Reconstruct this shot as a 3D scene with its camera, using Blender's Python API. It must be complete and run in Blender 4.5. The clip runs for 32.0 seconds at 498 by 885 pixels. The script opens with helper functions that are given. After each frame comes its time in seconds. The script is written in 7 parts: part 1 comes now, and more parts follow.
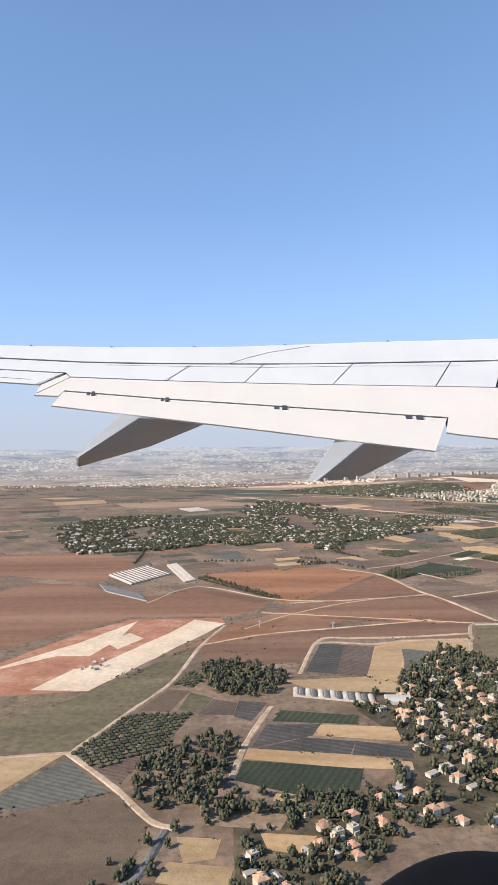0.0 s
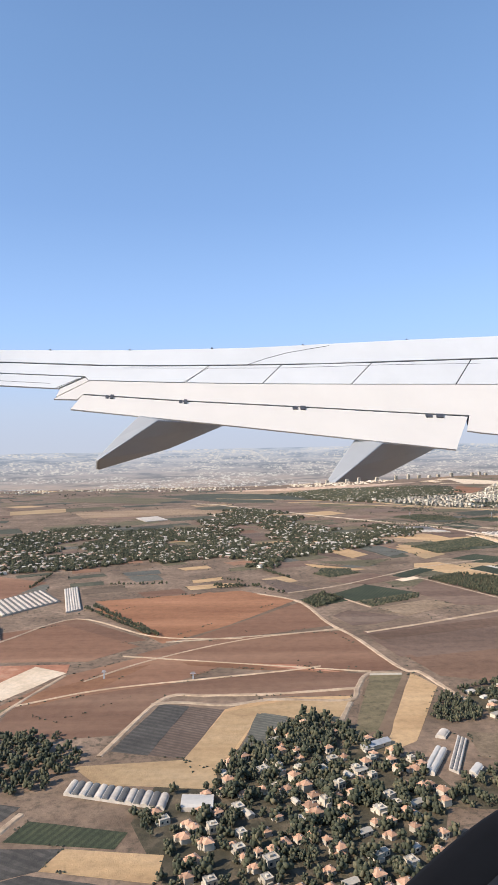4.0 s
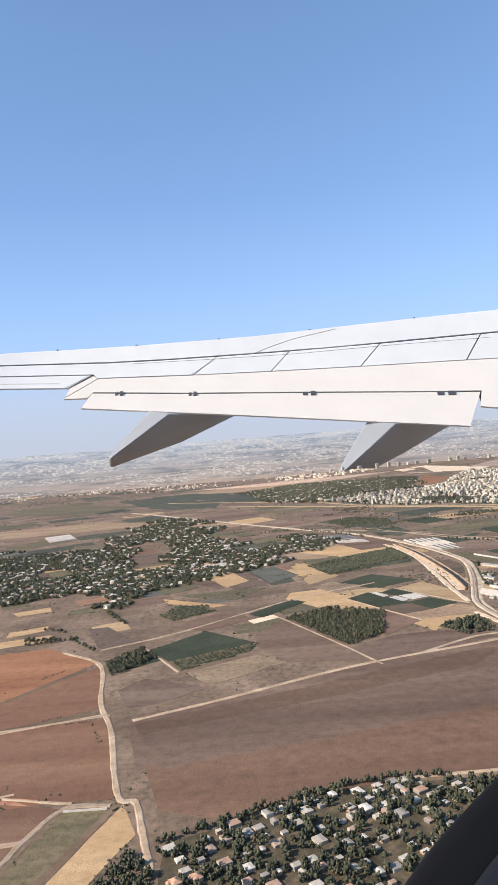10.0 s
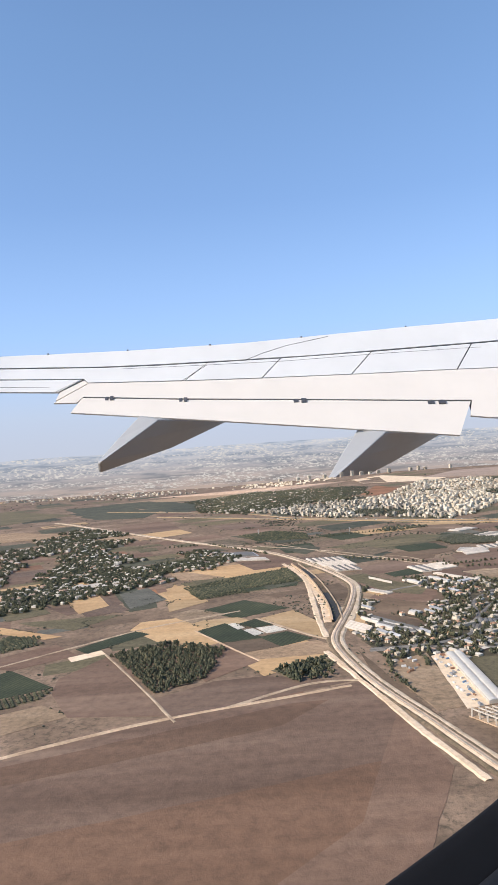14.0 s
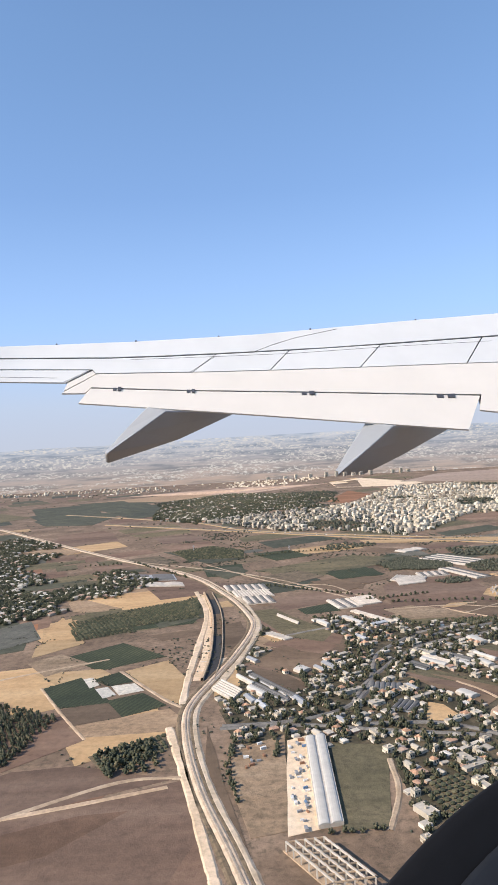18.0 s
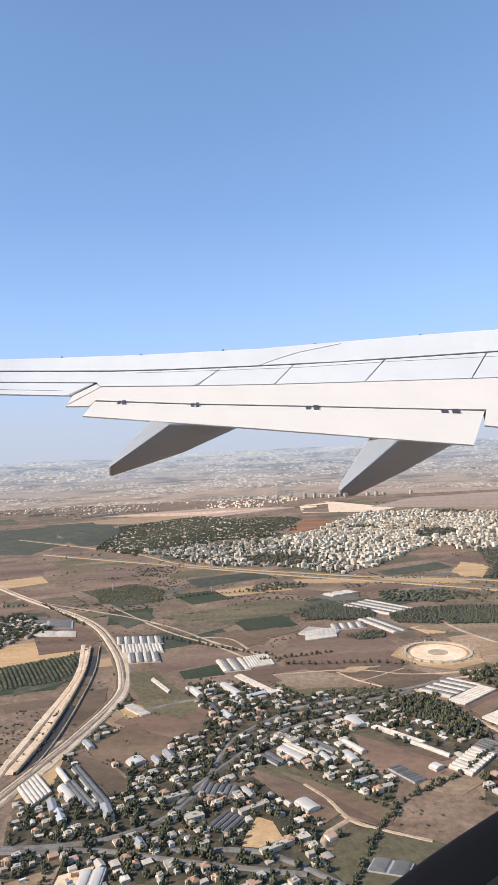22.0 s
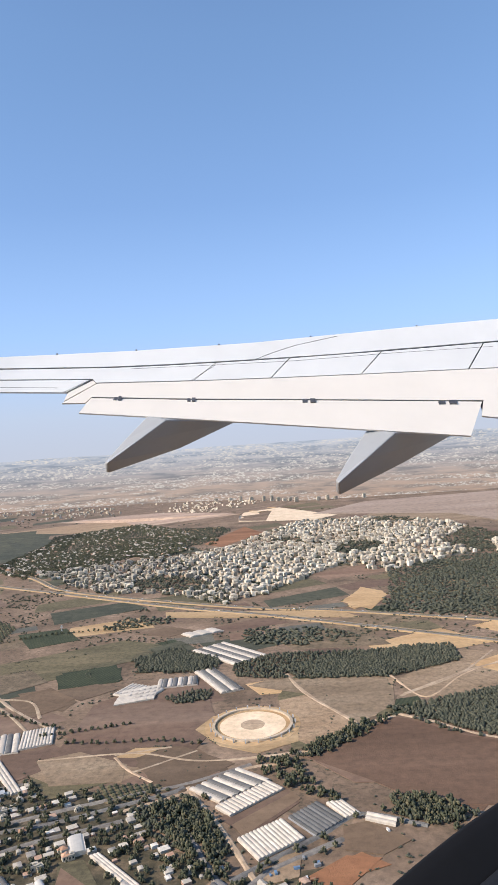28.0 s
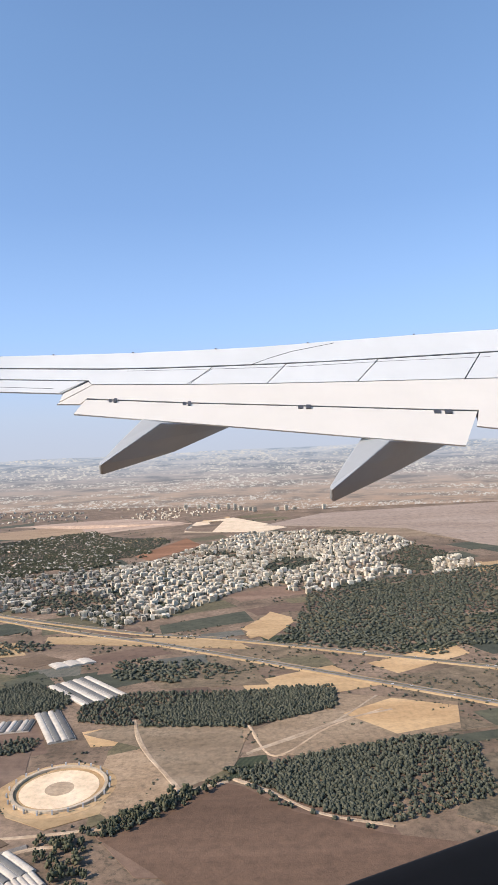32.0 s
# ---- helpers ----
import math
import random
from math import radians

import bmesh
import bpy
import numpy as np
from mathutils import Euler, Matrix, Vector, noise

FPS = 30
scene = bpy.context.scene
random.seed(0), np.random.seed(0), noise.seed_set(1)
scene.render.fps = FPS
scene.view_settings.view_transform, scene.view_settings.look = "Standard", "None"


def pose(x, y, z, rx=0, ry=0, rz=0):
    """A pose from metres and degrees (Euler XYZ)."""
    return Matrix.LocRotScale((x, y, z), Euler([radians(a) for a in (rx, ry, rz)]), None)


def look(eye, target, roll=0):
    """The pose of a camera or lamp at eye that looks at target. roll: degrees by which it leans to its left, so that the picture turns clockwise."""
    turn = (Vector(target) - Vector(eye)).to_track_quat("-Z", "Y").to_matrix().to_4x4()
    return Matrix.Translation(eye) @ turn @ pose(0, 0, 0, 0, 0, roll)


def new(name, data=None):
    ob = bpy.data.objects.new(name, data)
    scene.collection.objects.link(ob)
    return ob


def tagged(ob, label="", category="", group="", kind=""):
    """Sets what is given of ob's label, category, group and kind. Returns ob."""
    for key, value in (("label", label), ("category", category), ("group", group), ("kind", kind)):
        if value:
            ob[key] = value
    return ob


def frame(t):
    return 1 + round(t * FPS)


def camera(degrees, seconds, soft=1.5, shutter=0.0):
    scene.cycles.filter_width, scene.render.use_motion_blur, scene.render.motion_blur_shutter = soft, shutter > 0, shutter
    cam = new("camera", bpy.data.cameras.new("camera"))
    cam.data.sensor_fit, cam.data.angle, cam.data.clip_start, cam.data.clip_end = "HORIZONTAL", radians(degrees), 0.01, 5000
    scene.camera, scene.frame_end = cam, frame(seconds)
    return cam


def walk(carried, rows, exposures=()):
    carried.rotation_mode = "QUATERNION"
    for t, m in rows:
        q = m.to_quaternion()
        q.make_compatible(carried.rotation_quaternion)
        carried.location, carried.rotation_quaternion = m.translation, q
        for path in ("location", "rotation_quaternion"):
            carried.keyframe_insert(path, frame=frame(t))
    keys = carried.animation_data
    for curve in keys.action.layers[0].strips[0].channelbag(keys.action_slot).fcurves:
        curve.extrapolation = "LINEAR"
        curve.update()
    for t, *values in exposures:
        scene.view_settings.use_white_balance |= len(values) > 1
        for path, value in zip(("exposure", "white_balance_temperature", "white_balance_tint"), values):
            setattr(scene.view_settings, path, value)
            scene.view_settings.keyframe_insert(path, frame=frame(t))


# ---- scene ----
# ---- lens and flight path ----
cam = camera(38.44, 32.0, soft=1.0)
PATH = [
    (0, (-1.140, -5.306, 13.352), (2.856, 94.611, 12.511), -0.38),
    (0.5, (0.736, -4.315, 12.552), (4.438, 95.610, 13.719), -0.23),
    (1, (2.505, -3.281, 11.926), (5.604, 96.649, 13.993), 0.17),
    (1.5, (4.035, -2.167, 11.691), (6.487, 97.788, 13.424), 0.17),
    (2, (5.288, -0.971, 11.873), (7.193, 99.007, 12.796), -0.08),
    (2.5, (6.335, 0.274, 12.372), (7.840, 100.263, 12.439), -0.01),
    (3, (7.321, 1.506, 12.989), (8.663, 101.496, 12.552), -0.41),
    (3.5, (8.348, 2.697, 13.571), (9.669, 102.686, 12.880), -0.73),
    (5.5, (13.921, 6.490, 13.586), (14.240, 106.488, 13.049), -2.76),
    (6, (15.291, 7.488, 13.582), (15.818, 107.481, 12.549), -3.36),
    (6.5, (16.673, 8.454, 13.508), (17.228, 108.444, 12.213), -4.18),
    (7, (18.091, 9.423, 13.437), (18.603, 109.409, 11.861), -4.71),
    (7.5, (19.508, 10.408, 13.429), (19.827, 110.391, 11.628), -5.20),
    (8, (20.863, 11.403, 13.525), (20.960, 111.382, 11.455), -5.49),
    (8.5, (22.144, 12.399, 13.708), (22.138, 112.379, 11.742), -5.40),
    (9, (23.307, 13.411, 14.060), (23.001, 113.384, 11.786), -5.34),
    (9.5, (24.432, 14.448, 14.526), (23.685, 114.416, 12.122), -5.00),
    (10, (25.610, 15.499, 14.985), (24.481, 115.469, 12.816), -4.50),
    (10.5, (26.895, 16.566, 15.367), (25.636, 116.540, 13.500), -4.10),
    (11, (28.289, 17.595, 15.524), (27.343, 117.576, 13.842), -4.69),
    (11.5, (29.778, 18.541, 15.353), (28.865, 118.525, 13.808), -5.17),
    (12, (31.302, 19.428, 14.923), (30.358, 119.416, 13.690), -5.00),
    (12.5, (32.803, 20.320, 14.471), (31.811, 120.310, 13.427), -4.81),
    (13, (34.215, 21.261, 14.198), (33.487, 121.253, 13.125), -4.42),
    (13.5, (35.524, 22.236, 14.130), (35.281, 122.228, 12.909), -4.03),
    (14, (36.799, 23.210, 14.158), (36.818, 123.201, 12.823), -3.81),
    (14.5, (38.093, 24.182, 14.203), (38.043, 124.171, 12.734), -3.58),
    (16.5, (43.190, 28.254, 14.612), (41.419, 128.199, 11.802), -4.46),
    (17, (44.206, 29.318, 15.018), (42.491, 129.256, 11.940), -4.13),
    (17.5, (45.226, 30.338, 15.375), (43.685, 130.284, 12.454), -3.81),
    (18, (46.319, 31.280, 15.611), (44.993, 131.243, 13.215), -3.22),
    (18.5, (47.494, 32.143, 15.720), (45.990, 132.115, 13.899), -2.92),
    (19, (48.736, 32.972, 15.805), (46.919, 132.947, 14.505), -2.57),
    (19.5, (50.005, 33.800, 15.930), (47.864, 133.771, 14.841), -2.46),
    (20, (51.258, 34.632, 16.104), (48.834, 134.599, 15.162), -2.42),
    (20.5, (52.474, 35.464, 16.320), (49.956, 135.430, 15.591), -2.31),
    (21, (53.629, 36.275, 16.554), (51.132, 136.242, 15.862), -2.48),
    (21.5, (54.765, 37.079, 16.794), (52.459, 137.051, 16.251), -2.50),
    (22, (55.914, 37.888, 17.021), (53.906, 137.867, 16.561), -2.85),
    (22.5, (57.109, 38.696, 17.161), (55.383, 138.681, 16.987), -2.84),
    (23, (58.340, 39.503, 17.202), (56.719, 139.490, 17.237), -2.72),
    (23.5, (59.602, 40.304, 17.146), (57.971, 140.290, 17.287), -2.74),
    (24, (60.894, 41.105, 17.033), (59.242, 141.091, 17.253), -2.79),
    (24.5, (62.209, 41.917, 16.926), (60.416, 141.901, 17.164), -2.90),
    (25, (63.530, 42.750, 16.887), (61.378, 142.726, 17.074), -2.76),
    (25.5, (64.812, 43.599, 16.948), (62.376, 143.569, 16.852), -3.11),
    (27.5, (69.151, 46.781, 18.352), (66.982, 146.749, 17.061), -3.49),
    (28, (70.287, 47.629, 18.503), (68.247, 147.600, 17.185), -3.74),
    (28.5, (71.452, 48.482, 18.580), (69.473, 148.456, 17.402), -3.63),
    (29, (72.650, 49.349, 18.607), (70.525, 149.321, 17.579), -3.50),
    (29.5, (73.856, 50.244, 18.663), (71.486, 150.210, 17.596), -3.38),
    (30, (75.045, 51.153, 18.735), (72.810, 151.123, 17.670), -3.23),
    (30.5, (76.214, 52.049, 18.777), (74.148, 152.021, 17.635), -3.31),
    (31, (77.417, 52.913, 18.739), (75.662, 152.892, 17.748), -3.15),
    (31.5, (78.691, 53.745, 18.606), (77.100, 153.729, 17.822), -2.87),
    (32, (80.006, 54.566, 18.432), (78.481, 154.553, 17.771), -2.51),
]
walk(cam, [(t, look(eye, target, roll)) for t, eye, target, roll in PATH], [(0.0, 0.5, 6950, 12)])

# ---- daylight ----
SUN_FROM = Vector((-0.78, -0.38, 0.62)).normalized()
sun_up = math.asin(SUN_FROM.z)
sun_turn = math.atan2(SUN_FROM.x, SUN_FROM.y)
world = bpy.data.worlds.new("sky")
scene.world = world
world.use_nodes = True
wt = world.node_tree
sky = wt.nodes.new("ShaderNodeTexSky")
sky.sky_type = "NISHITA"
sky.sun_disc = False
sky.sun_elevation, sky.sun_rotation = sun_up, sun_turn
sky.altitude, sky.air_density, sky.dust_density, sky.ozone_density = 300, 1.2, 0.3, 6.0
wt.nodes["Background"].inputs["Strength"].default_value = 0.15
wt.links.new(sky.outputs[0], wt.nodes["Background"].inputs["Color"])
sun = new("sun", bpy.data.lights.new("sun", "SUN"))
sun.data.energy, sun.data.angle, sun.data.color = 4.2, radians(0.5), (1.0, 0.93, 0.84)
sun.matrix_world = look(SUN_FROM * 200, (0, 0, 0))


# ---- materials ----
def nodes_of(name, rough=0.9):
    m = bpy.data.materials.new(name)
    m.use_nodes = True
    n, l = m.node_tree.nodes, m.node_tree.links
    b = n["Principled BSDF"]
    b.inputs["Roughness"].default_value = rough
    b.inputs["Specular IOR Level"].default_value = 0.25
    return m, n, l, b


def noise_node(n, l, scale, detail=6, rough=0.6, stretch=None, turn=0.0):
    g = n.new("ShaderNodeNewGeometry")
    mp = n.new("ShaderNodeMapping")
    mp.inputs["Rotation"].default_value = (0, 0, turn)
    if stretch:
        mp.inputs["Scale"].default_value = stretch
    t = n.new("ShaderNodeTexNoise")
    t.inputs["Scale"].default_value, t.inputs["Detail"].default_value, t.inputs["Roughness"].default_value = scale, detail, rough
    l.new(g.outputs["Position"], mp.inputs["Vector"])
    l.new(mp.outputs[0], t.inputs["Vector"])
    return t


def ramp_node(n, l, source, stops):
    r = n.new("ShaderNodeValToRGB")
    e = r.color_ramp.elements
    while len(e) < len(stops):
        e.new(0.5)
    for k, (p, c) in enumerate(stops):
        e[k].position, e[k].color = p, (*c, 1)
    l.new(source, r.inputs[0])
    return r


def mixed(n, l, a, b, factor, mode="MIX"):
    m = n.new("ShaderNodeMix")
    m.data_type, m.blend_type = "RGBA", mode
    for socket, v in ((m.inputs[0], factor), (m.inputs[6], a), (m.inputs[7], b)):
        if isinstance(v, (int, float)):
            socket.default_value = v
        elif isinstance(v, tuple):
            socket.default_value = (*v, 1)
        else:
            l.new(v, socket)
    return m.outputs[2]


def soil(name, dark, mid, light, broad=0.25, fine=3.0, stretch=None, turn=0.0, rows=0.0, row_turn=0.0, row_colour=(0.05, 0.05, 0.03), row_share=0.5, grain=0.8, tufts=0.0):
    """Earth, stubble or crop: broad patches, fine grain, and drilled rows where it has them."""
    m, n, l, b = nodes_of(name, 0.95)
    big = ramp_node(n, l, noise_node(n, l, broad, 5, 0.62, stretch, turn).outputs[0], [(0.3, dark), (0.5, mid), (0.72, light)])
    small = ramp_node(n, l, noise_node(n, l, fine, 8, 0.7).outputs[0], [(0.28, (0.48, 0.49, 0.5)), (0.5, (0.97, 0.96, 0.95)), (0.72, (1.35, 1.31, 1.26))])
    colour = mixed(n, l, big.outputs[0], small.outputs[0], grain, "MULTIPLY")
    if tufts:
        clumps = ramp_node(n, l, noise_node(n, l, 2.6, 9, 0.72).outputs[0], [(0.5, (0, 0, 0)), (0.6, (tufts,) * 3)])
        patches = ramp_node(n, l, noise_node(n, l, 0.16, 5, 0.6).outputs[0], [(0.38, (0.15, 0.15, 0.15)), (0.6, (1, 1, 1))])
        colour = mixed(n, l, colour, (0.062, 0.055, 0.037), mixed(n, l, clumps.outputs[0], patches.outputs[0], 1.0, "MULTIPLY"))
    own = n.new("ShaderNodeObjectInfo")
    shift = ramp_node(n, l, own.outputs["Random"], [(0.0, (0.82, 0.84, 0.86)), (1.0, (1.15, 1.1, 1.06))])
    colour = mixed(n, l, colour, shift.outputs[0], 1.0, "MULTIPLY")
    if rows:
        g = n.new("ShaderNodeNewGeometry")
        mp = n.new("ShaderNodeMapping")
        mp.inputs["Rotation"].default_value = (0, 0, row_turn)
        w = n.new("ShaderNodeTexWave")
        w.inputs["Scale"].default_value, w.inputs["Distortion"].default_value, w.inputs["Detail"].default_value = rows, 1.2, 2
        l.new(g.outputs["Position"], mp.inputs["Vector"])
        l.new(mp.outputs[0], w.inputs["Vector"])
        mask = ramp_node(n, l, w.outputs["Fac"], [(0.35, (0, 0, 0)), (0.65, (row_share,) * 3)])
        colour = mixed(n, l, colour, row_colour, mask.outputs[0])
    l.new(colour, b.inputs["Base Color"])
    bump = n.new("ShaderNodeBump")
    bump.inputs["Strength"].default_value, bump.inputs["Distance"].default_value = 0.5, 0.05
    l.new(noise_node(n, l, fine * 4, 6, 0.7).outputs[0], bump.inputs["Height"])
    l.new(bump.outputs[0], b.inputs["Normal"])
    return m


def plain(name, colour, rough=0.7, vary=0.15, scale=6.0, metal=0.0, per_object=0.0):
    m, n, l, b = nodes_of(name, rough)
    b.inputs["Metallic"].default_value = metal
    lo, hi = tuple(c * (1 - vary) for c in colour), tuple(min(1, c * (1 + vary)) for c in colour)
    r = ramp_node(n, l, noise_node(n, l, scale, 7, 0.65).outputs[0], [(0.3, lo), (0.7, hi)])
    out = r.outputs[0]
    if per_object:
        own = n.new("ShaderNodeObjectInfo")
        k = ramp_node(n, l, own.outputs["Random"], [(0.0, (1 - per_object,) * 3), (1.0, (1 + per_object,) * 3)])
        out = mixed(n, l, out, k.outputs[0], 1.0, "MULTIPLY")
    l.new(out, b.inputs["Base Color"])
    return m


def island(name, stops, rough=0.85, fine=9.0):
    """Colour that changes from piece to piece of a joined mesh."""
    m, n, l, b = nodes_of(name, rough)
    g = n.new("ShaderNodeNewGeometry")
    r = ramp_node(n, l, g.outputs["Random Per Island"], stops)
    s = ramp_node(n, l, noise_node(n, l, fine, 5, 0.7).outputs[0], [(0.3, (0.7, 0.7, 0.7)), (0.7, (1.2, 1.2, 1.2))])
    l.new(mixed(n, l, r.outputs[0], s.outputs[0], 0.7, "MULTIPLY"), b.inputs["Base Color"])
    return m


ROW = 0.45
SOILS = {
    "ground": soil("dry_scrub_earth", (0.115, 0.082, 0.056), (0.2, 0.14, 0.096), (0.31, 0.222, 0.156), 0.22, 2.2, tufts=0.75),
    "brown": soil("ploughed_brown_soil", (0.122, 0.077, 0.053), (0.176, 0.113, 0.079), (0.262, 0.178, 0.126), 0.16, 1.6, (0.10, 1.5, 1), -0.38, grain=0.6),
    "rust": soil("rusty_brown_soil", (0.16, 0.082, 0.049), (0.222, 0.12, 0.073), (0.31, 0.18, 0.112), 0.16, 1.6, (0.12, 1.5, 1), 0.2, grain=0.4),
    "red": soil("red_loam", (0.19, 0.088, 0.046), (0.27, 0.13, 0.068), (0.38, 0.19, 0.105), 0.2, 2.0, (0.3, 1.6, 1), 0.3, grain=0.45),
    "redsite": soil("red_dug_earth", (0.34, 0.14, 0.08), (0.47, 0.21, 0.12), (0.6, 0.36, 0.23), 0.5, 2.4, grain=0.6),
    "tan": soil("straw_stubble", (0.36, 0.226, 0.115), (0.46, 0.305, 0.16), (0.55, 0.38, 0.215), 0.25, 2.5, (0.4, 1.6, 1), 0.6, grain=0.5),
    "olive": soil("dry_green_fallow", (0.102, 0.089, 0.05), (0.142, 0.12, 0.069), (0.195, 0.157, 0.093), 0.3, 2.5, (0.4, 1.6, 1), 0.3, tufts=0.5),
    "fallow": soil("dry_pasture", (0.235, 0.162, 0.10), (0.305, 0.214, 0.136), (0.385, 0.282, 0.185), 0.3, 2.5, (0.4, 1.6, 1), 0.3, tufts=0.4),
    "earth": soil("dark_field_earth", (0.115, 0.079, 0.051), (0.155, 0.107, 0.07), (0.215, 0.15, 0.099), 0.2, 2.0, (0.3, 1.6, 1), -0.4, grain=0.5),
    "darkbrown": soil("moist_brown_soil", (0.115, 0.068, 0.043), (0.155, 0.093, 0.06), (0.215, 0.131, 0.086), 0.16, 1.6, (0.10, 1.5, 1), -0.38, grain=0.6),
    "pale": soil("pale_dry_plain", (0.32, 0.228, 0.168), (0.39, 0.285, 0.215), (0.46, 0.35, 0.27), 0.1, 1.0, (0.4, 1.6, 1), 0.2),
    "scrub": soil("thorny_scrub_plot", (0.12, 0.095, 0.06), (0.19, 0.14, 0.09), (0.27, 0.20, 0.13), 0.9, 5.0, tufts=0.8),
    "green": soil("dark_green_crop", (0.038, 0.046, 0.026), (0.052, 0.061, 0.034), (0.078, 0.085, 0.046), 0.4, 5.0, rows=1.1, row_turn=ROW, row_colour=(0.02, 0.03, 0.018)),
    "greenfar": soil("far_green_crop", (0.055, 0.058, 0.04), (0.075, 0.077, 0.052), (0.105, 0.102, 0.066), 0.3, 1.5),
    "orchard": soil("orchard_floor", (0.10, 0.085, 0.05), (0.15, 0.12, 0.075), (0.21, 0.165, 0.105), 0.5, 4.0),
    "rows": soil("planted_rows", (0.125, 0.085, 0.062), (0.16, 0.112, 0.082), (0.2, 0.145, 0.11), 0.3, 3.0, rows=1.3, row_turn=-1.1, row_colour=(0.07, 0.055, 0.045)),
    "greyrows": soil("grey_green_rows", (0.11, 0.105, 0.085), (0.145, 0.138, 0.11), (0.18, 0.17, 0.14), 0.4, 3.0, rows=1.2, row_turn=-1.1, row_colour=(0.075, 0.075, 0.06)),
    "greynet": soil("grey_shade_net", (0.066, 0.06, 0.052), (0.09, 0.082, 0.07), (0.13, 0.118, 0.1), 0.6, 4.0, rows=0.9, row_turn=-1.1, row_colour=(0.045, 0.041, 0.036)),
    # garden tone darkened: shade under the village trees is put into the colour
    "garden": soil("shade_toned_garden", (0.045, 0.042, 0.026), (0.095, 0.078, 0.048), (0.21, 0.155, 0.10), 0.9, 4.0, grain=0.7),
    "sand": soil("pale_sand", (0.60, 0.46, 0.31), (0.72, 0.56, 0.39), (0.8, 0.65, 0.48), 0.5, 3.0, grain=0.45),
    "white": soil("white_plastic_cover", (0.46, 0.42, 0.35), (0.56, 0.52, 0.44), (0.64, 0.6, 0.53), 0.8, 4.0),
}
ROADS = {
    "track": soil("dirt_track", (0.33, 0.235, 0.155), (0.44, 0.325, 0.22), (0.56, 0.43, 0.305), 0.8, 4.0, grain=0.6),
    "sandtrack": soil("sandy_haul_track", (0.48, 0.36, 0.245), (0.60, 0.465, 0.325), (0.69, 0.55, 0.41), 0.6, 3.5, grain=0.6),
    "road": soil("worn_asphalt", (0.15, 0.135, 0.12), (0.2, 0.185, 0.165), (0.25, 0.235, 0.21), 0.8, 4.0),
    "railroad": soil("ballast_and_concrete", (0.42, 0.315, 0.22), (0.53, 0.41, 0.30), (0.62, 0.50, 0.38), 0.7, 4.0, grain=0.6),
    "wall": plain("whitewashed_wall", (0.6, 0.54, 0.46), 0.85, 0.15, 6.0),
    "motorway": soil("motorway_asphalt", (0.16, 0.145, 0.13), (0.21, 0.195, 0.175), (0.27, 0.25, 0.225), 0.5, 3.0),
}
BALLAST = soil("grey_ballast", (0.27, 0.225, 0.18), (0.34, 0.285, 0.23), (0.42, 0.355, 0.29), 0.8, 5.0)
FAIRING_PAINT = plain("grey_fairing_paint", (0.3, 0.305, 0.305), 0.4, 0.04, 0.004)
WHITE_PAINT = plain("white_wing_paint", (0.62, 0.575, 0.52), 0.38, 0.03, 0.004)
GREY_PAINT = plain("grey_wing_paint", (0.58, 0.58, 0.57), 0.4, 0.04, 0.004)
RUBBER = plain("black_window_rubber", (0.003, 0.003, 0.004), 0.9, 0.2, 3.0)
LIP = plain("dark_window_moulding", (0.01, 0.012, 0.016), 0.9, 0.15, 2.0)
DARK_GAP = plain("dark_seal", (0.02, 0.02, 0.022), 0.7, 0.2, 0.01)
METAL = plain("hinge_metal", (0.12, 0.12, 0.125), 0.45, 0.3, 0.02, 0.6)
PLASTER = plain("cream_plaster", (0.5, 0.43, 0.335), 0.85, 0.15, 5.0, 0, 0.22)
TILE_ROOF = plain("terracotta_roof", (0.43, 0.25, 0.16), 0.85, 0.25, 9.0, 0, 0.3)
FLAT_ROOF = plain("whitewashed_roof", (0.42, 0.37, 0.3), 0.8, 0.15, 5.0, 0, 0.16)
GREY_ROOF = plain("grey_sheet_roof", (0.34, 0.34, 0.34), 0.6, 0.18, 6.0, 0, 0.3)
GLASS_DARK = plain("dark_window", (0.04, 0.045, 0.05), 0.15, 0.2, 8.0)
GH_LIGHT = plain("clouded_greenhouse_film", (0.50, 0.435, 0.36), 0.8, 0.22, 3.0, 0, 0.1)
GH_DARK = plain("dark_net_roof", (0.125, 0.12, 0.112), 0.8, 0.2, 3.0, 0, 0.2)
GH_WHITE = plain("white_shed_roof", (0.5, 0.465, 0.41), 0.6, 0.1, 3.0, 0, 0.08)
BARK = plain("bark", (0.10, 0.075, 0.055), 0.95, 0.3, 20.0)
LEAF = island("tree_leaves", [(0.0, (0.042, 0.047, 0.03)), (0.5, (0.07, 0.074, 0.044)), (0.85, (0.108, 0.102, 0.058)), (1.0, (0.16, 0.135, 0.08))])
PINE = island("pine_leaves", [(0.0, (0.045, 0.05, 0.035)), (0.5, (0.07, 0.073, 0.05)), (1.0, (0.115, 0.11, 0.074))])
BLOCK = island("pale_stone_blocks", [(0.0, (0.3, 0.235, 0.17)), (0.35, (0.48, 0.4, 0.3)), (0.7, (0.6, 0.52, 0.405)), (1.0, (0.74, 0.66, 0.54))])
HUTS = island("far_houses", [(0.0, (0.42, 0.25, 0.17)), (0.18, (0.44, 0.3, 0.22)), (0.24, (0.27, 0.25, 0.22)), (0.42, (0.4, 0.35, 0.285)), (0.8, (0.54, 0.48, 0.395)), (1.0, (0.7, 0.64, 0.55))])


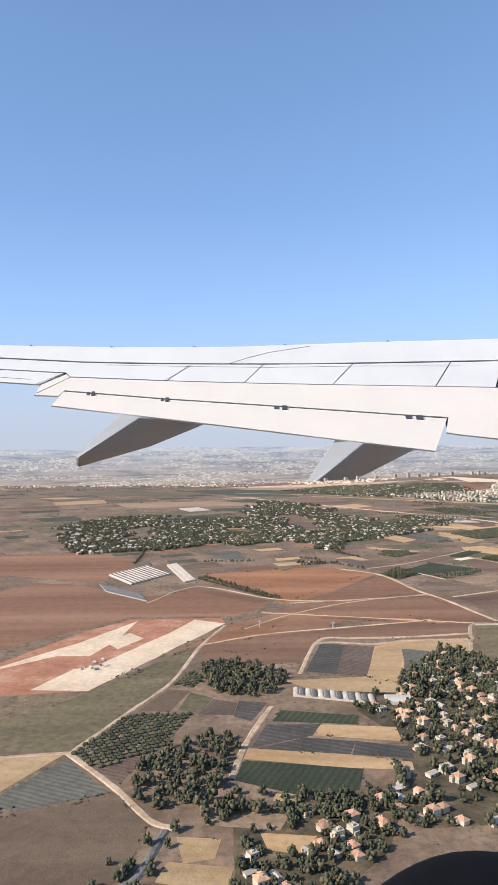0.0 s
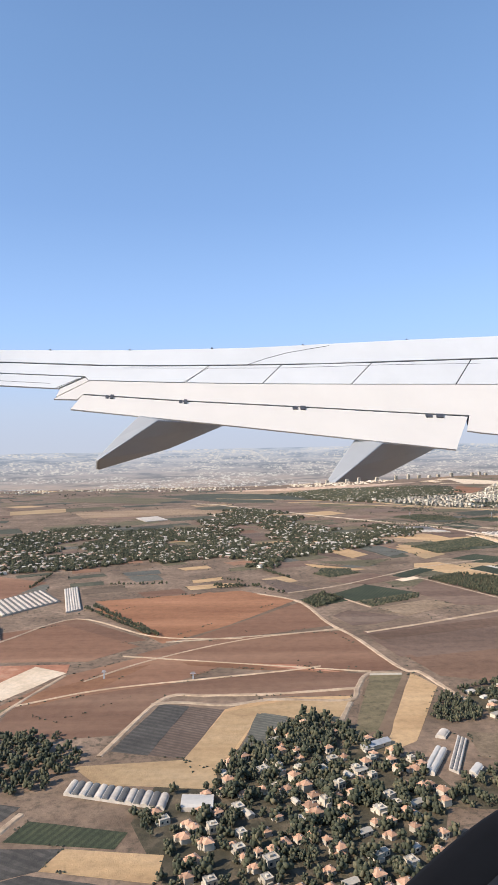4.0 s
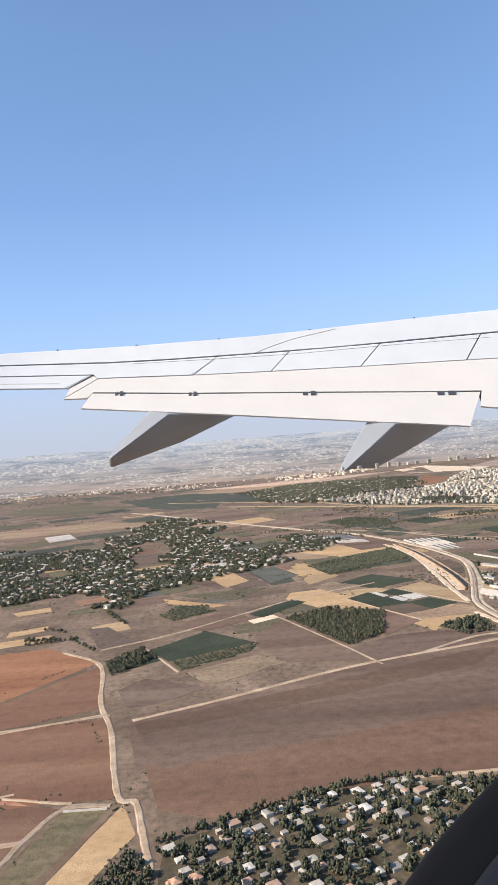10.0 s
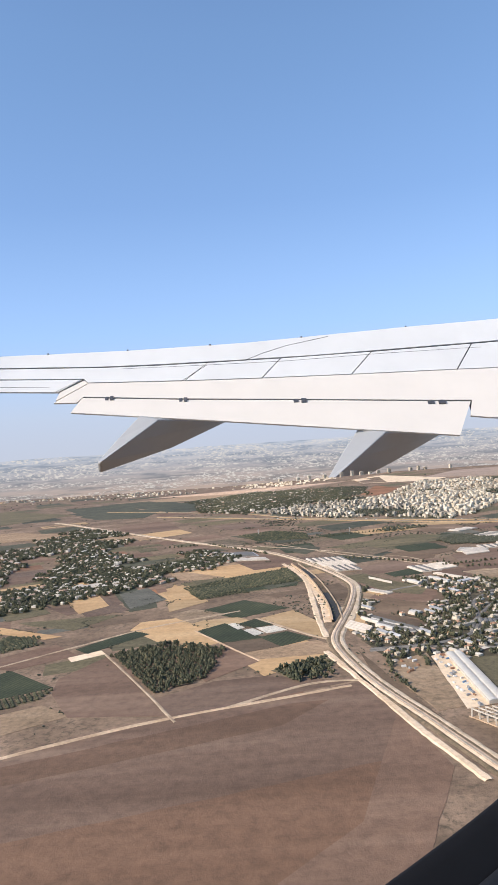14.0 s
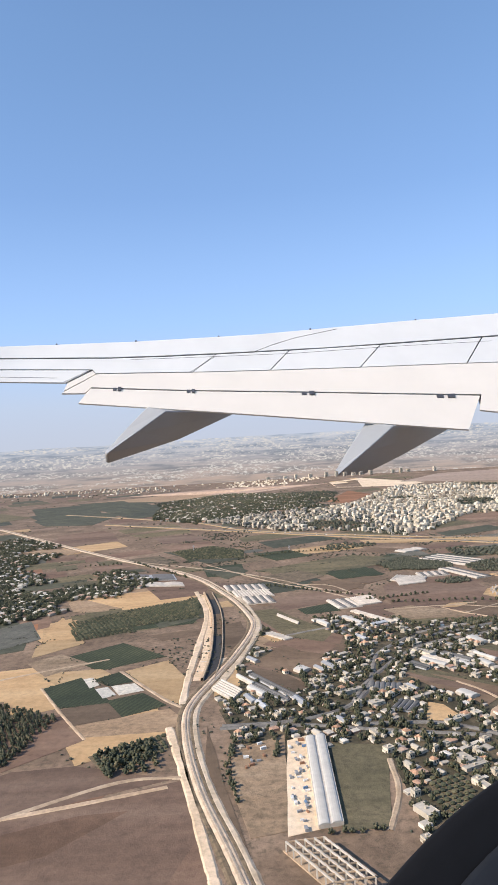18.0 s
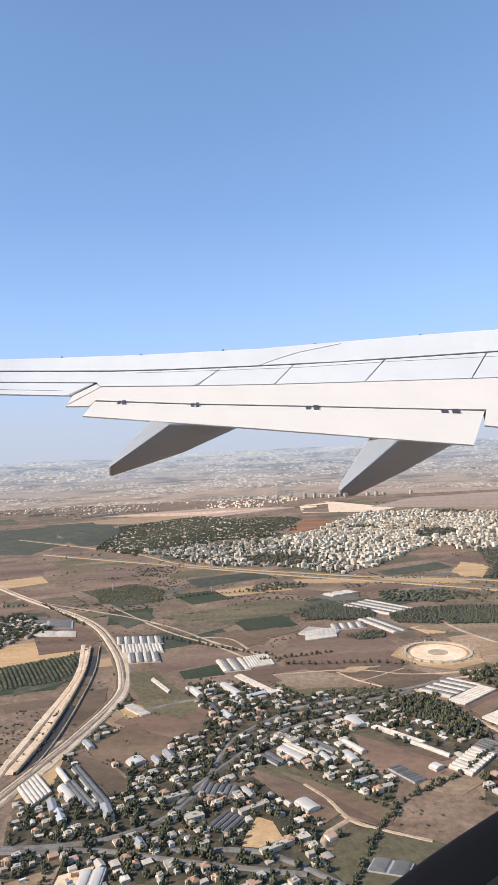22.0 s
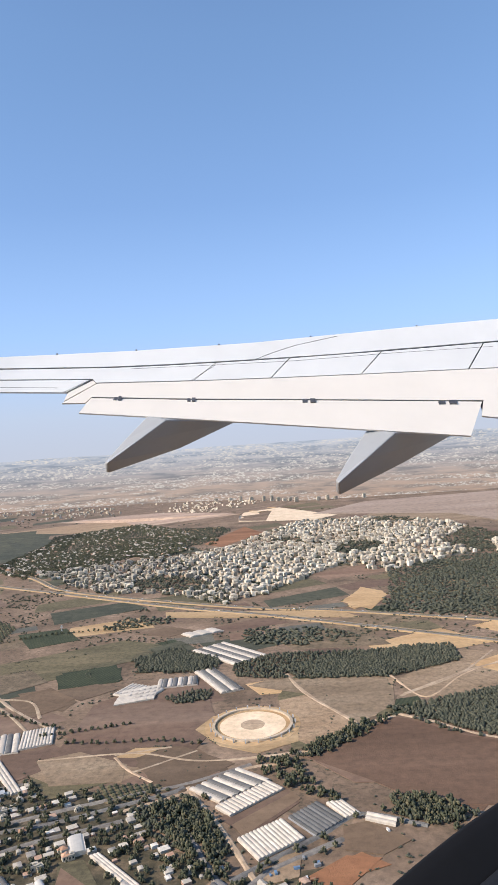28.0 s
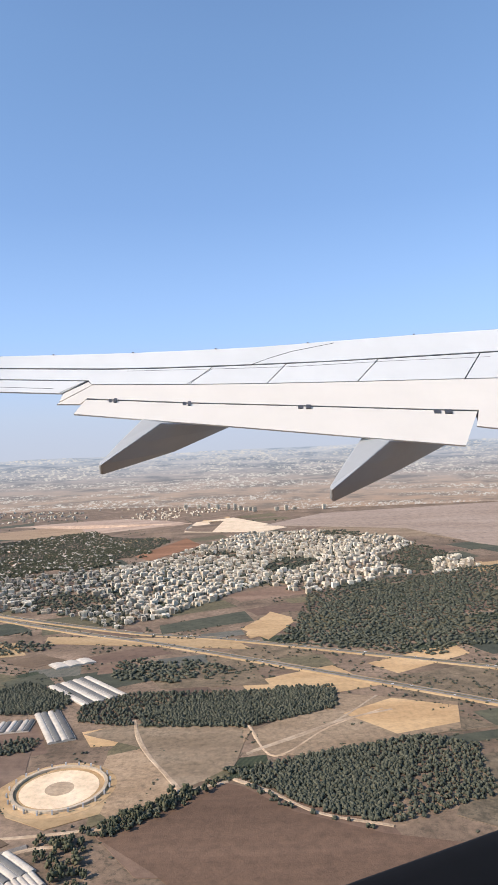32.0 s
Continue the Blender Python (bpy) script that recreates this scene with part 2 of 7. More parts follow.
# ---- mesh helpers ----
def mesh_of(name, verts, faces, material, smooth=False):
    me = bpy.data.meshes.new(name)
    me.from_pydata([tuple(map(float, v)) for v in verts], [], faces)
    me.materials.append(material)
    if smooth:
        me.polygons.foreach_set("use_smooth", [True] * len(me.polygons))
    me.update()
    return me


def part(name, verts, faces, material, parent, label="", smooth=False):
    ob = new(name, mesh_of(name, verts, faces, material, smooth))
    ob.parent = parent
    return tagged(ob, label)


def box(x0, x1, y0, y1, z0, z1):
    v = [(x0, y0, z0), (x1, y0, z0), (x1, y1, z0), (x0, y1, z0), (x0, y0, z1), (x1, y0, z1), (x1, y1, z1), (x0, y1, z1)]
    return v, [(3, 2, 1, 0), (4, 5, 6, 7), (0, 1, 5, 4), (1, 2, 6, 5), (2, 3, 7, 6), (3, 0, 4, 7)]


def joined(*pieces):
    verts, faces = [], []
    for v, f in pieces:
        k = len(verts)
        verts += list(v)
        faces += [tuple(i + k for i in face) for face in f]
    return verts, faces


def slab(outline, top, depth):
    """A flat plate with the given outline, thick downwards."""
    area = sum(a[0] * b[1] - b[0] * a[1] for a, b in zip(outline, outline[1:] + outline[:1]))
    pts = outline if area > 0 else outline[::-1]
    k = len(pts)
    v = [(x, y, top) for x, y in pts] + [(x, y, top - depth) for x, y in pts]
    f = [tuple(range(k)), tuple(range(2 * k - 1, k - 1, -1))]
    f += [(i, i + k, (i + 1) % k + k, (i + 1) % k) for i in range(k)]
    return v, f


def many(name, template, places, material, soft=False):
    """One joined mesh of a template (verts, faces) at rows of x, y, z, turn, width, height."""
    tv, tf = np.array(template[0], float), template[1]
    p = np.array(places, float)
    c, s = np.cos(p[:, 3])[:, None], np.sin(p[:, 3])[:, None]
    x, y = tv[None, :, 0] * p[:, 4, None], tv[None, :, 1] * p[:, 4, None]
    out = np.stack([c * x - s * y + p[:, 0, None], s * x + c * y + p[:, 1, None], tv[None, :, 2] * p[:, 5, None] + p[:, 2, None]], -1)
    k = len(tv)
    idx = np.concatenate([np.array(f) for f in tf])
    size = np.array([len(f) for f in tf])
    me = bpy.data.meshes.new(name)
    me.vertices.add(k * len(p))
    me.vertices.foreach_set("co", out.ravel())
    loops = (idx[None, :] + k * np.arange(len(p))[:, None]).ravel()
    sizes = np.tile(size, len(p))
    me.loops.add(len(loops))
    me.loops.foreach_set("vertex_index", loops)
    me.polygons.add(len(sizes))
    me.polygons.foreach_set("loop_start", np.concatenate([[0], np.cumsum(sizes)[:-1]]))
    me.polygons.foreach_set("use_smooth", [soft] * len(sizes))
    me.materials.append(material)
    me.update(calc_edges=True)
    me.validate()
    return new(name, me)


def inside(x, y, poly):
    hit = False
    for (ax, ay), (bx, by) in zip(poly, poly[1:] + poly[:1]):
        if (ay > y) != (by > y) and x < (bx - ax) * (y - ay) / (by - ay) + ax:
            hit = not hit
    return hit


# ---- ground: level under the fields, sinking far north-west and past the last town to fit the camera's view ----
EDGE = 234.0


def sunk(x, y, z):
    """Where a point of the level plan lies on the far plain, bent down past its edge along camera sight lines."""
    x, y, z = np.array(x, float), np.array(y, float), np.array(z, float)
    edge = np.interp(x, (30.0, 80.0), (150.0, EDGE))
    k = np.where(y > edge, (16 - 0.055 * (edge - 33)) / (16 - 0.055 * (np.clip(y, 33, EDGE) - 33)), 1.0)
    return 48.7 + (x - 48.7) * k, 33 + (y - 33) * k, 16 * (1 - k) + z * k


nx, ny = 95, 76
gx, gy = np.meshgrid(np.linspace(-420, 520, nx), np.linspace(-140, EDGE, ny))
gx, gy, gz = sunk(gx, gy, gx * 0)
rows = [np.stack((gx[j], gy[j], gz[j]), -1) for j in range(ny)]
for reach in (40, 160, 500, 1200, 2400, 4200):
    far_row = rows[ny - 1] + np.array((0, reach, -0.15 * reach))
    far_row[:, 0] = (far_row[:, 0] - 50) * (1 + reach / 90) + 50
    rows.append(far_row)
gf = [(j * nx + i, j * nx + i + 1, (j + 1) * nx + i + 1, (j + 1) * nx + i) for j in range(len(rows) - 1) for i in range(nx - 1)]
ground = tagged(new("ground", mesh_of("ground", np.concatenate(rows), gf, SOILS["ground"])), "dry brown scrubland plain under farm fields", "ground", kind="structure")

# ---- far plain and hills, thousands of metres behind, haze painted into their glow ----
m, n, l, b = nodes_of("distant_haze", 1.0)
g = n.new("ShaderNodeNewGeometry")
sep = n.new("ShaderNodeSeparateXYZ")
l.new(g.outputs["Position"], sep.inputs[0])
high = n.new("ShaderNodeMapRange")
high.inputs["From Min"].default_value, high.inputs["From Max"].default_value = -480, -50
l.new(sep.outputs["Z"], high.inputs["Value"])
# land colour turns bluer and paler with height: painted haze
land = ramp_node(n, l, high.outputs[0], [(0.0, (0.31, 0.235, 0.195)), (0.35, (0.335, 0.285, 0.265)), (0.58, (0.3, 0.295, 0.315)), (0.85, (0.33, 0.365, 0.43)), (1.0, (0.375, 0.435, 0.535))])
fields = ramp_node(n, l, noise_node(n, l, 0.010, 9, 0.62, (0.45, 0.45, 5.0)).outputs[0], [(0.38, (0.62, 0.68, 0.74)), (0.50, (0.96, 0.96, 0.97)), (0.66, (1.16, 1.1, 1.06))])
towns = ramp_node(n, l, noise_node(n, l, 0.06, 3, 0.8, (0.7, 0.7, 1.8)).outputs[0], [(0.52, (0, 0, 0)), (0.57, (1, 1, 1))])
where = ramp_node(n, l, noise_node(n, l, 0.0045, 5, 0.6, (0.4, 0.4, 6.0)).outputs[0], [(0.43, (0, 0, 0)), (0.54, (0.9, 0.9, 0.9))])
speck = mixed(n, l, towns.outputs[0], where.outputs[0], 1.0, "MULTIPLY")
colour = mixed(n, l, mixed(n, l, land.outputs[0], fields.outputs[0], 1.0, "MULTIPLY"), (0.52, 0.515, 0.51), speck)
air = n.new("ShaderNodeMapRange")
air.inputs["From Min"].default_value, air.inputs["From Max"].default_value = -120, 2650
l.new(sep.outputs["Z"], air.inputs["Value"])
# glowing sky haze painted by height, thinning out over the sky texture
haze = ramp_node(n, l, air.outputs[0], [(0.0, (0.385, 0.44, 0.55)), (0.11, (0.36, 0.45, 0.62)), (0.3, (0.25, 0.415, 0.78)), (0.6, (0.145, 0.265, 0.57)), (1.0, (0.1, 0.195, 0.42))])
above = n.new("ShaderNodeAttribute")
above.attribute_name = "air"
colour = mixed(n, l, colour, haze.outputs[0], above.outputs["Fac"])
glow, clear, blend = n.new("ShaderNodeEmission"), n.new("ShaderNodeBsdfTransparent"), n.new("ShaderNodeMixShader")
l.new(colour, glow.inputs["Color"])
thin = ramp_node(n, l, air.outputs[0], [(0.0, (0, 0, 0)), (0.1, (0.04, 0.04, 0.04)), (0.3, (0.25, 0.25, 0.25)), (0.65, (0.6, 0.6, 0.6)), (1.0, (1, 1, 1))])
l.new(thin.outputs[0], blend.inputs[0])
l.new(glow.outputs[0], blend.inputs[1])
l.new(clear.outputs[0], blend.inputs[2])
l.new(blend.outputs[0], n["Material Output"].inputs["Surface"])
bv, bf = [], []
turns = np.linspace(radians(20), radians(160), 221)
for a in turns:
    hill = -60 + 7 * noise.noise((a * 9, 0.3, 0)) + 2 * noise.noise((a * 40, 2.3, 0)) + 14 * math.cos(a)
    for z in (-720, -400, hill, hill + 4, 2650):
        bv.append((45 + 4750 * math.cos(a), 25 + 4750 * math.sin(a), z))
bf = [(5 * i + k, 5 * i + k + 1, 5 * i + k + 6, 5 * i + k + 5) for i in range(len(turns) - 1) for k in range(4)]
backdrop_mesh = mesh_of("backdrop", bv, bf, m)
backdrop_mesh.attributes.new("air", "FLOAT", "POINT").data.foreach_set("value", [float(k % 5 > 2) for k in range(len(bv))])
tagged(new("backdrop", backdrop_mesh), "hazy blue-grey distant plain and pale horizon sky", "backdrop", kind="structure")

# ---- aeroplane wing ----
# oversized and kilometres off, placed from one camera pose to fit its view
WING_AT = look((48.749, 32.970, 15.829), (46.891, 132.944, 14.470), -2.53)
WING_SIZE = 480.0
wing = new("aeroplane_wing")
wing.empty_display_size = 0.5
wing.matrix_world = WING_AT @ pose(0, 0, 0, -90) @ Matrix.Scale(WING_SIZE, 4) @ pose(0, 8.000, 0.5393, 47.163)
tagged(wing, "white airliner wing with extended flaps, seen past the cabin window", "aeroplane wing")


def wing_panel(name, material, label, top, depth, *outline):
    return part(name, *slab(list(outline), top, depth), material, wing, label)


wing_panel("wing_box", DARK_GAP, "dark structure showing in the panel gaps", -0.012, 0.02, (-3.365, 0.731), (-2.231, 0.772), (-1.292, 0.814), (-0.279, 0.888), (0.129, 0.920), (1.095, 1.039), (2.149, 1.170), (3.091, 1.271), (3.656, 1.340), (3.168, -0.411), (2.576, -0.385), (2.582, -0.192), (2.171, -0.192), (0.651, -0.130), (-0.603, -0.085), (-1.425, -0.040), (-1.724, -0.022), (-1.829, 0.007), (-1.987, 0.119), (-2.833, 0.185), (-3.221, 0.194))
wing_panel("skin_panel", GREY_PAINT, "glossy pale grey leading skin", 0.0, 0.02, (-3.365, 0.731), (-2.231, 0.772), (-1.292, 0.814), (-0.279, 0.888), (0.129, 0.920), (1.095, 1.039), (2.149, 1.170), (3.091, 1.271), (3.656, 1.340), (3.535, 0.906), (1.063, 0.675), (-0.006, 0.604), (-0.934, 0.554), (-1.593, 0.533), (-2.918, 0.543), (-3.315, 0.543))
wing_panel("spoiler", GREY_PAINT, "", 0.0, 0.02, (-0.330, 0.561), (0.518, 0.615), (0.290, 0.283), (-0.581, 0.264))
wing_panel("spoiler", GREY_PAINT, "", 0.0, 0.02, (0.534, 0.615), (1.607, 0.701), (1.330, 0.317), (0.306, 0.283))
wing_panel("spoiler", GREY_PAINT, "", 0.0, 0.02, (1.623, 0.701), (2.839, 0.814), (2.568, 0.366), (1.345, 0.317))
wing_panel("spoiler", GREY_PAINT, "", 0.0, 0.02, (2.855, 0.814), (3.520, 0.880), (3.306, 0.392), (2.584, 0.366))
wing_panel("aileron", GREY_PAINT, "", 0.0, 0.02, (-3.308, 0.519), (-2.912, 0.519), (-1.590, 0.509), (-0.932, 0.529), (-0.344, 0.561), (-0.595, 0.266), (-1.700, 0.261), (-1.748, 0.326), (-2.872, 0.348), (-3.265, 0.358))
wing_panel("slot_fillet", WHITE_PAINT, "", 0.0, 0.02, (-1.744, 0.299), (-1.698, 0.247), (-2.019, -0.030), (-1.996, 0.100))
wing_panel("aileron_tab", GREY_PAINT, "", 0.0, 0.02, (-3.258, 0.333), (-2.867, 0.329), (-1.772, 0.309), (-2.023, 0.109), (-2.821, 0.137), (-3.210, 0.156))
wing_panel("fore_flap", WHITE_PAINT, "white fore flap", 0.0, 0.02, (-1.685, 0.245), (-0.620, 0.250), (0.253, 0.268), (1.291, 0.302), (2.534, 0.351), (3.388, 0.380), (3.151, -0.471), (2.700, -0.427), (2.547, -0.402), (2.621, -0.156), (2.180, -0.144), (0.653, -0.081), (-0.606, -0.036), (-1.431, 0.010), (-1.718, 0.027), (-1.780, -0.067), (-2.037, -0.067))
wing_panel("aft_flap", WHITE_PAINT, "white aft flap", 0.004, 0.02, (-1.727, 0.002), (-1.427, -0.015), (-0.604, -0.061), (0.652, -0.106), (2.176, -0.169), (2.596, -0.186), (2.363, -0.695), (2.141, -0.670), (1.288, -0.572), (0.024, -0.427), (-1.084, -0.307), (-1.824, -0.228))


def seam(wide, *pts):
    line = smooth_seam(pts)
    verts, faces = [], []
    for i, p in enumerate(line):
        d = (line[min(i + 1, len(line) - 1)] - line[max(i - 1, 0)]).normalized()
        s = Vector((d.y, -d.x)) * wide / 2
        verts += [(p.x - s.x, p.y - s.y, 0.002), (p.x + s.x, p.y + s.y, 0.002), (p.x - s.x, p.y - s.y, -0.004), (p.x + s.x, p.y + s.y, -0.004)]
    for i in range(len(line) - 1):
        k = 4 * i
        faces += [(k, k + 1, k + 5, k + 4), (k + 1, k + 3, k + 7, k + 5), (k, k + 4, k + 6, k + 2)]
    part("panel_seam", verts, faces, DARK_GAP, wing, "dark panel seam")


def smooth_seam(pts):
    p = [Vector(a) for a in pts]
    out = []
    for a, b in zip(p, p[1:]):
        out += [a.lerp(b, k / 4) for k in range(4)]
    return out + [p[-1]]


seam(0.006, (0.127, 0.607), (0.329, 0.720), (0.603, 0.846), (0.811, 0.910), (1.126, 1.006))
seam(0.003, (-1.324, 0.486), (-0.271, 0.526), (0.590, 0.567), (1.731, 0.669), (2.953, 0.751))
seam(0.004, (-3.226, 0.213), (-2.839, 0.213), (-2.126, 0.185))
seam(0.004, (-2.037, 0.119), (-1.761, 0.319))
seam(0.003, (-0.621, 0.261), (-0.337, 0.526))
part("hinge_fitting", *box(-1.467, -1.433, -0.044, 0.003, -0.02, 0.012), METAL, wing, "dark hinge fitting")
part("hinge_roller", *box(-1.413, -1.377, -0.049, 0.008, -0.02, 0.02), METAL, wing, "dark hinge roller")
part("hinge_fitting", *box(-0.643, -0.609, -0.090, -0.043, -0.02, 0.012), METAL, wing, "dark hinge fitting")
part("hinge_roller", *box(-0.589, -0.553, -0.095, -0.039, -0.02, 0.02), METAL, wing, "dark hinge roller")
part("hinge_fitting", *box(0.630, 0.684, -0.145, -0.098, -0.02, 0.012), METAL, wing, "dark hinge fitting")
part("hinge_roller", *box(0.716, 0.774, -0.150, -0.093, -0.02, 0.02), METAL, wing, "dark hinge roller")
part("hinge_fitting", *box(2.117, 2.192, -0.217, -0.169, -0.02, 0.012), METAL, wing, "dark hinge fitting")
part("hinge_roller", *box(2.236, 2.315, -0.221, -0.165, -0.02, 0.02), METAL, wing, "dark hinge roller")
part("vortex_tab", *box(-2.239, -2.223, 0.766, 0.780, -0.01, 0.012), METAL, wing, "small dark tab on the leading edge")
part("vortex_tab", *box(-1.300, -1.283, 0.808, 0.821, -0.01, 0.012), METAL, wing, "small dark tab on the leading edge")
part("vortex_tab", *box(-0.315, -0.298, 0.880, 0.894, -0.01, 0.012), METAL, wing, "small dark tab on the leading edge")
part("vortex_tab", *box(0.795, 0.811, 0.997, 1.010, -0.01, 0.012), METAL, wing, "small dark tab on the leading edge")
part("vortex_tab", *box(2.105, 2.121, 1.161, 1.174, -0.01, 0.012), METAL, wing, "small dark tab on the leading edge")


def fairing(tip, waist, root):
    """A canoe-shaped flap track fairing, lofted through three sections and rounded along its edges."""
    bm = bmesh.new()
    rings = [[bm.verts.new(p) for p in section] for section in (tip, waist, root)]
    for a, b in zip(rings, rings[1:]):
        for k in range(4):
            bm.faces.new((a[k], a[(k + 1) % 4], b[(k + 1) % 4], b[k]))
    bm.faces.new(rings[0][::-1])
    bm.faces.new(rings[2])
    bmesh.ops.recalc_face_normals(bm, faces=bm.faces)
    keen = [e for e in bm.edges if e.calc_face_angle(0) > 0.35]
    bmesh.ops.bevel(bm, geom=keen, offset=0.02, segments=3, affect="EDGES", profile=0.5)
    me = bpy.data.meshes.new("flap_track_fairing")
    bm.to_mesh(me)
    bm.free()
    me.materials.append(FAIRING_PAINT)
    ob = new("flap_track_fairing", me)
    ob.parent = wing
    tagged(ob, "pale grey canoe-shaped fairing")


fairing([(0.887, -1.256, -0.005), (0.896, -1.371, 0.092), (0.953, -1.242, -0.265), (0.912, -1.176, -0.273)], [(1.079, -0.900, -0.016), (1.235, -1.025, 0.073), (1.826, -0.324, -0.845), (1.378, -0.268, -0.930)], [(1.302, -0.506, -0.060), (1.571, -0.674, 0.056), (2.698, 0.537, -1.275), (1.887, 0.649, -1.308)])
fairing([(-1.413, -1.089, 0.149), (-1.356, -1.193, 0.258), (-1.407, -1.037, -0.075), (-1.457, -0.996, -0.106)], [(-1.243, -0.748, 0.125), (-1.089, -0.868, 0.219), (-0.770, -0.153, -0.687), (-1.283, -0.087, -0.763)], [(-1.053, -0.367, 0.069), (-0.824, -0.540, 0.181), (-0.103, 0.704, -1.120), (-0.989, 0.818, -1.151)])

# ---- cabin window edge, drawn out along the flight to fit the camera's view ----
# waypoints lie on camera sight lines through the lower right corner
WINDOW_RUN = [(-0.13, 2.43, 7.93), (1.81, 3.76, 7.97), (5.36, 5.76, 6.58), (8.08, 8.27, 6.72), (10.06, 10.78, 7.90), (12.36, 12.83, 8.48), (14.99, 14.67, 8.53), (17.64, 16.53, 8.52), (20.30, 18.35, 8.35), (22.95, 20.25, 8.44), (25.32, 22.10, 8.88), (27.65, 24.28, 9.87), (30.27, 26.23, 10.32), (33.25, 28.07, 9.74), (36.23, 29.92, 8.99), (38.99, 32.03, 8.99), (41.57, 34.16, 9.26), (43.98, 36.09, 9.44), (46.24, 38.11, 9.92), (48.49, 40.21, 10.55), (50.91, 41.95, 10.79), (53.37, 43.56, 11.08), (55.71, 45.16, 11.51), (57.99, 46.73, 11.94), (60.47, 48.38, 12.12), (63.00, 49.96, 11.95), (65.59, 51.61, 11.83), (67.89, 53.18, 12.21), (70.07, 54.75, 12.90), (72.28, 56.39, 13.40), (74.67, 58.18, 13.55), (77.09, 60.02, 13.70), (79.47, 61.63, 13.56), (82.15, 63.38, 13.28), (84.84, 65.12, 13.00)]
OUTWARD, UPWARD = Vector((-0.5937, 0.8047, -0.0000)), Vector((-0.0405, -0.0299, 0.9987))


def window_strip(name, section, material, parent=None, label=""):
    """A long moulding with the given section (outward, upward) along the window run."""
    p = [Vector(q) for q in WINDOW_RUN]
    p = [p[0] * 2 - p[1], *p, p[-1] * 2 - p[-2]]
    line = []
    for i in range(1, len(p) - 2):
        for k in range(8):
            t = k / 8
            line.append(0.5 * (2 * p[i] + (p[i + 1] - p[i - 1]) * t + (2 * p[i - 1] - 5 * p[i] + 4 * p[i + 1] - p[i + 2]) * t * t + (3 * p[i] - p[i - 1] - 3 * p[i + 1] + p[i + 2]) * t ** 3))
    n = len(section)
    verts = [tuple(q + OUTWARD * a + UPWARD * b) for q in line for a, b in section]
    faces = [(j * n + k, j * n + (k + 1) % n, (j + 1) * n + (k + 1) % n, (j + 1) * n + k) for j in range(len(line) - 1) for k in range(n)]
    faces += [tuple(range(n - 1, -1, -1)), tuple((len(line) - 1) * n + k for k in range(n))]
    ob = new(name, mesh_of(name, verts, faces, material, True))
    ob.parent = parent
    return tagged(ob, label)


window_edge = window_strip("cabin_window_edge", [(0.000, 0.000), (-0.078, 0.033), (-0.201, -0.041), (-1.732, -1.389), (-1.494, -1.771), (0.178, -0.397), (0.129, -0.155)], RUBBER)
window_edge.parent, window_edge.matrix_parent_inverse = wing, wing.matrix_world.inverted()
tagged(window_edge, "black rubber rim of the cabin window, stretched along the flight")
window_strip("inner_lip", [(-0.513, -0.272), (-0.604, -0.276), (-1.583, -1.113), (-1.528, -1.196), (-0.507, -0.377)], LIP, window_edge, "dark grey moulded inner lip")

# ---- fields ----
FIELD_NAMES = {
    "brown": ("bare ploughed field of dark brown soil", "field"), "red": ("bare field of rust red loam", "field"), "rust": ("bare ploughed field of reddish brown soil", "field"),
    "redsite": ("dug building site of red earth", "building site"), "tan": ("harvested field of pale straw stubble", "field"),
    "olive": ("fallow field with thin dry green growth", "field"), "scrub": ("rough plot of dry thorny scrub", "field"),
    "fallow": ("dry grazed pasture of pale brown grass", "field"),
    "earth": ("bare field of dull dark earth", "field"),
    "darkbrown": ("darker band of moist ploughed soil", "field"),
    "pale": ("pale pinkish dry open plain", "field"),
    "green": ("dark green irrigated crop in drilled rows", "field"), "greenfar": ("dark green crop field beyond the motorway", "field"),
    "orchard": ("orchard plot with rows of low green trees", "orchard"), "rows": ("brown field planted in fine rows", "field"),
    "greyrows": ("grey-green field planted in fine rows", "field"), "greynet": ("plot covered by dark grey shade netting", "field"),
    "sand": ("levelled patch of pale sand", "sand"), "white": ("strip of soil under white plastic sheeting", "field"),
    "grove": ("dark orchard floor", "field"), "garden": ("dry garden ground with tree shade in its colour", "garden"),
}
FIELDS, TRACKS, orchards, STREETS, LANES = [], [], [], [], []


def field(kind, *corners, low=False):
    corners = list(corners)
    cx, cy = sum(c[0] for c in corners) / len(corners), sum(c[1] for c in corners) / len(corners)
    rim = []
    rnd = random.Random(len(FIELDS))
    for a, b in zip(corners, corners[1:] + corners[:1]):
        length = math.dist(a, b)
        steps = max(1, min(14, int(length / 1.2)))
        for k in range(steps):
            f = k / steps
            w = 0.0 if k == 0 else 0.05 * min(1.5, length / 10)
            rim.append((a[0] + (b[0] - a[0]) * f - cx + rnd.uniform(-w, w), a[1] + (b[1] - a[1]) * f - cy + rnd.uniform(-w, w)))
    top = 0.001 + 0.000008 * len(FIELDS) if low else 0.006 + 0.0001 * len(FIELDS)
    label, category = FIELD_NAMES[kind]
    ob = new("field" if category == "field" else category.replace(" ", "_"), mesh_of("field", *slab(rim, top, top + 0.01), SOILS.get(kind, SOILS["orchard"])))
    ob.location = (cx, cy, 0)
    tagged(ob, label, category, "farm fields")
    FIELDS.append((kind, corners))
    if kind == "orchard":
        orchards.append((ob, corners, cx, cy))


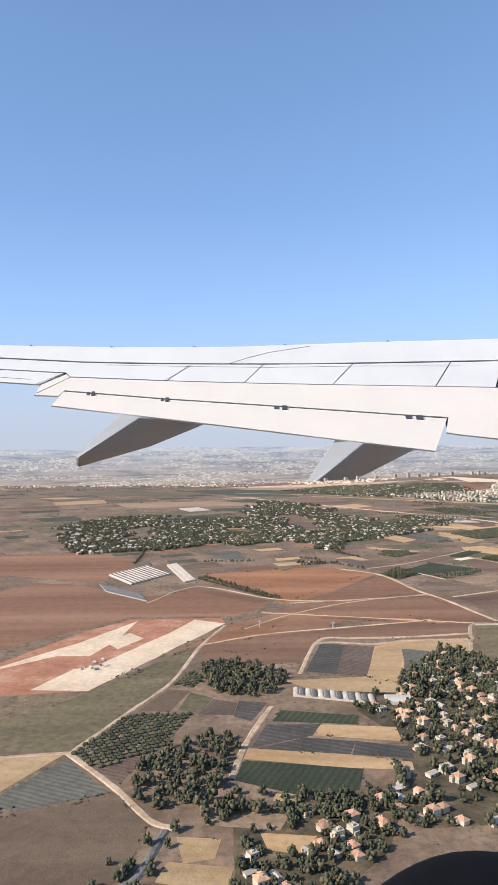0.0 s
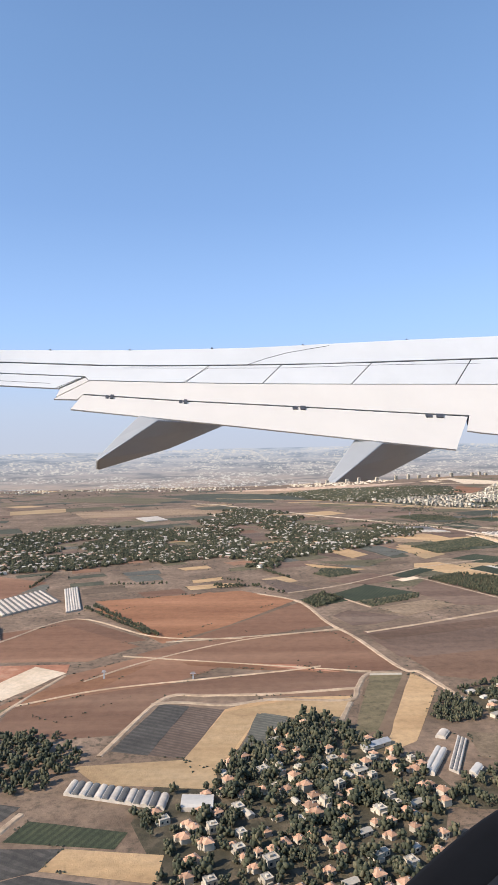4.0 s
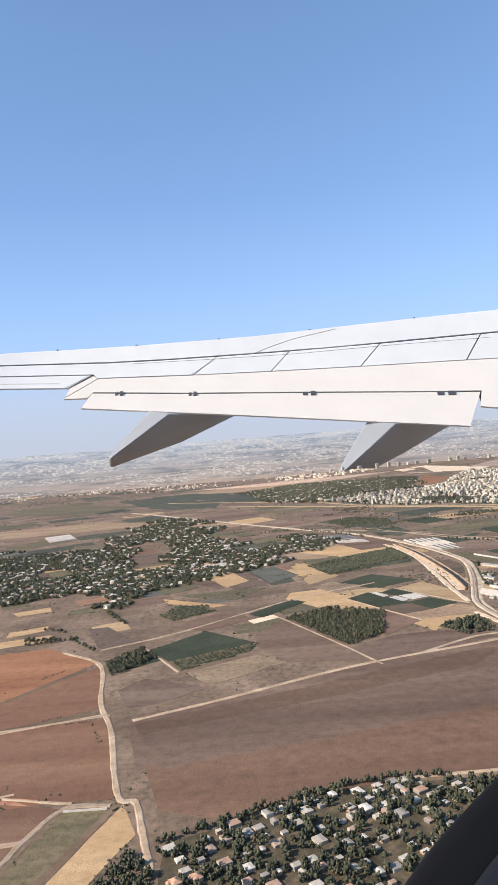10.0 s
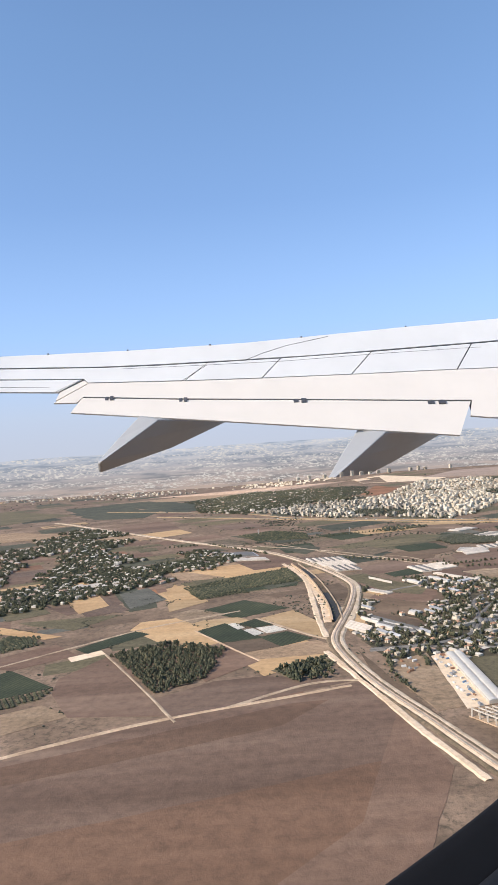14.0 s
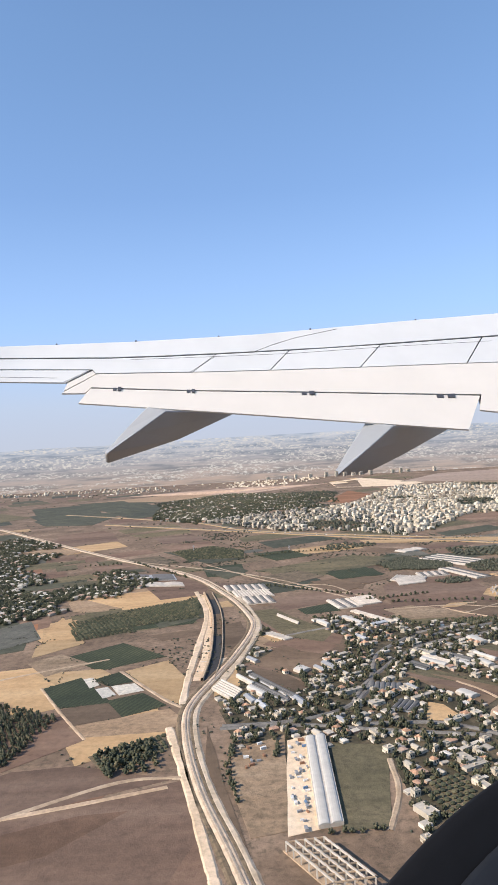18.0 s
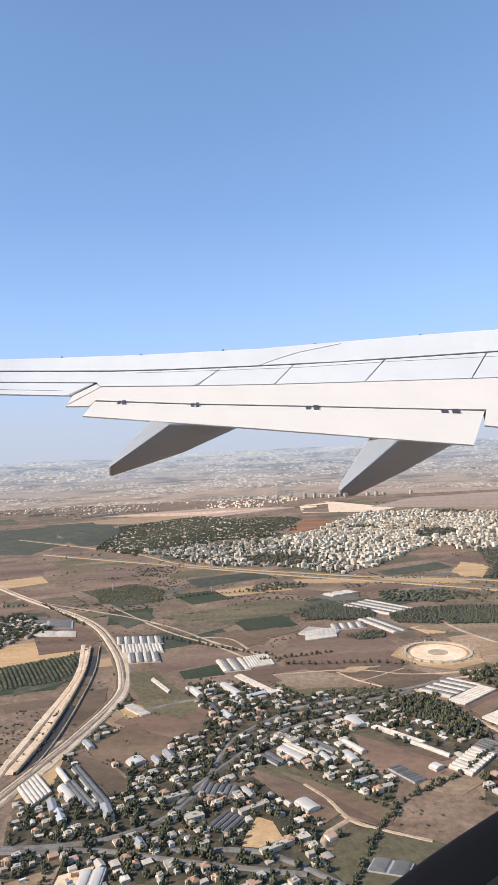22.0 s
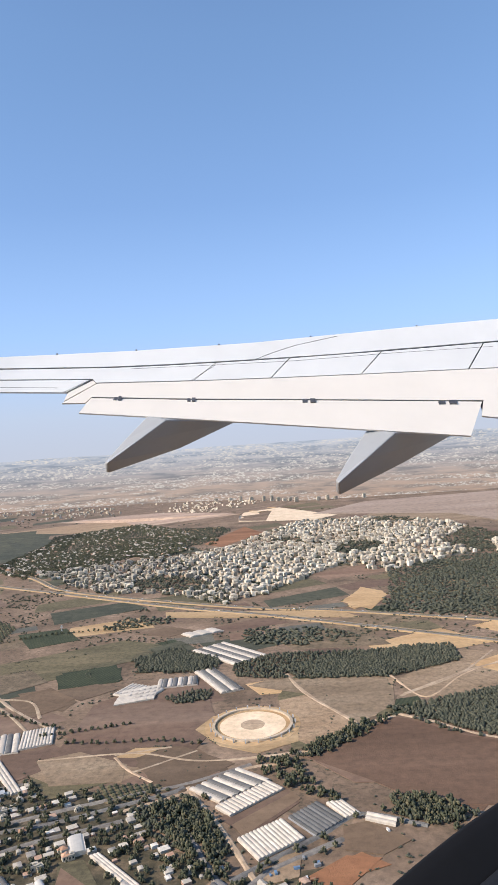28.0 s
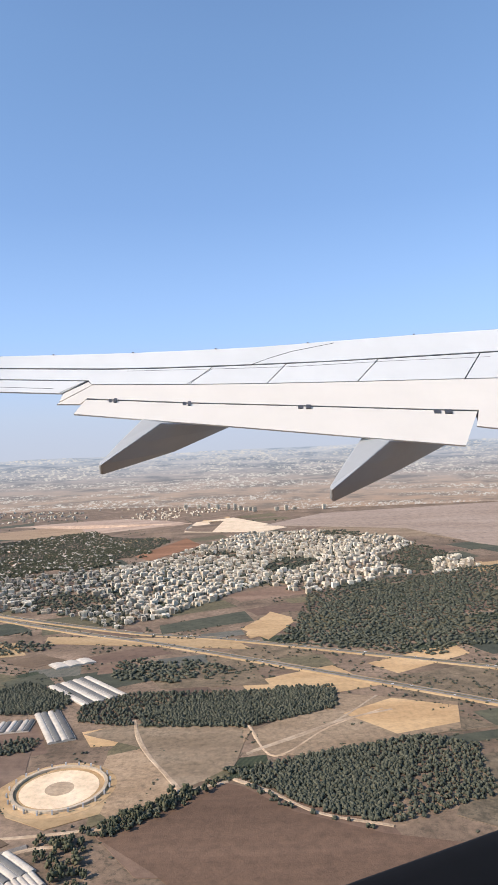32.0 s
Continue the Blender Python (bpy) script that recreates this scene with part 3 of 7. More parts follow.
field("rust", (-7.2, 33.0), (-4.2, 38.4), (-0.9, 45.1), (10.2, 54.2), (8.8, 46.8), (0.2, 38.2), (-2.6, 40.4))
field("red", (-0.8, 60.5), (6.5, 66.8), (12.9, 62.4), (4.1, 51.2), (2.4, 53.7))
field("red", (-2.6, 61.5), (8.2, 66.7), (13.0, 63.2), (4.7, 52.9), (3.4, 53.4))
field("earth", (13.0, 63.2), (15.5, 53.9), (7.6, 51.4), (4.7, 52.9))
field("rust", (15.4, 53.6), (17.6, 48.1), (18.5, 45.3), (12.6, 45.8), (2.6, 48.8), (5.5, 51.4))
field("rust", (-2.5, 40.4), (3.2, 42.7), (12.6, 45.3), (16.7, 44.2), (15.0, 40.9), (5.3, 41.6), (3.5, 36.6), (1.3, 36.3), (-2.3, 37.0))
field("red", (6.0, 46.7), (12.8, 47.0), (15.3, 44.9), (10.1, 45.4))
field("redsite", (9.9, 46.3), (13.5, 46.7), (15.3, 45.1), (12.6, 45.4))
field("red", (-2.6, 41.4), (1.3, 45.2), (3.9, 47.0), (1.6, 42.9), (-1.4, 40.4))
field("rust", (-7.2, 53.7), (-3.3, 58.7), (3.0, 52.1), (-5.3, 49.3), (-9.1, 50.6))
field("rust", (-18.1, 60.8), (-14.4, 60.1), (-7.8, 54.6), (-3.7, 56.6), (2.6, 50.7), (-0.1, 47.7), (-7.8, 48.0), (-16.8, 38.7), (-22.7, 54.3))
field("rust", (-30.6, 75.2), (-19.0, 78.5), (-9.4, 72.7), (-12.5, 60.5), (-17.1, 62.7), (-27.6, 67.3))
field("redsite", (-14.2, 31.9), (-8.2, 32.5), (-0.9, 45.6), (-1.1, 47.2), (-7.8, 47.2), (-10.5, 44.2), (-15.5, 35.4))
field("sand", (-11.3, 32.8), (-8.2, 32.5), (-0.9, 45.6), (-3.1, 46.9), (-4.3, 44.2), (-8.4, 36.8), (-9.7, 36.1))
field("sand", (-15.4, 35.2), (-10.5, 41.3), (-7.2, 46.8), (-8.0, 42.0), (-9.2, 38.6), (-11.2, 38.7))
field("sand", (-8.7, 41.4), (-7.4, 43.6), (-6.3, 42.2), (-7.7, 39.9))
field("scrub", (-14.2, 31.8), (-9.3, 32.2), (-9.2, 29.7), (-12.7, 27.8))
field("olive", (-8.2, 32.1), (-4.2, 38.4), (-2.6, 40.4), (-3.9, 34.3), (-5.6, 29.6), (-7.7, 25.3), (-11.6, 25.0), (-12.6, 27.6))
field("tan", (-11.5, 24.7), (-7.8, 25.0), (-10.1, 20.9))
field("greyrows", (-7.6, 24.5), (-5.4, 21.6), (-8.2, 20.5), (-10.0, 20.8))
field("earth", (-9.6, 19.8), (-5.1, 21.4), (-3.7, 19.3), (-4.0, 17.4), (-4.5, 16.0), (-8.0, 15.4))
field("orchard", (-5.6, 29.2), (-2.7, 29.0), (-3.7, 25.3), (-6.2, 23.4), (-7.5, 25.0))
field("rows", (-5.1, 25.4), (-4.1, 25.3), (-5.1, 22.3), (-6.2, 23.4))
field("earth", (-4.0, 25.3), (-3.0, 25.3), (-3.8, 23.4), (-4.8, 22.4))
field("orchard", (-3.8, 33.3), (-3.0, 35.4), (-2.0, 34.5), (-2.7, 32.6))
field("earth", (-5.2, 29.7), (-4.0, 32.5), (-2.8, 32.2), (-3.7, 29.4))
field("olive", (-3.3, 29.6), (-2.8, 32.0), (-1.6, 31.1), (-2.3, 29.2))
field("rows", (-2.3, 29.0), (-1.6, 31.0), (-0.4, 30.4), (-0.6, 28.8))
field("greynet", (-0.6, 28.7), (-0.3, 30.7), (1.1, 30.3), (0.2, 28.0))
field("tan", (8.5, 39.4), (10.5, 40.8), (15.1, 40.9), (14.3, 38.0), (10.1, 38.4), (9.2, 34.9), (8.3, 32.8), (6.9, 33.9))
field("tan", (2.3, 33.5), (6.9, 33.9), (8.3, 32.9), (8.4, 31.3), (3.6, 31.9))
field("greynet", (5.2, 40.4), (6.7, 39.9), (5.3, 34.4), (3.6, 34.9))
field("rows", (6.7, 39.9), (8.5, 39.4), (6.9, 34.0), (5.3, 34.4))
field("greyrows", (10.3, 38.8), (11.8, 38.8), (10.3, 34.6), (9.1, 34.3))
field("earth", (16.3, 43.7), (18.9, 44.5), (16.0, 35.5), (14.4, 35.9))
field("olive", (16.6, 44.0), (18.5, 44.0), (15.6, 36.4), (14.4, 35.8))
field("tan", (19.0, 44.3), (19.9, 42.0), (17.1, 35.2), (15.4, 34.0))
field("green", (1.7, 29.3), (5.4, 28.4), (5.1, 27.4), (1.2, 28.0))
field("greynet", (0.9, 27.6), (3.4, 27.5), (2.9, 26.3), (0.1, 25.2))
field("tan", (3.4, 27.5), (6.8, 27.0), (6.7, 25.5), (2.9, 26.3))
field("greynet", (0.2, 25.0), (2.5, 26.1), (4.7, 25.6), (4.2, 24.3))
field("greynet", (4.7, 25.6), (6.9, 24.9), (6.8, 23.8), (4.3, 24.3))
field("tan", (-0.3, 25.2), (4.2, 24.3), (6.6, 23.5), (6.5, 22.8), (4.1, 23.1), (-0.5, 24.2))
field("green", (-0.2, 24.0), (4.5, 23.0), (4.0, 21.3), (1.8, 21.0), (-1.0, 22.5))
field("tan", (-2.7, 18.5), (-1.2, 18.3), (-1.4, 17.2), (-2.4, 17.0))
field("tan", (0.1, 18.6), (2.0, 18.3), (1.3, 17.3), (0.3, 17.6))
field("tan", (-2.9, 17.1), (-0.8, 16.7), (-1.1, 15.4), (-3.2, 16.1))
field("fallow", (-2.0, 20.3), (1.2, 19.7), (0.8, 18.7), (-1.7, 19.2))
field("tan", (0.8, 21.2), (2.3, 21.0), (2.1, 20.6), (0.7, 20.7))
field("tan", (8.5, 39.1), (11.8, 40.5), (14.9, 40.2), (14.0, 37.4), (11.6, 38.3), (10.3, 38.9), (8.4, 33.0), (7.4, 32.4), (6.9, 34.0))
field("greyrows", (10.1, 38.8), (11.6, 38.1), (10.3, 36.1), (9.1, 33.8))
field("red", (-3.0, 64.1), (9.3, 67.1), (13.8, 62.9), (8.5, 55.6), (4.9, 51.8))
field("rust", (8.5, 55.3), (14.1, 62.2), (16.0, 54.9), (11.0, 52.9), (5.3, 51.5))
field("rust", (5.4, 51.2), (16.7, 53.4), (18.6, 44.8), (16.8, 44.8), (5.3, 47.7))
field("red", (5.7, 47.2), (11.7, 46.5), (15.5, 44.8), (14.2, 44.6), (6.2, 46.5))
field("redsite", (9.2, 46.7), (12.6, 46.2), (15.0, 44.7), (12.7, 45.2))
field("scrub", (19.6, 36.0), (21.3, 35.8), (21.9, 33.3), (20.9, 32.7), (19.4, 33.6))
field("darkbrown", (17.8, 53.0), (24.0, 55.6), (38.9, 61.8), (35.6, 53.2), (31.9, 45.2), (26.4, 44.1), (23.4, 42.5), (20.5, 43.7))
field("brown", (17.7, 52.8), (23.9, 55.4), (38.7, 61.1), (37.1, 56.5), (25.5, 50.2), (19.0, 47.2))
field("brown", (38.1, 60.3), (41.9, 62.3), (43.5, 57.1), (44.3, 52.2), (41.1, 44.6), (36.4, 45.1), (33.4, 47.5))
field("brown", (18.0, 52.6), (30.3, 58.4), (42.0, 62.6), (43.2, 58.1), (41.4, 52.8), (27.7, 48.9), (20.0, 47.1))
field("darkbrown", (18.1, 52.3), (30.9, 57.2), (38.1, 60.1), (40.1, 60.3), (37.5, 57.4), (28.6, 54.1), (18.6, 50.9))
field("darkbrown", (20.0, 47.1), (27.7, 48.9), (41.5, 53.1), (40.0, 48.6), (36.4, 45.0), (31.0, 44.8), (26.1, 43.9), (21.2, 43.9))
field("brown", (30.7, 62.0), (33.9, 64.2), (36.8, 64.5), (41.7, 62.8), (31.9, 58.9))
field("fallow", (20.0, 59.7), (24.5, 62.2), (26.5, 60.4), (21.8, 57.1))
field("brown", (24.3, 66.4), (26.5, 70.3), (30.3, 62.8), (31.6, 59.5), (26.4, 60.2), (24.6, 63.8))
field("brown", (17.3, 70.4), (22.1, 74.0), (24.4, 71.0), (20.7, 68.6))
field("brown", (16.2, 57.5), (17.6, 59.2), (21.6, 56.8), (18.9, 54.9), (17.3, 54.6))
field("green", (17.0, 64.8), (20.7, 68.6), (24.4, 64.9), (18.7, 62.1))
field("orchard", (18.8, 61.9), (24.5, 64.7), (24.1, 63.0), (19.7, 60.1))
field("green", (14.2, 63.2), (16.3, 64.8), (18.2, 62.5), (15.2, 60.4))
field("orchard", (16.4, 74.0), (18.0, 77.0), (21.2, 74.3), (17.9, 72.1))
field("rows", (11.1, 71.6), (12.7, 71.8), (15.6, 67.3), (13.3, 65.7))
field("tan", (27.5, 78.6), (32.3, 79.6), (33.2, 74.2), (29.5, 72.9), (27.0, 76.5))
field("sand", (23.8, 70.6), (25.8, 71.8), (26.3, 70.9), (24.3, 69.6))
field("green", (23.9, 72.4), (27.2, 76.2), (28.7, 75.1), (25.0, 71.2))
field("green", (32.1, 80.9), (35.5, 83.0), (39.1, 80.2), (35.0, 77.8))
field("olive", (29.3, 91.7), (38.8, 94.4), (40.6, 88.3), (33.6, 85.9))
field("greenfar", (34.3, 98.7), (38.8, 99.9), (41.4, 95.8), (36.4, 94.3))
field("green", (32.4, 75.5), (34.8, 75.7), (36.4, 72.5), (33.9, 71.9))
field("tan", (35.0, 68.3), (39.8, 71.0), (41.2, 67.7), (36.8, 64.5))
field("tan", (28.9, 84.3), (31.5, 86.5), (32.5, 84.2), (29.4, 81.3))
field("brown", (18.3, 85.5), (23.2, 89.5), (25.1, 85.8), (20.8, 82.4))
field("brown", (22.3, 92.5), (26.9, 93.3), (29.3, 88.2), (25.6, 86.0))
field("greyrows", (11.6, 84.8), (15.1, 87.8), (18.1, 83.4), (14.2, 80.9))
field("tan", (30.8, 77.8), (35.1, 78.2), (36.7, 76.1), (33.0, 75.3))
field("tan", (29.3, 75.3), (32.0, 75.1), (34.0, 71.8), (31.7, 70.5))
field("brown", (31.3, 69.8), (34.4, 70.9), (36.6, 67.3), (33.4, 64.2))
field("fallow", (35.3, 69.0), (40.5, 70.9), (41.5, 69.3), (40.9, 67.9), (36.5, 67.6))
field("earth", (34.2, 71.5), (36.6, 72.5), (38.0, 70.0), (35.4, 69.2))
field("green", (32.1, 75.0), (34.1, 76.7), (37.0, 72.2), (34.1, 71.7))
field("green", (35.0, 76.2), (36.5, 77.5), (38.0, 75.7), (36.3, 74.9))
field("green", (36.6, 72.5), (38.6, 73.5), (40.3, 71.4), (38.0, 70.0))
field("white", (34.3, 76.4), (34.9, 76.6), (35.6, 75.2), (35.1, 74.7))
field("white", (35.5, 74.5), (36.2, 74.8), (37.0, 73.4), (36.3, 72.9))
field("white", (36.4, 74.9), (37.8, 75.2), (38.6, 73.9), (37.2, 73.3))
field("tan", (36.8, 77.5), (39.4, 79.3), (40.9, 75.8), (41.2, 71.3), (40.0, 72.4))
field("orchard", (37.2, 65.4), (40.6, 67.6), (41.1, 65.7), (38.4, 63.6))
field("green", (31.9, 81.0), (35.5, 83.8), (39.2, 80.1), (35.7, 78.6))
field("orchard", (34.6, 92.8), (39.9, 96.2), (40.6, 91.2), (36.4, 88.9))
field("orchard", (30.2, 88.7), (34.4, 91.0), (36.0, 86.6), (31.7, 84.8))
field("tan", (28.1, 88.0), (30.3, 88.4), (31.6, 84.4), (29.5, 84.1))
field("fallow", (27.4, 98.3), (38.2, 103.7), (39.6, 96.7), (33.0, 92.1), (29.1, 93.9))
field("fallow", (44.2, 65.3), (46.8, 66.8), (46.7, 58.3), (45.2, 57.9), (44.4, 61.3))
field("sand", (46.9, 66.1), (48.2, 66.7), (47.9, 58.3), (46.6, 57.9))
field("olive", (49.0, 65.6), (51.7, 65.1), (50.6, 58.2), (48.7, 58.1))
field("earth", (42.8, 68.4), (44.1, 61.6), (44.9, 58.1), (45.6, 55.1), (46.2, 52.9), (45.7, 52.9), (45.1, 55.2), (44.3, 58.6), (43.0, 64.3))
field("tan", (42.9, 75.5), (44.1, 76.9), (44.4, 73.9), (42.9, 72.3))
field("earth", (42.7, 86.9), (44.0, 87.4), (44.6, 83.6), (43.6, 81.1), (42.8, 81.9))
field("olive", (17.1, 81.0), (25.5, 81.5), (22.5, 77.5), (18.8, 79.6))
field("orchard", (17.2, 76.6), (20.7, 76.3), (19.9, 73.3), (18.3, 73.3))
field("tan", (16.0, 79.9), (22.0, 76.0), (20.9, 75.5), (16.7, 77.9))
field("rows", (19.5, 87.5), (22.7, 88.1), (25.7, 82.0), (21.8, 83.3))
field("red", (24.4, 89.5), (27.1, 90.4), (28.1, 86.3), (25.6, 86.3))
field("greenfar", (21.4, 95.3), (23.0, 95.4), (27.6, 86.4), (28.2, 83.2), (26.0, 82.2))
field("tan", (28.1, 90.3), (29.6, 91.6), (30.9, 86.6), (29.5, 84.8))
field("olive", (29.3, 92.2), (34.7, 94.8), (35.9, 91.0), (31.2, 88.0))
field("orchard", (31.0, 87.6), (35.9, 90.5), (35.9, 88.6), (31.9, 85.2))
field("fallow", (29.5, 80.1), (31.4, 81.8), (34.1, 79.4), (31.6, 77.2))
field("olive", (53.8, 108.5), (58.5, 111.5), (59.7, 109.0), (55.5, 105.8))
field("green", (52.7, 104.7), (54.9, 105.5), (56.4, 102.1), (53.8, 101.9))
field("green", (54.9, 105.6), (56.8, 106.7), (58.2, 102.6), (56.4, 102.2))
field("green", (58.5, 111.5), (60.9, 112.9), (63.1, 109.4), (60.8, 108.1))
field("earth", (51.5, 100.3), (52.8, 101.8), (55.7, 98.5), (55.1, 96.8), (52.7, 97.9))
field("earth", (56.8, 115.5), (59.9, 117.4), (62.8, 115.5), (60.3, 113.8))
field("earth", (46.2, 84.4), (47.1, 87.5), (51.8, 81.6), (51.3, 78.7))
field("earth", (61.6, 91.8), (65.3, 89.6), (66.6, 87.9), (63.5, 85.8), (61.1, 89.1))
field("olive", (55.1, 88.2), (60.7, 89.1), (61.4, 86.5), (57.9, 84.6))
field("earth", (60.8, 77.1), (63.9, 76.3), (64.8, 74.8), (62.6, 74.5))
field("fallow", (63.6, 73.4), (65.7, 72.3), (64.3, 71.1), (62.4, 72.1))
field("earth", (54.1, 74.6), (56.5, 74.9), (59.5, 71.0), (57.8, 69.2), (56.2, 71.2))
field("earth", (73.6, 93.3), (78.2, 96.1), (74.7, 85.5), (72.3, 87.2))
field("darkbrown", (72.3, 87.3), (77.2, 92.9), (85.0, 87.5), (79.5, 81.3), (76.3, 83.2))
field("fallow", (71.4, 99.1), (77.3, 101.4), (78.7, 99.6), (77.4, 93.6), (75.0, 92.4), (72.6, 96.6))
field("fallow", (79.1, 99.6), (84.2, 102.7), (82.4, 97.2), (80.1, 95.7), (78.7, 96.3))
field("earth", (62.1, 87.3), (65.2, 89.1), (67.2, 86.9), (64.9, 84.6), (63.0, 84.7))
field("tan", (67.8, 100.1), (70.9, 101.2), (72.2, 98.1), (68.9, 97.8))
field("scrub", (69.7, 112.3), (78.5, 112.4), (79.9, 107.7), (71.8, 107.6))
field("earth", (42.8, 81.7), (42.9, 87.2), (44.1, 88.0), (44.7, 83.9), (44.1, 81.4))
field("sand", (42.5, 76.4), (42.7, 79.0), (43.6, 79.3), (43.2, 77.4))
field("tan", (32.1, 99.6), (39.0, 99.9), (39.5, 96.3), (34.1, 93.3))
field("brown", (44.4, 77.5), (45.1, 78.2), (48.2, 74.3), (48.5, 73.2), (48.0, 72.7), (47.4, 73.4))
field("fallow", (45.3, 81.7), (45.6, 83.8), (47.5, 81.3), (46.4, 80.5))
field("brown", (46.4, 80.5), (47.6, 81.2), (49.0, 79.6), (49.1, 78.6), (48.1, 78.1))
field("brown", (45.7, 87.4), (46.4, 88.6), (48.5, 85.6), (48.3, 84.0))
field("fallow", (54.9, 88.1), (59.5, 90.5), (61.8, 88.5), (63.7, 85.4), (60.7, 86.1), (57.7, 86.0))
field("sand", (60.9, 89.8), (61.7, 90.4), (63.2, 90.1), (61.8, 88.6))
field("olive", (54.4, 75.1), (56.2, 74.9), (61.3, 70.2), (60.1, 68.9), (57.0, 72.1))
field("olive", (59.9, 78.9), (61.1, 79.0), (63.7, 74.3), (62.7, 73.8), (61.0, 75.5))
field("tan", (27.4, 88.3), (30.2, 90.9), (31.5, 85.7), (28.9, 84.9))
field("green", (30.5, 88.1), (37.4, 92.1), (41.1, 93.6), (40.3, 88.1), (31.3, 85.8))
field("orchard", (29.7, 89.9), (35.3, 94.1), (40.1, 95.7), (40.6, 89.7), (31.4, 86.9))
field("tan", (32.3, 98.5), (36.9, 102.2), (40.3, 97.2), (33.6, 93.4))
field("tan", (28.0, 88.6), (29.3, 90.5), (31.2, 86.7), (29.1, 84.9))
field("rows", (19.3, 87.7), (22.4, 89.1), (25.9, 82.9), (22.7, 81.3))
field("orchard", (30.6, 87.7), (30.9, 89.7), (35.1, 90.6), (36.0, 88.5), (31.8, 85.5))
field("orchard", (34.5, 92.5), (39.9, 96.7), (40.8, 91.0), (36.4, 88.5))
field("tan", (28.6, 86.8), (28.7, 92.2), (31.2, 86.3), (29.3, 84.9))
field("tan", (28.4, 98.9), (37.8, 101.1), (40.0, 98.1), (34.3, 93.3))
field("brown", (45.8, 81.6), (47.8, 84.6), (51.0, 80.6), (49.7, 78.4))
field("earth", (45.0, 77.6), (47.3, 81.4), (50.0, 77.6), (48.7, 74.7))
field("tan", (45.8, 83.7), (47.0, 84.6), (47.8, 82.8), (46.6, 82.0))
field("green", (48.8, 90.8), (52.0, 92.4), (52.3, 89.7), (49.4, 89.0))
field("green", (52.7, 104.0), (57.5, 105.7), (58.0, 102.2), (53.5, 101.3))
field("olive", (46.6, 108.4), (53.3, 109.1), (56.2, 104.9), (50.4, 102.7))
field("brown", (57.1, 97.6), (65.3, 97.8), (66.2, 93.1), (64.2, 86.9), (56.6, 89.6))
field("green", (34.6, 122.1), (40.4, 123.3), (42.1, 115.8), (37.6, 114.6))
field("green", (39.3, 110.8), (43.6, 111.8), (44.3, 105.7), (40.2, 105.5))
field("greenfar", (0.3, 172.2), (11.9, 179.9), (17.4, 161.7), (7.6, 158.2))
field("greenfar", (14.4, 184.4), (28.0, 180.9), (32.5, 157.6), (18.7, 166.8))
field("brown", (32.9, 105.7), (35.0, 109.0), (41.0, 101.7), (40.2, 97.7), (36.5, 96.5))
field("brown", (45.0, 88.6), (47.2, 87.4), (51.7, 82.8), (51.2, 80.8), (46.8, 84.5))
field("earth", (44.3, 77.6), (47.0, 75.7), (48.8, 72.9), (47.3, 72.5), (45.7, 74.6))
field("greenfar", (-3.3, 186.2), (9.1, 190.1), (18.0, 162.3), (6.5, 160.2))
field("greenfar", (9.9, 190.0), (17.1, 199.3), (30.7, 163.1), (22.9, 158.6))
field("brown", (60.2, 78.5), (64.2, 74.7), (64.7, 74.1), (61.9, 73.5), (60.4, 75.9))
field("brown", (54.4, 74.7), (60.0, 70.4), (60.9, 68.7), (59.6, 69.2), (55.3, 73.1))
field("brown", (62.8, 87.4), (65.3, 88.7), (67.0, 86.2), (62.5, 84.4), (61.3, 86.1))
field("rows", (40.5, 100.1), (41.0, 102.6), (45.6, 100.7), (44.9, 97.7))
field("green", (52.7, 105.1), (55.8, 107.0), (57.7, 102.4), (54.5, 101.6))
field("olive", (44.9, 107.5), (56.2, 113.5), (59.8, 111.6), (49.0, 104.7))
field("brown", (66.9, 81.9), (70.3, 84.4), (70.9, 82.9), (68.4, 80.1))
field("brown", (71.4, 87.9), (76.9, 92.4), (81.9, 88.2), (78.9, 82.0))
field("brown", (61.9, 88.5), (63.6, 89.9), (66.8, 87.9), (65.1, 85.6), (63.2, 85.9))
field("olive", (70.1, 97.2), (71.3, 100.9), (76.3, 101.1), (78.1, 99.4), (75.1, 91.9), (70.8, 88.5))
field("green", (52.4, 104.3), (54.1, 105.8), (55.8, 102.4), (53.4, 101.9))
field("green", (54.3, 105.9), (56.6, 106.5), (58.1, 102.6), (55.9, 102.1))
field("olive", (46.7, 106.1), (54.4, 110.4), (61.4, 111.6), (62.3, 109.8), (56.4, 106.2), (47.7, 103.6))
field("brown", (56.5, 93.1), (66.0, 92.6), (64.8, 91.1), (57.1, 91.5))
field("tan", (77.4, 123.5), (80.2, 129.0), (82.8, 125.8), (80.0, 119.4))
field("sand", (63.6, 212.3), (73.0, 221.0), (84.8, 199.2), (79.6, 193.4), (64.0, 197.7))
field("red", (71.5, 77.4), (73.4, 78.5), (74.5, 77.5), (72.4, 76.7))
field("brown", (52.8, 91.2), (55.9, 91.6), (58.0, 89.4), (54.8, 86.3))
field("tan", (58.7, 123.3), (76.7, 120.0), (78.6, 116.8), (59.1, 120.9))
field("red", (59.0, 169.6), (65.4, 188.8), (69.0, 179.2), (62.2, 165.3))
field("brown", (71.5, 87.8), (77.5, 92.7), (85.5, 87.8), (86.1, 85.7), (83.1, 83.9), (73.9, 84.6))
field("olive", (71.5, 100.2), (78.2, 99.5), (77.5, 92.8), (75.6, 93.6), (71.8, 99.4))
field("scrub", (84.4, 99.7), (91.8, 100.7), (94.1, 98.6), (87.6, 97.6), (82.7, 96.6))
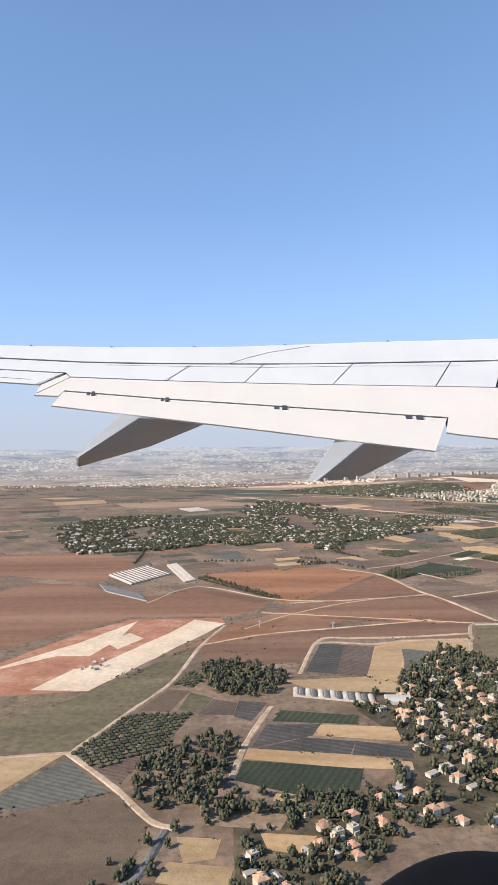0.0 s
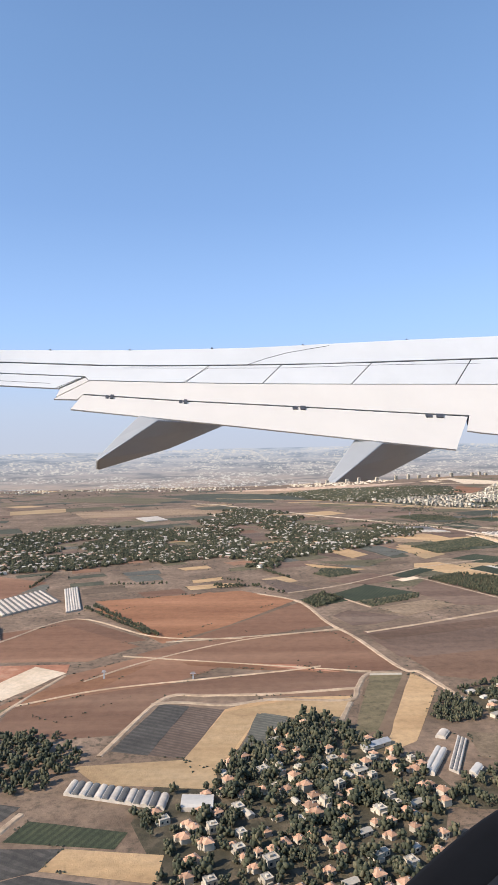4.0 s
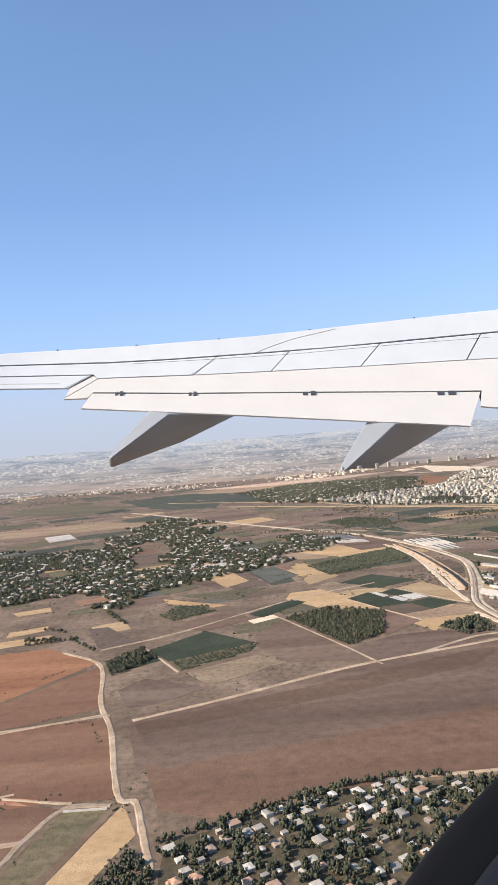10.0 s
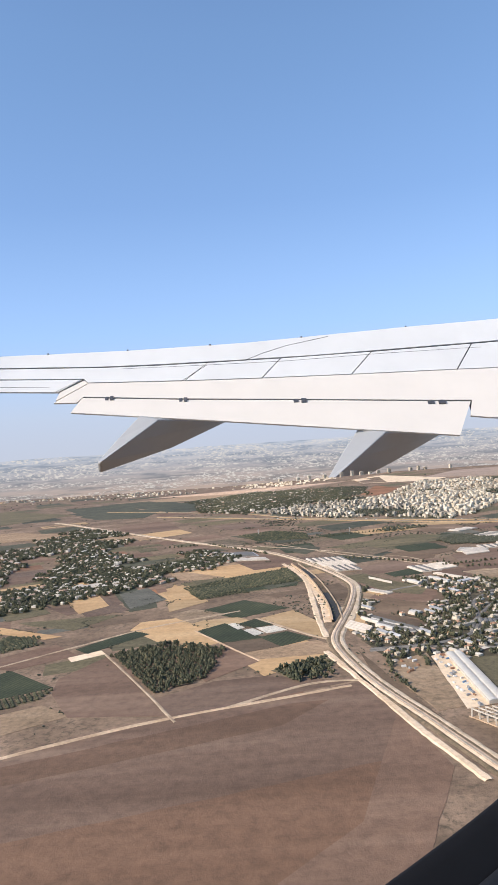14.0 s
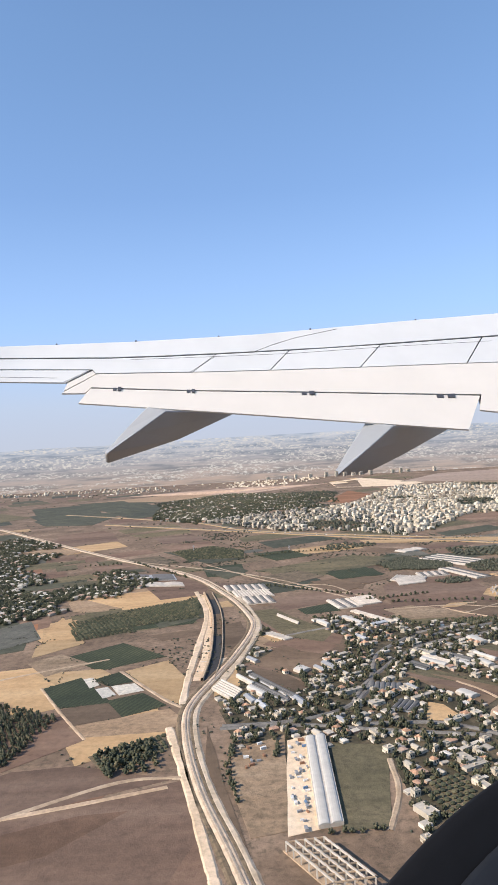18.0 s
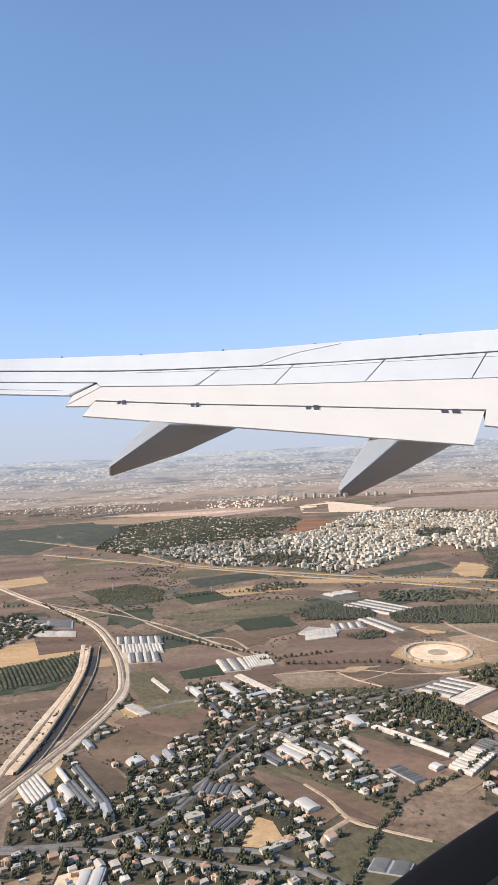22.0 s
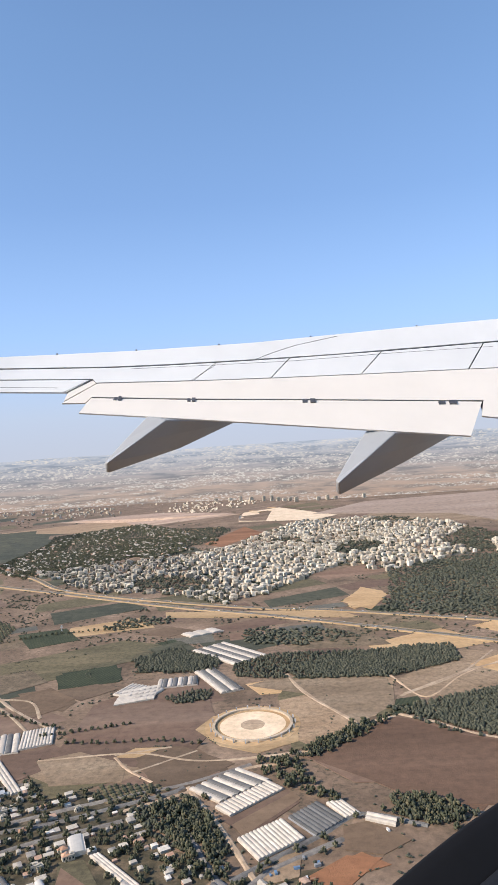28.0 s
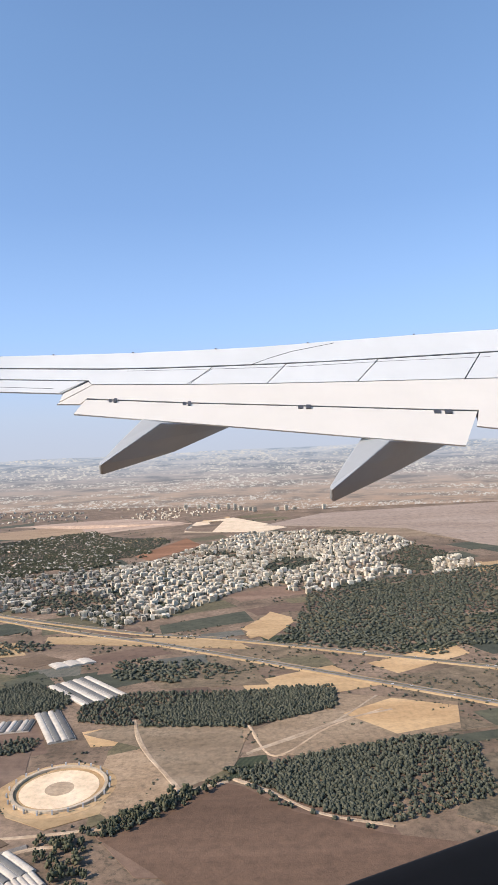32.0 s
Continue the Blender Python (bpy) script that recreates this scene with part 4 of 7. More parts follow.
field("scrub", (91.6, 94.9), (94.9, 95.4), (91.5, 86.6), (88.6, 88.7))
field("orchard", (52.7, 61.7), (54.4, 62.0), (54.4, 59.6), (52.9, 58.6))
field("olive", (44.6, 90.9), (46.8, 91.3), (51.1, 83.7), (50.1, 81.6), (47.6, 83.2))
field("brown", (60.6, 76.9), (63.5, 74.9), (64.2, 73.6), (63.0, 72.6), (61.0, 74.4))
field("olive", (13.1, 87.2), (15.9, 89.2), (19.1, 83.5), (16.0, 81.5))
field("olive", (30.3, 93.3), (34.9, 93.6), (36.1, 90.0), (32.2, 86.9))
field("tan", (28.6, 90.4), (30.2, 91.0), (31.3, 86.7), (29.2, 85.3))
field("greyrows", (23.9, 89.2), (26.2, 91.3), (28.7, 85.9), (25.9, 83.2))
field("rows", (22.8, 95.9), (25.6, 97.4), (27.8, 92.9), (25.1, 91.1))
field("tan", (18.7, 89.1), (21.6, 90.3), (23.8, 84.9), (21.7, 82.7))
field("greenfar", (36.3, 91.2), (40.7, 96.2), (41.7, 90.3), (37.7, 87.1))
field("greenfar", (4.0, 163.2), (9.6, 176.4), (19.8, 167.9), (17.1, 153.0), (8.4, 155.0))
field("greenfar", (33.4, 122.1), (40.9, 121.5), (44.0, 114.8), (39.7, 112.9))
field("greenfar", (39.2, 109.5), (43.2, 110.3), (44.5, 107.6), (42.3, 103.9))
field("fallow", (-22.6, 139.4), (-3.7, 142.9), (22.4, 126.5), (20.8, 124.2), (3.6, 132.2), (-18.3, 129.1))
field("olive", (-28.4, 173.0), (-17.6, 190.6), (1.8, 170.0), (-9.3, 156.6))
field("orchard", (34.4, 121.7), (39.4, 124.7), (43.8, 120.3), (43.7, 115.3), (37.4, 115.9))
field("green", (44.8, 117.6), (49.2, 119.1), (51.7, 114.6), (47.6, 112.5))
field("earth", (46.4, 80.8), (48.7, 79.6), (50.1, 78.8), (49.3, 77.8), (47.5, 78.0))
field("tan", (54.3, 68.4), (54.8, 70.0), (55.5, 69.5), (55.9, 68.2), (55.5, 67.4), (54.2, 67.7))
field("olive", (57.5, 66.2), (58.7, 68.9), (60.1, 68.6), (62.1, 67.5), (64.3, 66.5), (63.8, 64.4), (60.6, 64.6), (58.4, 64.7))
field("earth", (55.9, 74.2), (57.1, 73.5), (61.1, 69.9), (60.6, 68.8), (58.8, 70.8))
field("fallow", (68.0, 99.7), (70.9, 101.8), (72.0, 100.4), (74.5, 101.3), (78.1, 99.8), (78.2, 97.2), (77.8, 94.7), (75.0, 91.9), (72.0, 97.5))
field("fallow", (70.2, 96.5), (72.0, 97.3), (74.9, 91.9), (71.8, 89.3), (70.2, 91.1))
field("earth", (61.0, 90.4), (64.3, 90.1), (67.5, 87.5), (65.0, 85.2), (63.2, 85.3))
field("fallow", (78.8, 99.3), (84.9, 105.2), (92.6, 102.9), (91.6, 98.6), (87.3, 96.9), (81.7, 95.6), (79.3, 96.3))
field("tan", (64.8, 92.4), (65.8, 94.4), (69.6, 94.6), (71.3, 92.1), (71.2, 89.9), (68.8, 88.6), (66.5, 89.9))
field("darkbrown", (71.6, 87.7), (77.4, 92.6), (78.2, 92.3), (80.9, 89.5), (85.0, 87.3), (88.6, 86.3), (86.8, 81.1), (77.2, 82.0), (74.6, 84.9))
field("tan", (77.8, 121.5), (80.3, 129.8), (82.5, 127.1), (82.0, 123.4), (78.4, 120.0))
field("fallow", (78.8, 178.5), (93.8, 200.7), (104.9, 204.5), (128.9, 185.0), (120.4, 163.4), (113.7, 171.5), (109.2, 179.5))
field("fallow", (7.4, 193.5), (25.1, 202.5), (42.1, 211.0), (34.5, 184.7))
field("olive", (46.3, 107.1), (51.5, 108.8), (56.7, 111.4), (58.9, 109.6), (54.0, 105.8), (47.4, 104.5))
field("green", (52.6, 104.3), (54.6, 105.6), (56.2, 102.0), (53.6, 102.0))
field("green", (54.8, 105.7), (56.9, 106.2), (58.2, 102.6), (56.4, 102.2))
field("greenfar", (58.8, 110.3), (61.6, 112.3), (63.4, 109.5), (60.4, 108.2))
field("earth", (50.6, 100.8), (52.9, 101.5), (55.5, 99.2), (54.0, 97.2), (52.0, 98.7))
field("earth", (53.5, 100.9), (56.3, 102.0), (58.3, 100.7), (55.9, 98.6))
field("brown", (56.4, 92.6), (58.2, 94.7), (64.9, 93.7), (63.7, 91.3), (57.4, 91.9))
field("fallow", (55.7, 89.2), (58.1, 90.1), (61.3, 88.1), (61.4, 86.1), (57.4, 86.0))
field("earth", (61.8, 88.0), (63.6, 89.8), (66.9, 87.3), (64.8, 85.4), (63.1, 85.9))
field("orchard", (60.2, 84.5), (60.4, 85.7), (63.4, 85.6), (64.2, 84.9), (61.1, 83.8))
field("earth", (67.6, 81.2), (70.6, 84.0), (71.0, 83.3), (68.2, 80.2))
field("tan", (60.4, 89.1), (61.4, 90.2), (63.2, 90.1), (61.7, 88.9))
field("greenfar", (5.2, 192.5), (15.4, 194.6), (27.4, 166.5), (20.5, 163.5))
field("red", (71.0, 77.0), (72.7, 78.3), (74.2, 78.0), (72.7, 76.3), (71.5, 76.0))
field("fallow", (68.8, 76.4), (69.9, 78.5), (70.8, 78.8), (70.6, 77.0))
field("earth", (72.8, 80.6), (74.0, 80.9), (75.7, 79.2), (74.3, 78.2), (72.7, 78.7))
field("scrub", (45.6, 104.4), (49.7, 106.4), (52.2, 103.1), (48.5, 100.1))
field("earth", (50.2, 99.8), (52.7, 101.3), (55.5, 98.1), (52.6, 95.3))
field("scrub", (29.3, 118.3), (33.1, 119.7), (36.5, 113.8), (33.0, 112.7))
field("earth", (43.3, 97.5), (46.6, 94.9), (46.3, 92.4), (44.4, 93.9))
field("pale", (80.0, 203.7), (93.8, 222.4), (138.6, 231.0), (156.1, 224.2), (124.3, 153.9), (114.2, 169.0), (106.8, 190.6))
field("pale", (14.8, 205.4), (38.9, 213.4), (63.2, 210.5), (40.5, 193.8))
field("tan", (84.7, 101.6), (88.3, 104.0), (92.4, 102.2), (91.8, 99.5), (87.6, 98.1))

# ---- tracks and roads ----
ROAD_NAMES = {
    "track": ("pale dirt farm track between fields", "track"), "sandtrack": ("wide sandy haul track beside the new line", "track"),
    "road": ("narrow grey asphalt village road", "road"), "railroad": ("new curving railway embankment of pale ballast", "railway"),
    "wall": ("long low whitewashed yard wall", "wall"), "motorway": ("grey dual carriageway across the plain", "motorway"),
}


def smooth_line(pts, steps=6):
    p = [Vector((*a, 0)) for a in pts]
    p = [p[0] * 2 - p[1], *p, p[-1] * 2 - p[-2]]
    out = []
    for i in range(1, len(p) - 2):
        for k in range(steps):
            t = k / steps
            out.append(0.5 * (2 * p[i] + (p[i + 1] - p[i - 1]) * t + (2 * p[i - 1] - 5 * p[i] + 4 * p[i + 1] - p[i + 2]) * t * t + (3 * p[i] - p[i - 1] - 3 * p[i + 1] + p[i + 2]) * t ** 3))
    return out + [p[-2]]


def ribbon(line, offset, wide, top, rough=0.0, seed=0, low=-0.01, skirt=2.5):
    """A low bank along a line: its flat top and two sides."""
    rnd = random.Random(seed)
    verts, faces = [], []
    for i, p in enumerate(line):
        d = (line[min(i + 1, len(line) - 1)] - line[max(i - 1, 0)]).normalized()
        s = Vector((d.y, -d.x, 0))
        w = wide * (1 + rnd.uniform(-rough, rough))
        c = p + s * offset
        for side, z in ((-w / 2 - top * skirt, low), (-w / 2, top), (w / 2, top), (w / 2 + top * skirt, low)):
            q = c + s * side
            verts.append((q.x, q.y, z))
    for i in range(len(line) - 1):
        for k in range(3):
            a = 4 * i + k
            faces.append((a, a + 4, a + 5, a + 1))
    return verts, faces


def road(kind, wide, *pts):
    line = smooth_line(pts)
    label, category = ROAD_NAMES[kind]
    top = {"track": 0.038, "sandtrack": 0.05, "road": 0.06, "railroad": 0.09, "motorway": 0.074, "wall": 0.09}[kind] + 0.0002 * len(TRACKS)
    ob = new(category, mesh_of(category, *ribbon(line, 0, wide, top, 0.22 if "track" in kind else 0.0, len(TRACKS), skirt=0.0 if kind == "wall" else 2.0), ROADS[kind]))
    tagged(ob, label, category, kind="structure")
    TRACKS.append((wide, [(p.x, p.y) for p in line]))
    if kind == "road":
        STREETS.append(TRACKS[-1])
    if kind == "motorway":
        LANES.append((wide, line, top))
    if kind == "railroad":
        part("track_bed", *ribbon(line, 0.0, 0.07, top + 0.02, low=top - 0.01, skirt=0.2), BALLAST, ob, "grey ballasted track bed")
        part("ditch", *ribbon(line, wide * 0.5 + 0.2, 0.12, 0.055, 0.4, 3), SOILS["scrub"], ob, "weedy side ditch")
        part("ditch", *ribbon(line, -wide * 0.5 - 0.16, 0.1, 0.055, 0.4, 5), SOILS["scrub"], ob, "weedy side ditch")
        part("service_track", *ribbon(line, -wide * 0.5 - 0.34, 0.16, 0.06, 0.35, 7), ROADS["sandtrack"], ob, "pale sandy service track")
    if kind == "motorway":
        part("median", *ribbon(line, 0, 0.12, top + 0.02, low=top - 0.01, skirt=0.2), SOILS["olive"], ob, "dry grass median strip")
        for off in (-wide * 0.62, wide * 0.62):
            part("verge", *ribbon(line, off, wide * 0.25, top - 0.01, 0.3, 4), SOILS["tan"], ob, "straw-coloured verge")


road("track", 0.2, (-7.6, 25.0), (-5.2, 21.9), (-3.7, 19.6), (-2.8, 19.0))
road("track", 0.18, (-7.6, 25.0), (-5.6, 29.6), (-3.8, 33.8), (-2.5, 40.1), (-0.9, 45.1))
road("track", 0.16, (-11.5, 24.7), (-7.6, 25.1))
road("road", 0.14, (-3.1, 18.9), (-3.8, 16.3), (-4.7, 15.7), (-5.9, 15.1))
road("track", 0.2, (3.2, 34.4), (5.2, 41.0), (7.5, 41.4), (10.8, 41.4), (15.6, 42.0))
road("track", 0.2, (-0.8, 22.4), (0.0, 26.0), (1.3, 29.8))
road("track", 0.09, (-2.5, 40.4), (1.6, 42.6), (7.1, 44.0), (11.9, 45.1), (14.0, 45.8))
road("track", 0.08, (0.4, 44.0), (3.8, 47.7), (9.4, 51.6), (16.1, 53.9))
road("track", 0.1, (-7.2, 52.2), (-3.2, 58.3), (3.4, 52.9), (9.4, 51.9))
road("track", 0.22, (10.8, 65.7), (14.1, 62.4), (15.6, 55.7), (17.0, 51.7), (18.1, 47.0), (18.8, 44.7), (19.5, 44.4), (20.1, 42.3), (20.8, 39.7))
road("track", 0.1, (4.3, 51.5), (11.0, 52.6), (16.5, 53.8))
road("track", 0.2, (4.7, 40.3), (6.2, 40.5), (8.6, 40.0), (11.0, 40.6), (14.8, 40.3), (15.6, 42.1), (16.6, 44.3), (18.5, 44.3))
road("track", 0.2, (14.0, 37.3), (14.9, 40.0))
road("track", 0.09, (1.9, 48.6), (8.6, 46.8), (15.3, 45.0), (16.8, 44.7))
road("wall", 0.04, (16.6, 44.0), (18.4, 44.0))
road("track", 0.2, (17.9, 52.8), (22.9, 55.0), (30.3, 58.6), (38.3, 61.1), (41.5, 62.1))
road("track", 0.14, (13.3, 65.7), (18.2, 68.4), (23.5, 72.8), (28.5, 76.8), (35.2, 80.1))
road("track", 0.08, (26.3, 70.8), (28.5, 66.4), (30.5, 62.3), (32.2, 58.6))
road("track", 0.1, (16.7, 65.3), (19.6, 59.9))
road("track", 0.12, (30.6, 44.8), (33.5, 44.9), (36.4, 45.0))
road("track", 0.14, (36.5, 77.5), (40.0, 72.4), (41.2, 71.0))
road("track", 0.18, (34.8, 60.1), (39.2, 62.7), (42.3, 62.9))
road("track", 0.1, (32.0, 75.1), (34.4, 70.9), (36.6, 67.3))
road("track", 0.16, (51.5, 63.7), (51.4, 60.9), (50.5, 58.0))
road("railroad", 0.27, (0.9, 153.5), (16.4, 133.4), (27.4, 119.4), (37.8, 107.1), (42.5, 97.2), (44.7, 89.8), (45.1, 85.7), (44.0, 79.8), (42.8, 75.4), (41.8, 71.8), (41.6, 69.3), (42.1, 65.5), (43.1, 61.2), (44.3, 57.5), (45.0, 55.2), (45.7, 52.9), (46.3, 50.9))
road("sandtrack", 0.3, (40.8, 68.3), (41.9, 64.1), (43.0, 59.5), (43.8, 56.1), (44.0, 55.3), (44.7, 53.0), (45.3, 50.9))
road("sandtrack", 0.3, (39.6, 99.0), (41.2, 90.5), (41.2, 81.5), (41.1, 75.3), (41.2, 71.3))
road("sandtrack", 0.22, (43.5, 96.9), (45.0, 90.7), (45.4, 85.6), (44.4, 79.1), (43.3, 74.5))
road("track", 0.12, (70.8, 101.7), (72.6, 96.6), (75.0, 92.2))
road("track", 0.1, (78.5, 100.2), (80.1, 95.7), (83.6, 99.5), (87.4, 102.2))
road("track", 0.1, (61.5, 87.4), (62.1, 87.3), (65.2, 89.4))
road("track", 0.13, (62.0, 83.0), (65.2, 84.6), (68.1, 86.8), (70.0, 87.2))
road("track", 0.12, (55.8, 89.2), (61.5, 89.5), (65.9, 88.0), (72.7, 88.7))
road("road", 0.16, (65.6, 80.6), (67.7, 76.2), (69.5, 77.6), (72.7, 79.6))
road("track", 0.12, (39.6, 112.3), (46.3, 102.4), (51.1, 97.1), (54.7, 92.1))
road("road", 0.14, (50.8, 70.5), (52.2, 73.8), (56.4, 79.5), (62.2, 82.1))
road("road", 0.14, (43.5, 67.9), (48.0, 67.8), (51.7, 66.8), (56.8, 65.6))
road("road", 0.14, (47.4, 83.4), (51.1, 85.1), (55.9, 86.4))
road("motorway", 0.6, (19.8, 152.5), (46.1, 134.5), (60.4, 124.9), (70.9, 118.8), (88.4, 107.1), (101.7, 97.8))
road("motorway", 0.5, (8.5, 171.0), (34.1, 150.2), (44.6, 137.1), (64.9, 124.5), (76.7, 119.8), (90.4, 113.1), (106.3, 104.9))
road("track", 0.17, (65.1, 85.1), (67.3, 80.5), (68.8, 76.8))
road("road", 0.14, (67.7, 76.9), (71.6, 79.9), (73.8, 81.6), (76.7, 80.3))
road("road", 0.14, (56.4, 82.4), (59.4, 83.6), (62.6, 84.7), (65.1, 85.5), (68.4, 87.3))
road("track", 0.14, (60.3, 89.4), (63.6, 90.1))
road("track", 0.17, (49.3, 99.9), (52.2, 98.9), (53.9, 95.7))
road("track", 0.17, (77.5, 92.8), (75.7, 92.1), (74.4, 91.1))
road("track", 0.17, (85.5, 87.9), (82.1, 89.3), (79.6, 91.7), (77.8, 93.1))
road("track", 0.17, (78.7, 96.4), (84.5, 100.5), (88.0, 102.0))
road("track", 0.17, (26.9, 119.2), (43.4, 106.8), (51.5, 97.5), (55.8, 93.3))
road("track", 0.14, (57.1, 72.8), (58.1, 71.3), (58.9, 69.5), (60.2, 68.5), (62.1, 67.5))
road("track", 0.14, (58.9, 69.5), (57.8, 68.4), (57.5, 67.3))
road("road", 0.14, (43.6, 68.2), (46.6, 68.3), (48.8, 68.9), (50.7, 70.3), (52.1, 73.0), (53.4, 78.3), (56.0, 81.6))
road("road", 0.14, (51.2, 67.6), (54.3, 67.4), (55.9, 66.7), (58.2, 64.8))
road("track", 0.14, (70.9, 101.8), (72.0, 97.7), (75.0, 91.9))
road("track", 0.11, (78.4, 96.1), (82.0, 98.5), (84.2, 100.5), (87.4, 104.6))
road("road", 0.14, (56.2, 81.6), (58.9, 82.3), (61.7, 83.5), (64.1, 84.5), (64.9, 85.1))
road("track", 0.11, (60.4, 89.1), (61.4, 87.5), (63.1, 85.8))

# ---- trees ----
def blob(seed, steps=6, rings=4, rough=0.28):
    rnd = random.Random(seed)
    v, f = [(0, 0, -0.5)], []
    for r in range(1, rings):
        a = math.pi * r / rings
        for s in range(steps):
            b = 2 * math.pi * (s + 0.5 * (r % 2)) / steps
            k = 0.5 * (1 + rnd.uniform(-rough, rough))
            v.append((k * math.sin(a) * math.cos(b), k * math.sin(a) * math.sin(b), -k * math.cos(a)))
    v.append((0, 0, 0.5))
    for s in range(steps):
        f.append((0, 1 + (s + 1) % steps, 1 + s))
        for r in range(rings - 2):
            a, b = 1 + r * steps + s, 1 + r * steps + (s + 1) % steps
            f.append((a, b, b + steps, a + steps))
        f.append((len(v) - 1, 1 + (rings - 2) * steps + s, 1 + (rings - 2) * steps + (s + 1) % steps))
    return v, f


def placed(shape, x, y, z, wide, high):
    return [(a * wide + x, b * wide + y, c * high + z) for a, b, c in shape[0]], shape[1]


def crown(seed, count=16, tall=1.0):
    """Uneven clumps of leaves round a crown, with gaps between them."""
    rnd = random.Random(seed)
    pieces = []
    for k in range(count):
        a, r, h = rnd.uniform(0, 6.28), rnd.uniform(0.05, 0.36), rnd.uniform(0.3, 0.95)
        r *= 1.15 - 0.6 * abs(h - 0.55)
        s = rnd.uniform(0.2, 0.38)
        pieces.append(placed(blob(seed * 40 + k, 5, 3, 0.35), r * math.cos(a), r * math.sin(a), h * tall, s, s * rnd.uniform(0.7, 1.1)))
    return joined(*pieces)


def trunk():
    v, f = [], []
    for z, r in ((0, 0.05), (0.25, 0.035), (0.6, 0.02)):
        v += [(r * math.cos(k * 1.2566), r * math.sin(k * 1.2566), z) for k in range(5)]
    for j in range(2):
        f += [(5 * j + k, 5 * j + (k + 1) % 5, 5 * j + 5 + (k + 1) % 5, 5 * j + 5 + k) for k in range(5)]
    for a in (0.5, 2.6, 4.6):
        c, s, k = math.cos(a), math.sin(a), len(v)
        v += [(0.02 * s, -0.02 * c, 0.3), (-0.02 * s, 0.02 * c, 0.3), (0, 0, 0.38), (0.25 * c, 0.25 * s, 0.6)]
        f += [(k, k + 1, k + 3), (k + 1, k + 2, k + 3), (k + 2, k, k + 3)]
    return v, f


TREE_KINDS = []
TREE_LABELS = ("spreading dark green tree standing among village houses", "tall narrow dark green cypress-like tree by the fields", "low round olive green tree with gaps in its crown")
for k, (label, tall, count) in enumerate(zip(TREE_LABELS, (1.0, 1.5, 0.85), (18, 16, 14))):
    proto_crown = mesh_of("crown", *crown(k + 1, count, tall), LEAF)
    proto_trunk = mesh_of("trunk", *trunk(), BARK)
    TREE_KINDS.append((label, proto_crown, proto_trunk))
FAR_TREE = joined(*(placed(blob(70 + k, 5, 3, 0.35), x, y, z, s, h) for k, (x, y, z, s, h) in enumerate(((0, 0, 0.55, 0.7, 0.8), (0.25, 0.1, 0.4, 0.5, 0.6), (-0.2, 0.2, 0.45, 0.5, 0.6), (0.0, -0.25, 0.4, 0.5, 0.6)))))
BUSH = joined(placed(blob(61, 5, 3, 0.4), 0, 0, 0.4, 0.7, 0.7), placed(blob(62, 5, 3, 0.4), 0.3, 0.15, 0.3, 0.5, 0.5))
CLUMPY = joined(*(placed(blob(90 + k, 5, 3, 0.4), x, y, z, s, h) for k, (x, y, z, s, h) in enumerate(((0, 0, 0.5, 0.5, 0.7), (0.3, 0.1, 0.42, 0.42, 0.42), (-0.24, 0.24, 0.5, 0.4, 0.45), (0.02, -0.32, 0.36, 0.42, 0.42), (0.12, 0.22, 0.72, 0.36, 0.4), (-0.3, -0.12, 0.34, 0.38, 0.4), (0.2, -0.16, 0.74, 0.3, 0.36), (-0.1, 0.0, 0.86, 0.26, 0.3)))))
tree_count = [0]
stuff_trees, stuff_pines, stuff_farpines = [], [], []
taken = set()


def tree(x, y, size, near=False):
    if near and tree_count[0] < 290:
        rnd = random.Random(tree_count[0])
        label, cm, tm = TREE_KINDS[rnd.choice((0, 0, 2, 2, 1))]
        ob = new("tree", tm)
        ob.matrix_world = Matrix.Translation((x, y, 0)) @ Matrix.Rotation(rnd.uniform(0, 6.28), 4, "Z") @ Matrix.Diagonal((size, size, size * rnd.uniform(0.85, 1.15), 1))
        tagged(ob, label, "tree", "village trees")
        top = new("crown", cm)
        top.parent = ob
        tree_count[0] += 1
    else:
        stuff_trees.append((x, y, 0, random.uniform(0, 6.28), size * random.uniform(0.8, 1.1), size * random.uniform(0.8, 1.2)))


BOUNDS = {}


def near_tracks(x, y):
    """Pieces of tracks round a point, from squares of six metres."""
    if BOUNDS.get("tracks") != len(TRACKS):
        BOUNDS.clear()
        BOUNDS["tracks"] = len(TRACKS)
        for wide, line in TRACKS:
            for a, b in zip(line, line[1:]):
                i0, i1 = sorted((int((a[0] - 1.5) // 6), int((b[0] - 1.5) // 6), int((a[0] + 1.5) // 6), int((b[0] + 1.5) // 6)))[::3]
                j0, j1 = sorted((int((a[1] - 1.5) // 6), int((b[1] - 1.5) // 6), int((a[1] + 1.5) // 6), int((b[1] + 1.5) // 6)))[::3]
                for i in range(i0, i1 + 1):
                    for j in range(j0, j1 + 1):
                        BOUNDS.setdefault((i, j), []).append((wide, a, b))
    return BOUNDS.get((int(x // 6), int(y // 6)), ())


PLOTS = []


